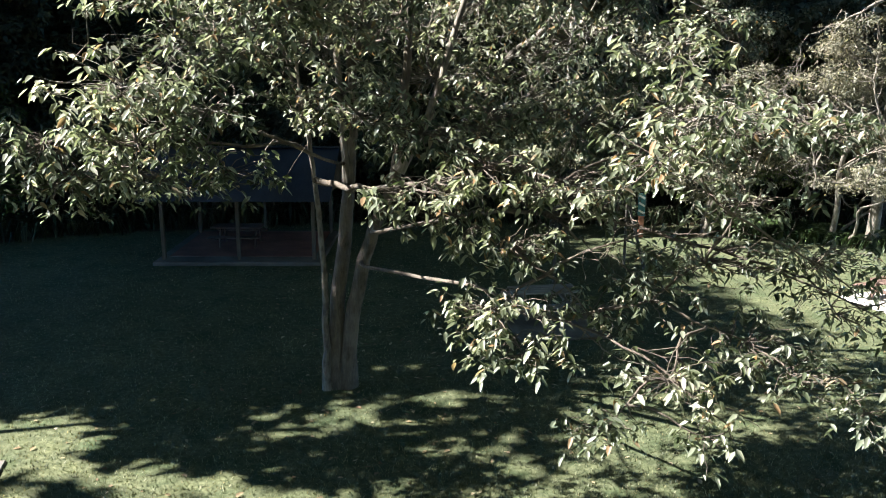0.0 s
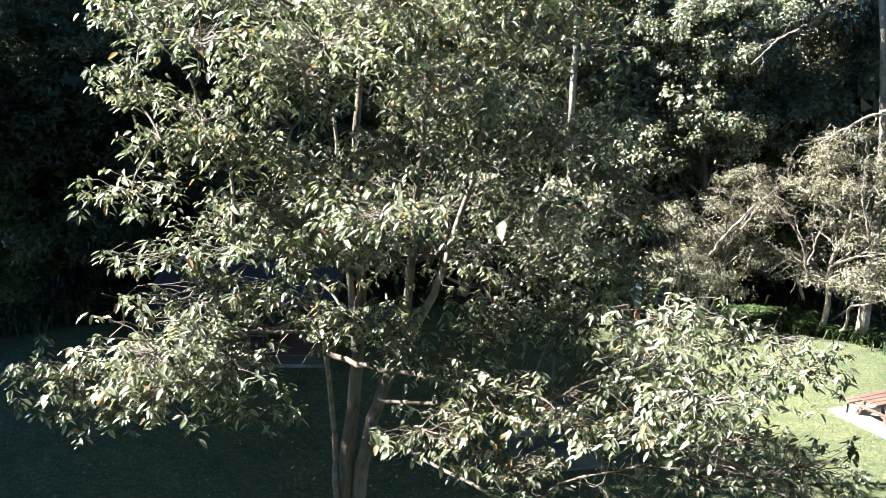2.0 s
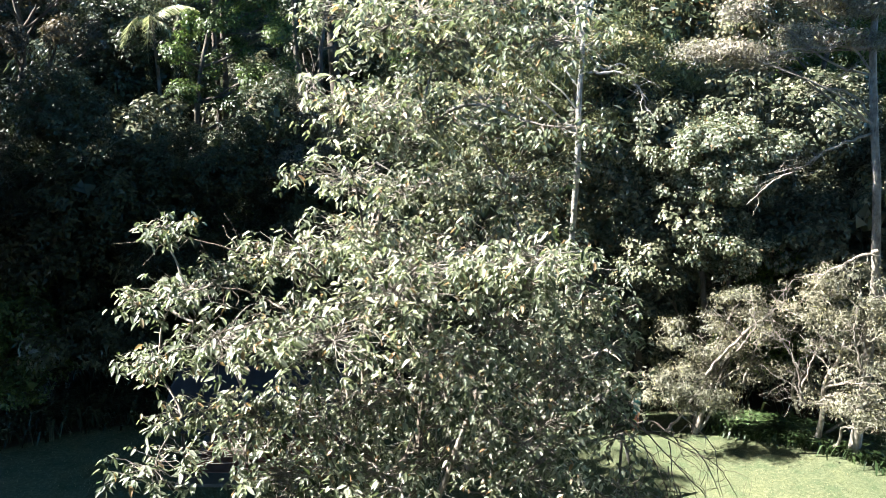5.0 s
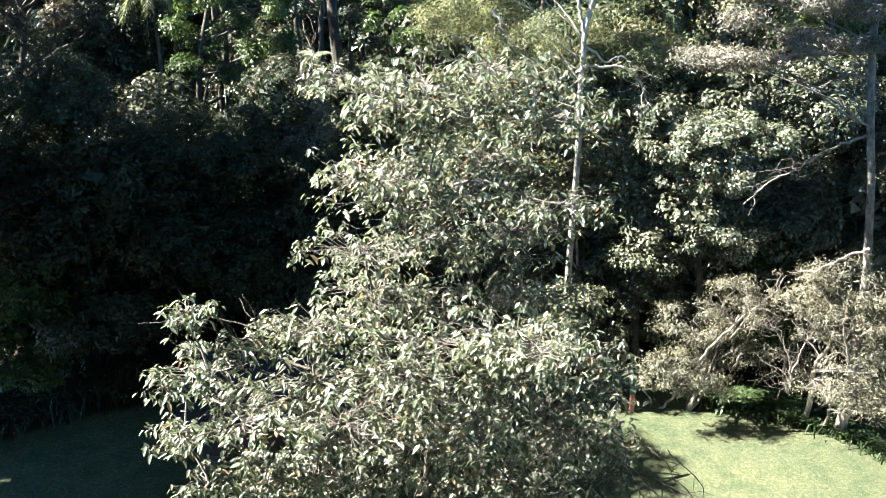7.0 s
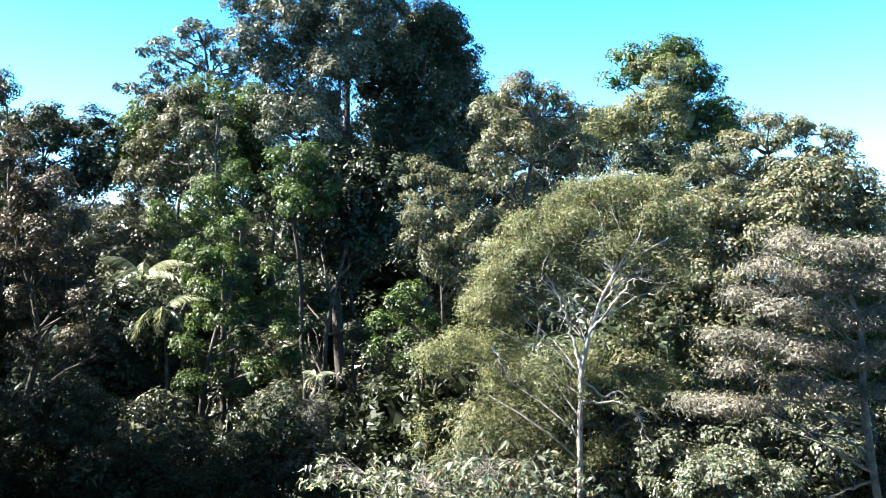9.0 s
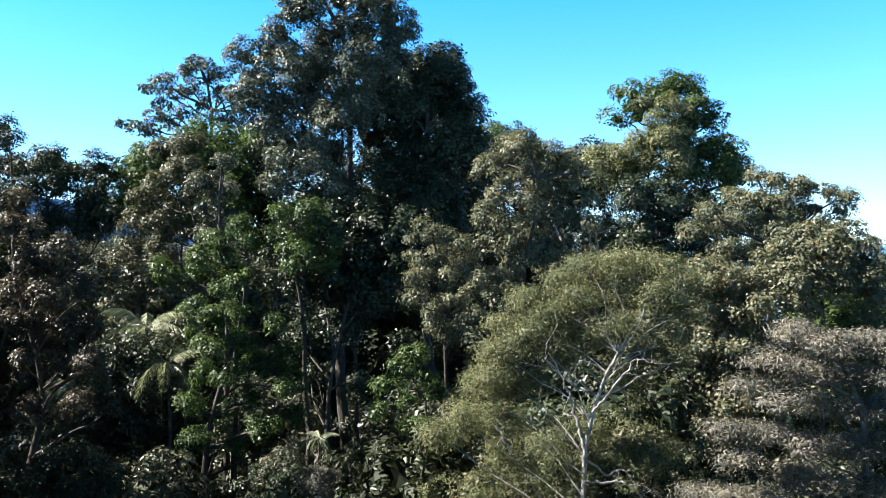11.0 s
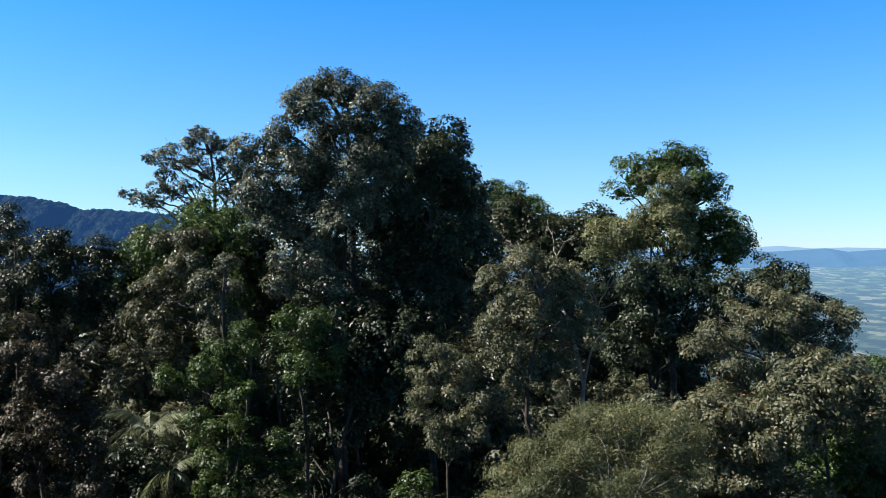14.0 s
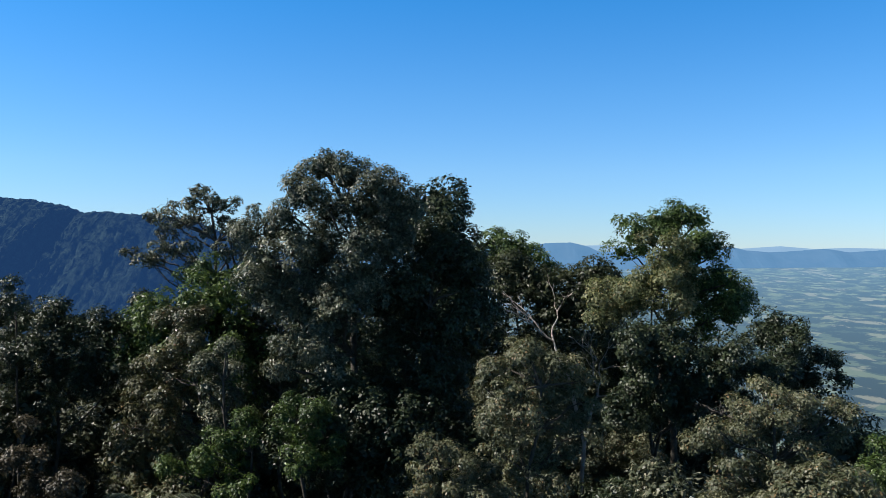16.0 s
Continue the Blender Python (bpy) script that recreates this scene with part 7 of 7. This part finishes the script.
def shelter():
    x0, x1, y0, y1 = -10.7, -4.5, 30.4, 36.1
    root = thing("picnic_shelter", ((x0 + x1) / 2, (y0 + y1) / 2, 0), "open picnic shelter with a blue-grey steel gable roof", "shelter")
    cuboid("floor_slab", ((x0 + x1) / 2, (y0 + y1) / 2, 0.04), (x1 - x0, y1 - y0, 0.2), SHADED_CONCRETE, root, None, 0.02, "grey concrete edge slab")
    cuboid("floor_paving", ((x0 + x1) / 2, (y0 + y1) / 2 + 0.3, 0.15), (x1 - x0 - 0.7, y1 - y0 - 1.2, 0.03), BRICK_FLOOR, root)
    for x in (x0 + 0.3, (x0 + x1) / 2, x1 - 0.3):
        for y in (y0 + 0.45, y1 - 0.4):
            cuboid("post", (x, y, 1.25), (0.13, 0.13, 2.3), POST_WOOD, root)
    for y in (y0 + 0.45, y1 - 0.4):
        cuboid("beam", ((x0 + x1) / 2, y, 2.44), (x1 - x0 + 0.5, 0.1, 0.2), POST_WOOD, root)
    ridge_y, eave, top = (y0 + y1) / 2, 2.5, 4.0
    for side in (-1, 1):
        run = (y1 - y0) / 2 + 0.45
        n = 96
        xs = np.linspace(x0 - 0.45, x1 + 0.45, n)
        wave = 0.018 * np.cos(xs / 0.152 * 2 * np.pi)
        rows = []
        for q in (0, 1):
            for lift in (0.0, -0.012):
                rows.append(np.stack([xs, np.full(n, ridge_y + side * run * q), top + (eave - top - 0.06) * q + wave + lift + 0.05], 1))
        v = np.concatenate(rows)
        i = np.arange(n - 1)[:, None]
        quads = np.concatenate([i + np.array([0, 1, 2 * n + 1, 2 * n]), i + np.array([n, 3 * n, 3 * n + 1, n + 1]), i + np.array([2 * n, 2 * n + 1, 3 * n + 1, 3 * n])])
        under(piece("roof_sheet", mesh_from("roof_sheet", v, [quads], ROOF_STEEL, True)), root)
        for k in range(5):
            x = x0 + (x1 - x0) * k / 4
            slope = math.atan2(top - eave, run)
            cuboid("rafter", (x, ridge_y + side * run / 2, (top + eave) / 2 - 0.09), (0.07, run / math.cos(slope), 0.12), POST_WOOD, root, Matrix.Rotation(-side * slope, 4, "X"))
    cuboid("ridge_cap", ((x0 + x1) / 2, ridge_y, top + 0.075), (x1 - x0 + 0.9, 0.3, 0.03), ROOF_STEEL, root)
    for x in (x0 - 0.2, x1 + 0.2):
        bm = bmesh.new()
        pts = [(ridge_y - 2.9, eave), (ridge_y + 2.9, eave), (ridge_y, top - 0.03)]
        rim = [[bm.verts.new((x + dx, y, z)) for y, z in pts] for dx in (0, 0.05)]
        bm.faces.new(rim[0][::-1])
        bm.faces.new(rim[1])
        for i in range(3):
            bm.faces.new((rim[0][i], rim[0][(i + 1) % 3], rim[1][(i + 1) % 3], rim[1][i]))
        under(part("gable_board", bm, POST_WOOD, None), root)
    return root


def picnic_table(place, turn, label, slab, wood=None):
    root = thing("picnic_table", (0, 0, 0), label, "table", "picnic tables")
    length = 2.0
    for i in range(4):
        cuboid("top_plank", (0, -0.33 + 0.22 * i, 0.745), (length, 0.2, 0.055), wood or TIMBER, root)
    for side in (-1, 1):
        for i in range(2):
            cuboid("seat_plank", (0, side * (0.68 + 0.18 * i), 0.445), (length, 0.165, 0.055), wood or TIMBER, root)
    for x in (-0.7, 0.7):
        cuboid("crossbeam", (x, 0, 0.395), (0.09, 1.66, 0.1), wood or TIMBER, root)
        cuboid("top_bearer", (x, 0, 0.69), (0.09, 0.8, 0.08), wood or TIMBER, root)
        for side in (-1, 1):
            cuboid("leg", (x + 0.08, side * 0.42, 0.35), (0.07, 0.12, 0.82), wood or TIMBER, root, Matrix.Rotation(side * 0.42, 4, "X"))
    root.matrix_world = Matrix.Translation(place) @ Matrix.Rotation(radians(turn), 4, "Z")
    if slab:
        pad = thing("concrete_slab", (place[0], place[1], 0), "pale concrete slab set in the lawn under a picnic table", "slab", "table slabs")
        # the smaller slab gets the concrete with its shade painted in
        cuboid("pad", (place[0] + slab[2], place[1] + slab[3], -0.02), (slab[0], slab[1], 0.2), CONCRETE if slab[0] > 3 else SHADED_CONCRETE, pad, Matrix.Rotation(radians(turn), 4, "Z"), 0.02)
    return root


shelter()
picnic_table((14.3, 25.6, 0.08), 22, "weathered red-brown picnic table on a sunlit concrete slab", (4.2, 3.3, 1.0, 0.0))
picnic_table((3.0, 24.4, 0.08), 8, "weathered grey picnic table in the shade of the tree", (2.6, 2.9, 0.2, -0.8), GREY_TIMBER)
picnic_table((-8.2, 33.3, 0.17), 0, "dark picnic table under the shelter roof", None)
near_pad = thing("concrete_pad", (-9.4, 13.5, 0), "grey concrete pad at the edge of the lawn", "slab")
cuboid("pad", (-9.7, 13.4, -0.03), (3.4, 2.6, 0.16), SHADED_CONCRETE, near_pad, Matrix.Rotation(0.25, 4, "Z"), 0.02)


def striped_post(x, y):
    root = thing("marker_post", (x, y, 0), "tall marker post with teal, white and red bands", "post")
    cuboid("post_base", (x, y, 0.45), (0.22, 0.22, 0.95), RED_PAINT, root)
    cuboid("upper_board", (x, y, 1.4), (0.3, 0.08, 0.96), TEAL_PAINT, root)
    for z in (1.1, 1.42, 1.74):
        cuboid("white_band", (x, y - 0.045, z), (0.3, 0.012, 0.09), WHITE_PAINT, root, Matrix.Rotation(0.5, 4, "Y"), 0.0)
    return root


striped_post(8.4, 35.5)


def timber_frame():
    """Two splayed pairs of legs under one long beam."""
    ends = (np.array([6.6, 30.0, 2.55]), np.array([3.9, 28.7, 2.55]))
    root = thing("timber_frame", (5.3, 29.4, 0), "weathered grey timber frame standing on the lawn", "frame")

    def pole(name, a, b, r):
        tube = Tubes()
        tube.add(np.linspace(a, b, 4), r * np.linspace(1, 0.94, 4), 10)
        under(piece(name, tube.mesh(name, POST_GREY)), root)

    along = unit(ends[0] - ends[1])
    across = np.array([-along[1], along[0], 0])
    pole("beam", ends[0] + along * 0.25, ends[1] - along * 0.25, 0.065)
    for top in ends:
        feet = [top + across * side * 0.62 + along * 0.45 * (1 if top is ends[0] else -1) for side in (-1, 1)]
        for foot in feet:
            foot[2] = -0.05
            pole("leg", top + np.array([0, 0, 0.06]), foot, 0.055)
        pole("brace", feet[0] * 0.6 + top * 0.4, feet[1] * 0.6 + top * 0.4, 0.035)
    return root


POST_GREY = plain_material("silvered_timber", (0.05, 0.045, 0.04), (0.1, 0.092, 0.08), 5.0, 0.85)
timber_frame()


# ---- low growth ----
def undergrowth(name, label, line, width, count, height, mat, seed, spill=0.6):
    """A band of strappy leaves along a line."""
    rng = np.random.default_rng(seed)
    pts = np.asarray(line, float)
    s = rng.uniform(0, len(pts) - 1, count)
    c = np.stack([np.interp(s, np.arange(len(pts)), pts[:, i]) for i in range(2)], 1) + rng.normal(0, width, (count, 2))
    c = c[[inside_depth(x, y) < spill for x, y in c]]
    count = len(c)
    h = height * rng.uniform(0.4, 1.3, count)
    a = rng.uniform(0, 2 * np.pi, count)
    d = np.stack([np.cos(a), np.sin(a), np.zeros(count)], 1)
    side = np.stack([-np.sin(a), np.cos(a), np.zeros(count)], 1) * (0.035 + 0.03 * rng.uniform(0, 1, count))[:, None]
    p = np.column_stack([c, np.zeros(count)])
    up = np.array([0, 0, 1.0])
    m1 = p + d * (h * 0.3)[:, None] + up * (h * 0.75)[:, None]
    m2 = p + d * (h * 0.75)[:, None] + up * (h * 0.8)[:, None]
    v = np.stack([p - side * 0.5, p + side * 0.5, m1 + side, m2 + side * 0.1, m1 - side], 1)
    i = np.arange(count)[:, None] * 5
    me = mesh_from(name, v.reshape(-1, 3), [i + np.array([0, 1, 2, 4]), i + np.array([4, 2, 3])], mat)
    return tagged(new(name, me), label, "plants", kind="stuff")


undergrowth("undergrowth", "dense green strappy undergrowth along the lawn edge", [(12.6, 36.6), (14.2, 35.9), (15.8, 35.2), (17.2, 34.5), (18.3, 33.4), (19.3, 31.6), (20.5, 29.0)], 0.5, 15000, 0.55, FERN_LEAF, 3, 5.0)
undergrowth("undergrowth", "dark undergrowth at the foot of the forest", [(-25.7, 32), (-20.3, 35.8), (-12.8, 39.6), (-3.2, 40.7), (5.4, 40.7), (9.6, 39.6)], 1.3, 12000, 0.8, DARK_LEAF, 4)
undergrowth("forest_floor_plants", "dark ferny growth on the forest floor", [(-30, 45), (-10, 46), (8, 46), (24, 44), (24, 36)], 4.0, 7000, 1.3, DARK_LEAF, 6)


def grass():
    """Blades of the mown lawn where the camera looks on it closest."""
    rng = np.random.default_rng(9)
    n = 90000
    y = 12 + 26 * rng.uniform(0, 1, n) ** 1.5
    x = rng.uniform(-0.62, 0.62, n) * y
    keep = np.array([inside_depth(a, b) > 0.2 for a, b in zip(x, y)])
    x, y = x[keep], y[keep]
    n = len(x)
    h = rng.uniform(0.03, 0.075, n)
    a = rng.uniform(0, 2 * np.pi, n)
    p = np.stack([x, y, np.full(n, -0.005)], 1)
    s = np.stack([np.cos(a), np.sin(a), np.zeros(n)], 1) * rng.uniform(0.008, 0.018, n)[:, None]
    tip = p + np.stack([rng.normal(0, 0.03, n), rng.normal(0, 0.03, n), h], 1)
    v = np.stack([p - s, p + s, tip], 1)
    me = mesh_from("grass", v.reshape(-1, 3), [np.arange(3 * n).reshape(-1, 3)], LAWN_BLADE)
    return tagged(new("grass", me), "short green lawn grass", "grass", kind="stuff")


LAWN_BLADE = leaf_material("lawn_blade", (0.04, 0.052, 0.024), (0.095, 0.108, 0.065), (0.2, 0.209, 0.145), (0.23, 0.2, 0.12), 0.5, 0.3, 0.9)
grass()


def fallen_leaves():
    """Dry leaves lying on the lawn under the tree."""
    rng = np.random.default_rng(21)
    n = 700
    spots = np.stack([rng.normal(0.5, 6.5, n), rng.normal(20, 5.5, n), np.full(n, 0.02)], 1)
    spots = spots[[inside_depth(a, b) > 0.5 for a, b in spots[:, :2]]]
    me = leaf_mesh("fallen_leaves", rng, spots, np.tile([0.0, 0.0, 1.0], (len(spots), 1)), 0.13, DRY_LEAF, True, 0.0, 1.5, 0.5)
    return tagged(new("fallen_leaves", me), "dry brown leaves fallen on the lawn", "leaves", kind="stuff")


DRY_LEAF = leaf_material("dry_leaf", (0.12, 0.08, 0.05), (0.22, 0.16, 0.1), (0.36, 0.3, 0.22), None, 0.7, 0.1)
fallen_leaves()
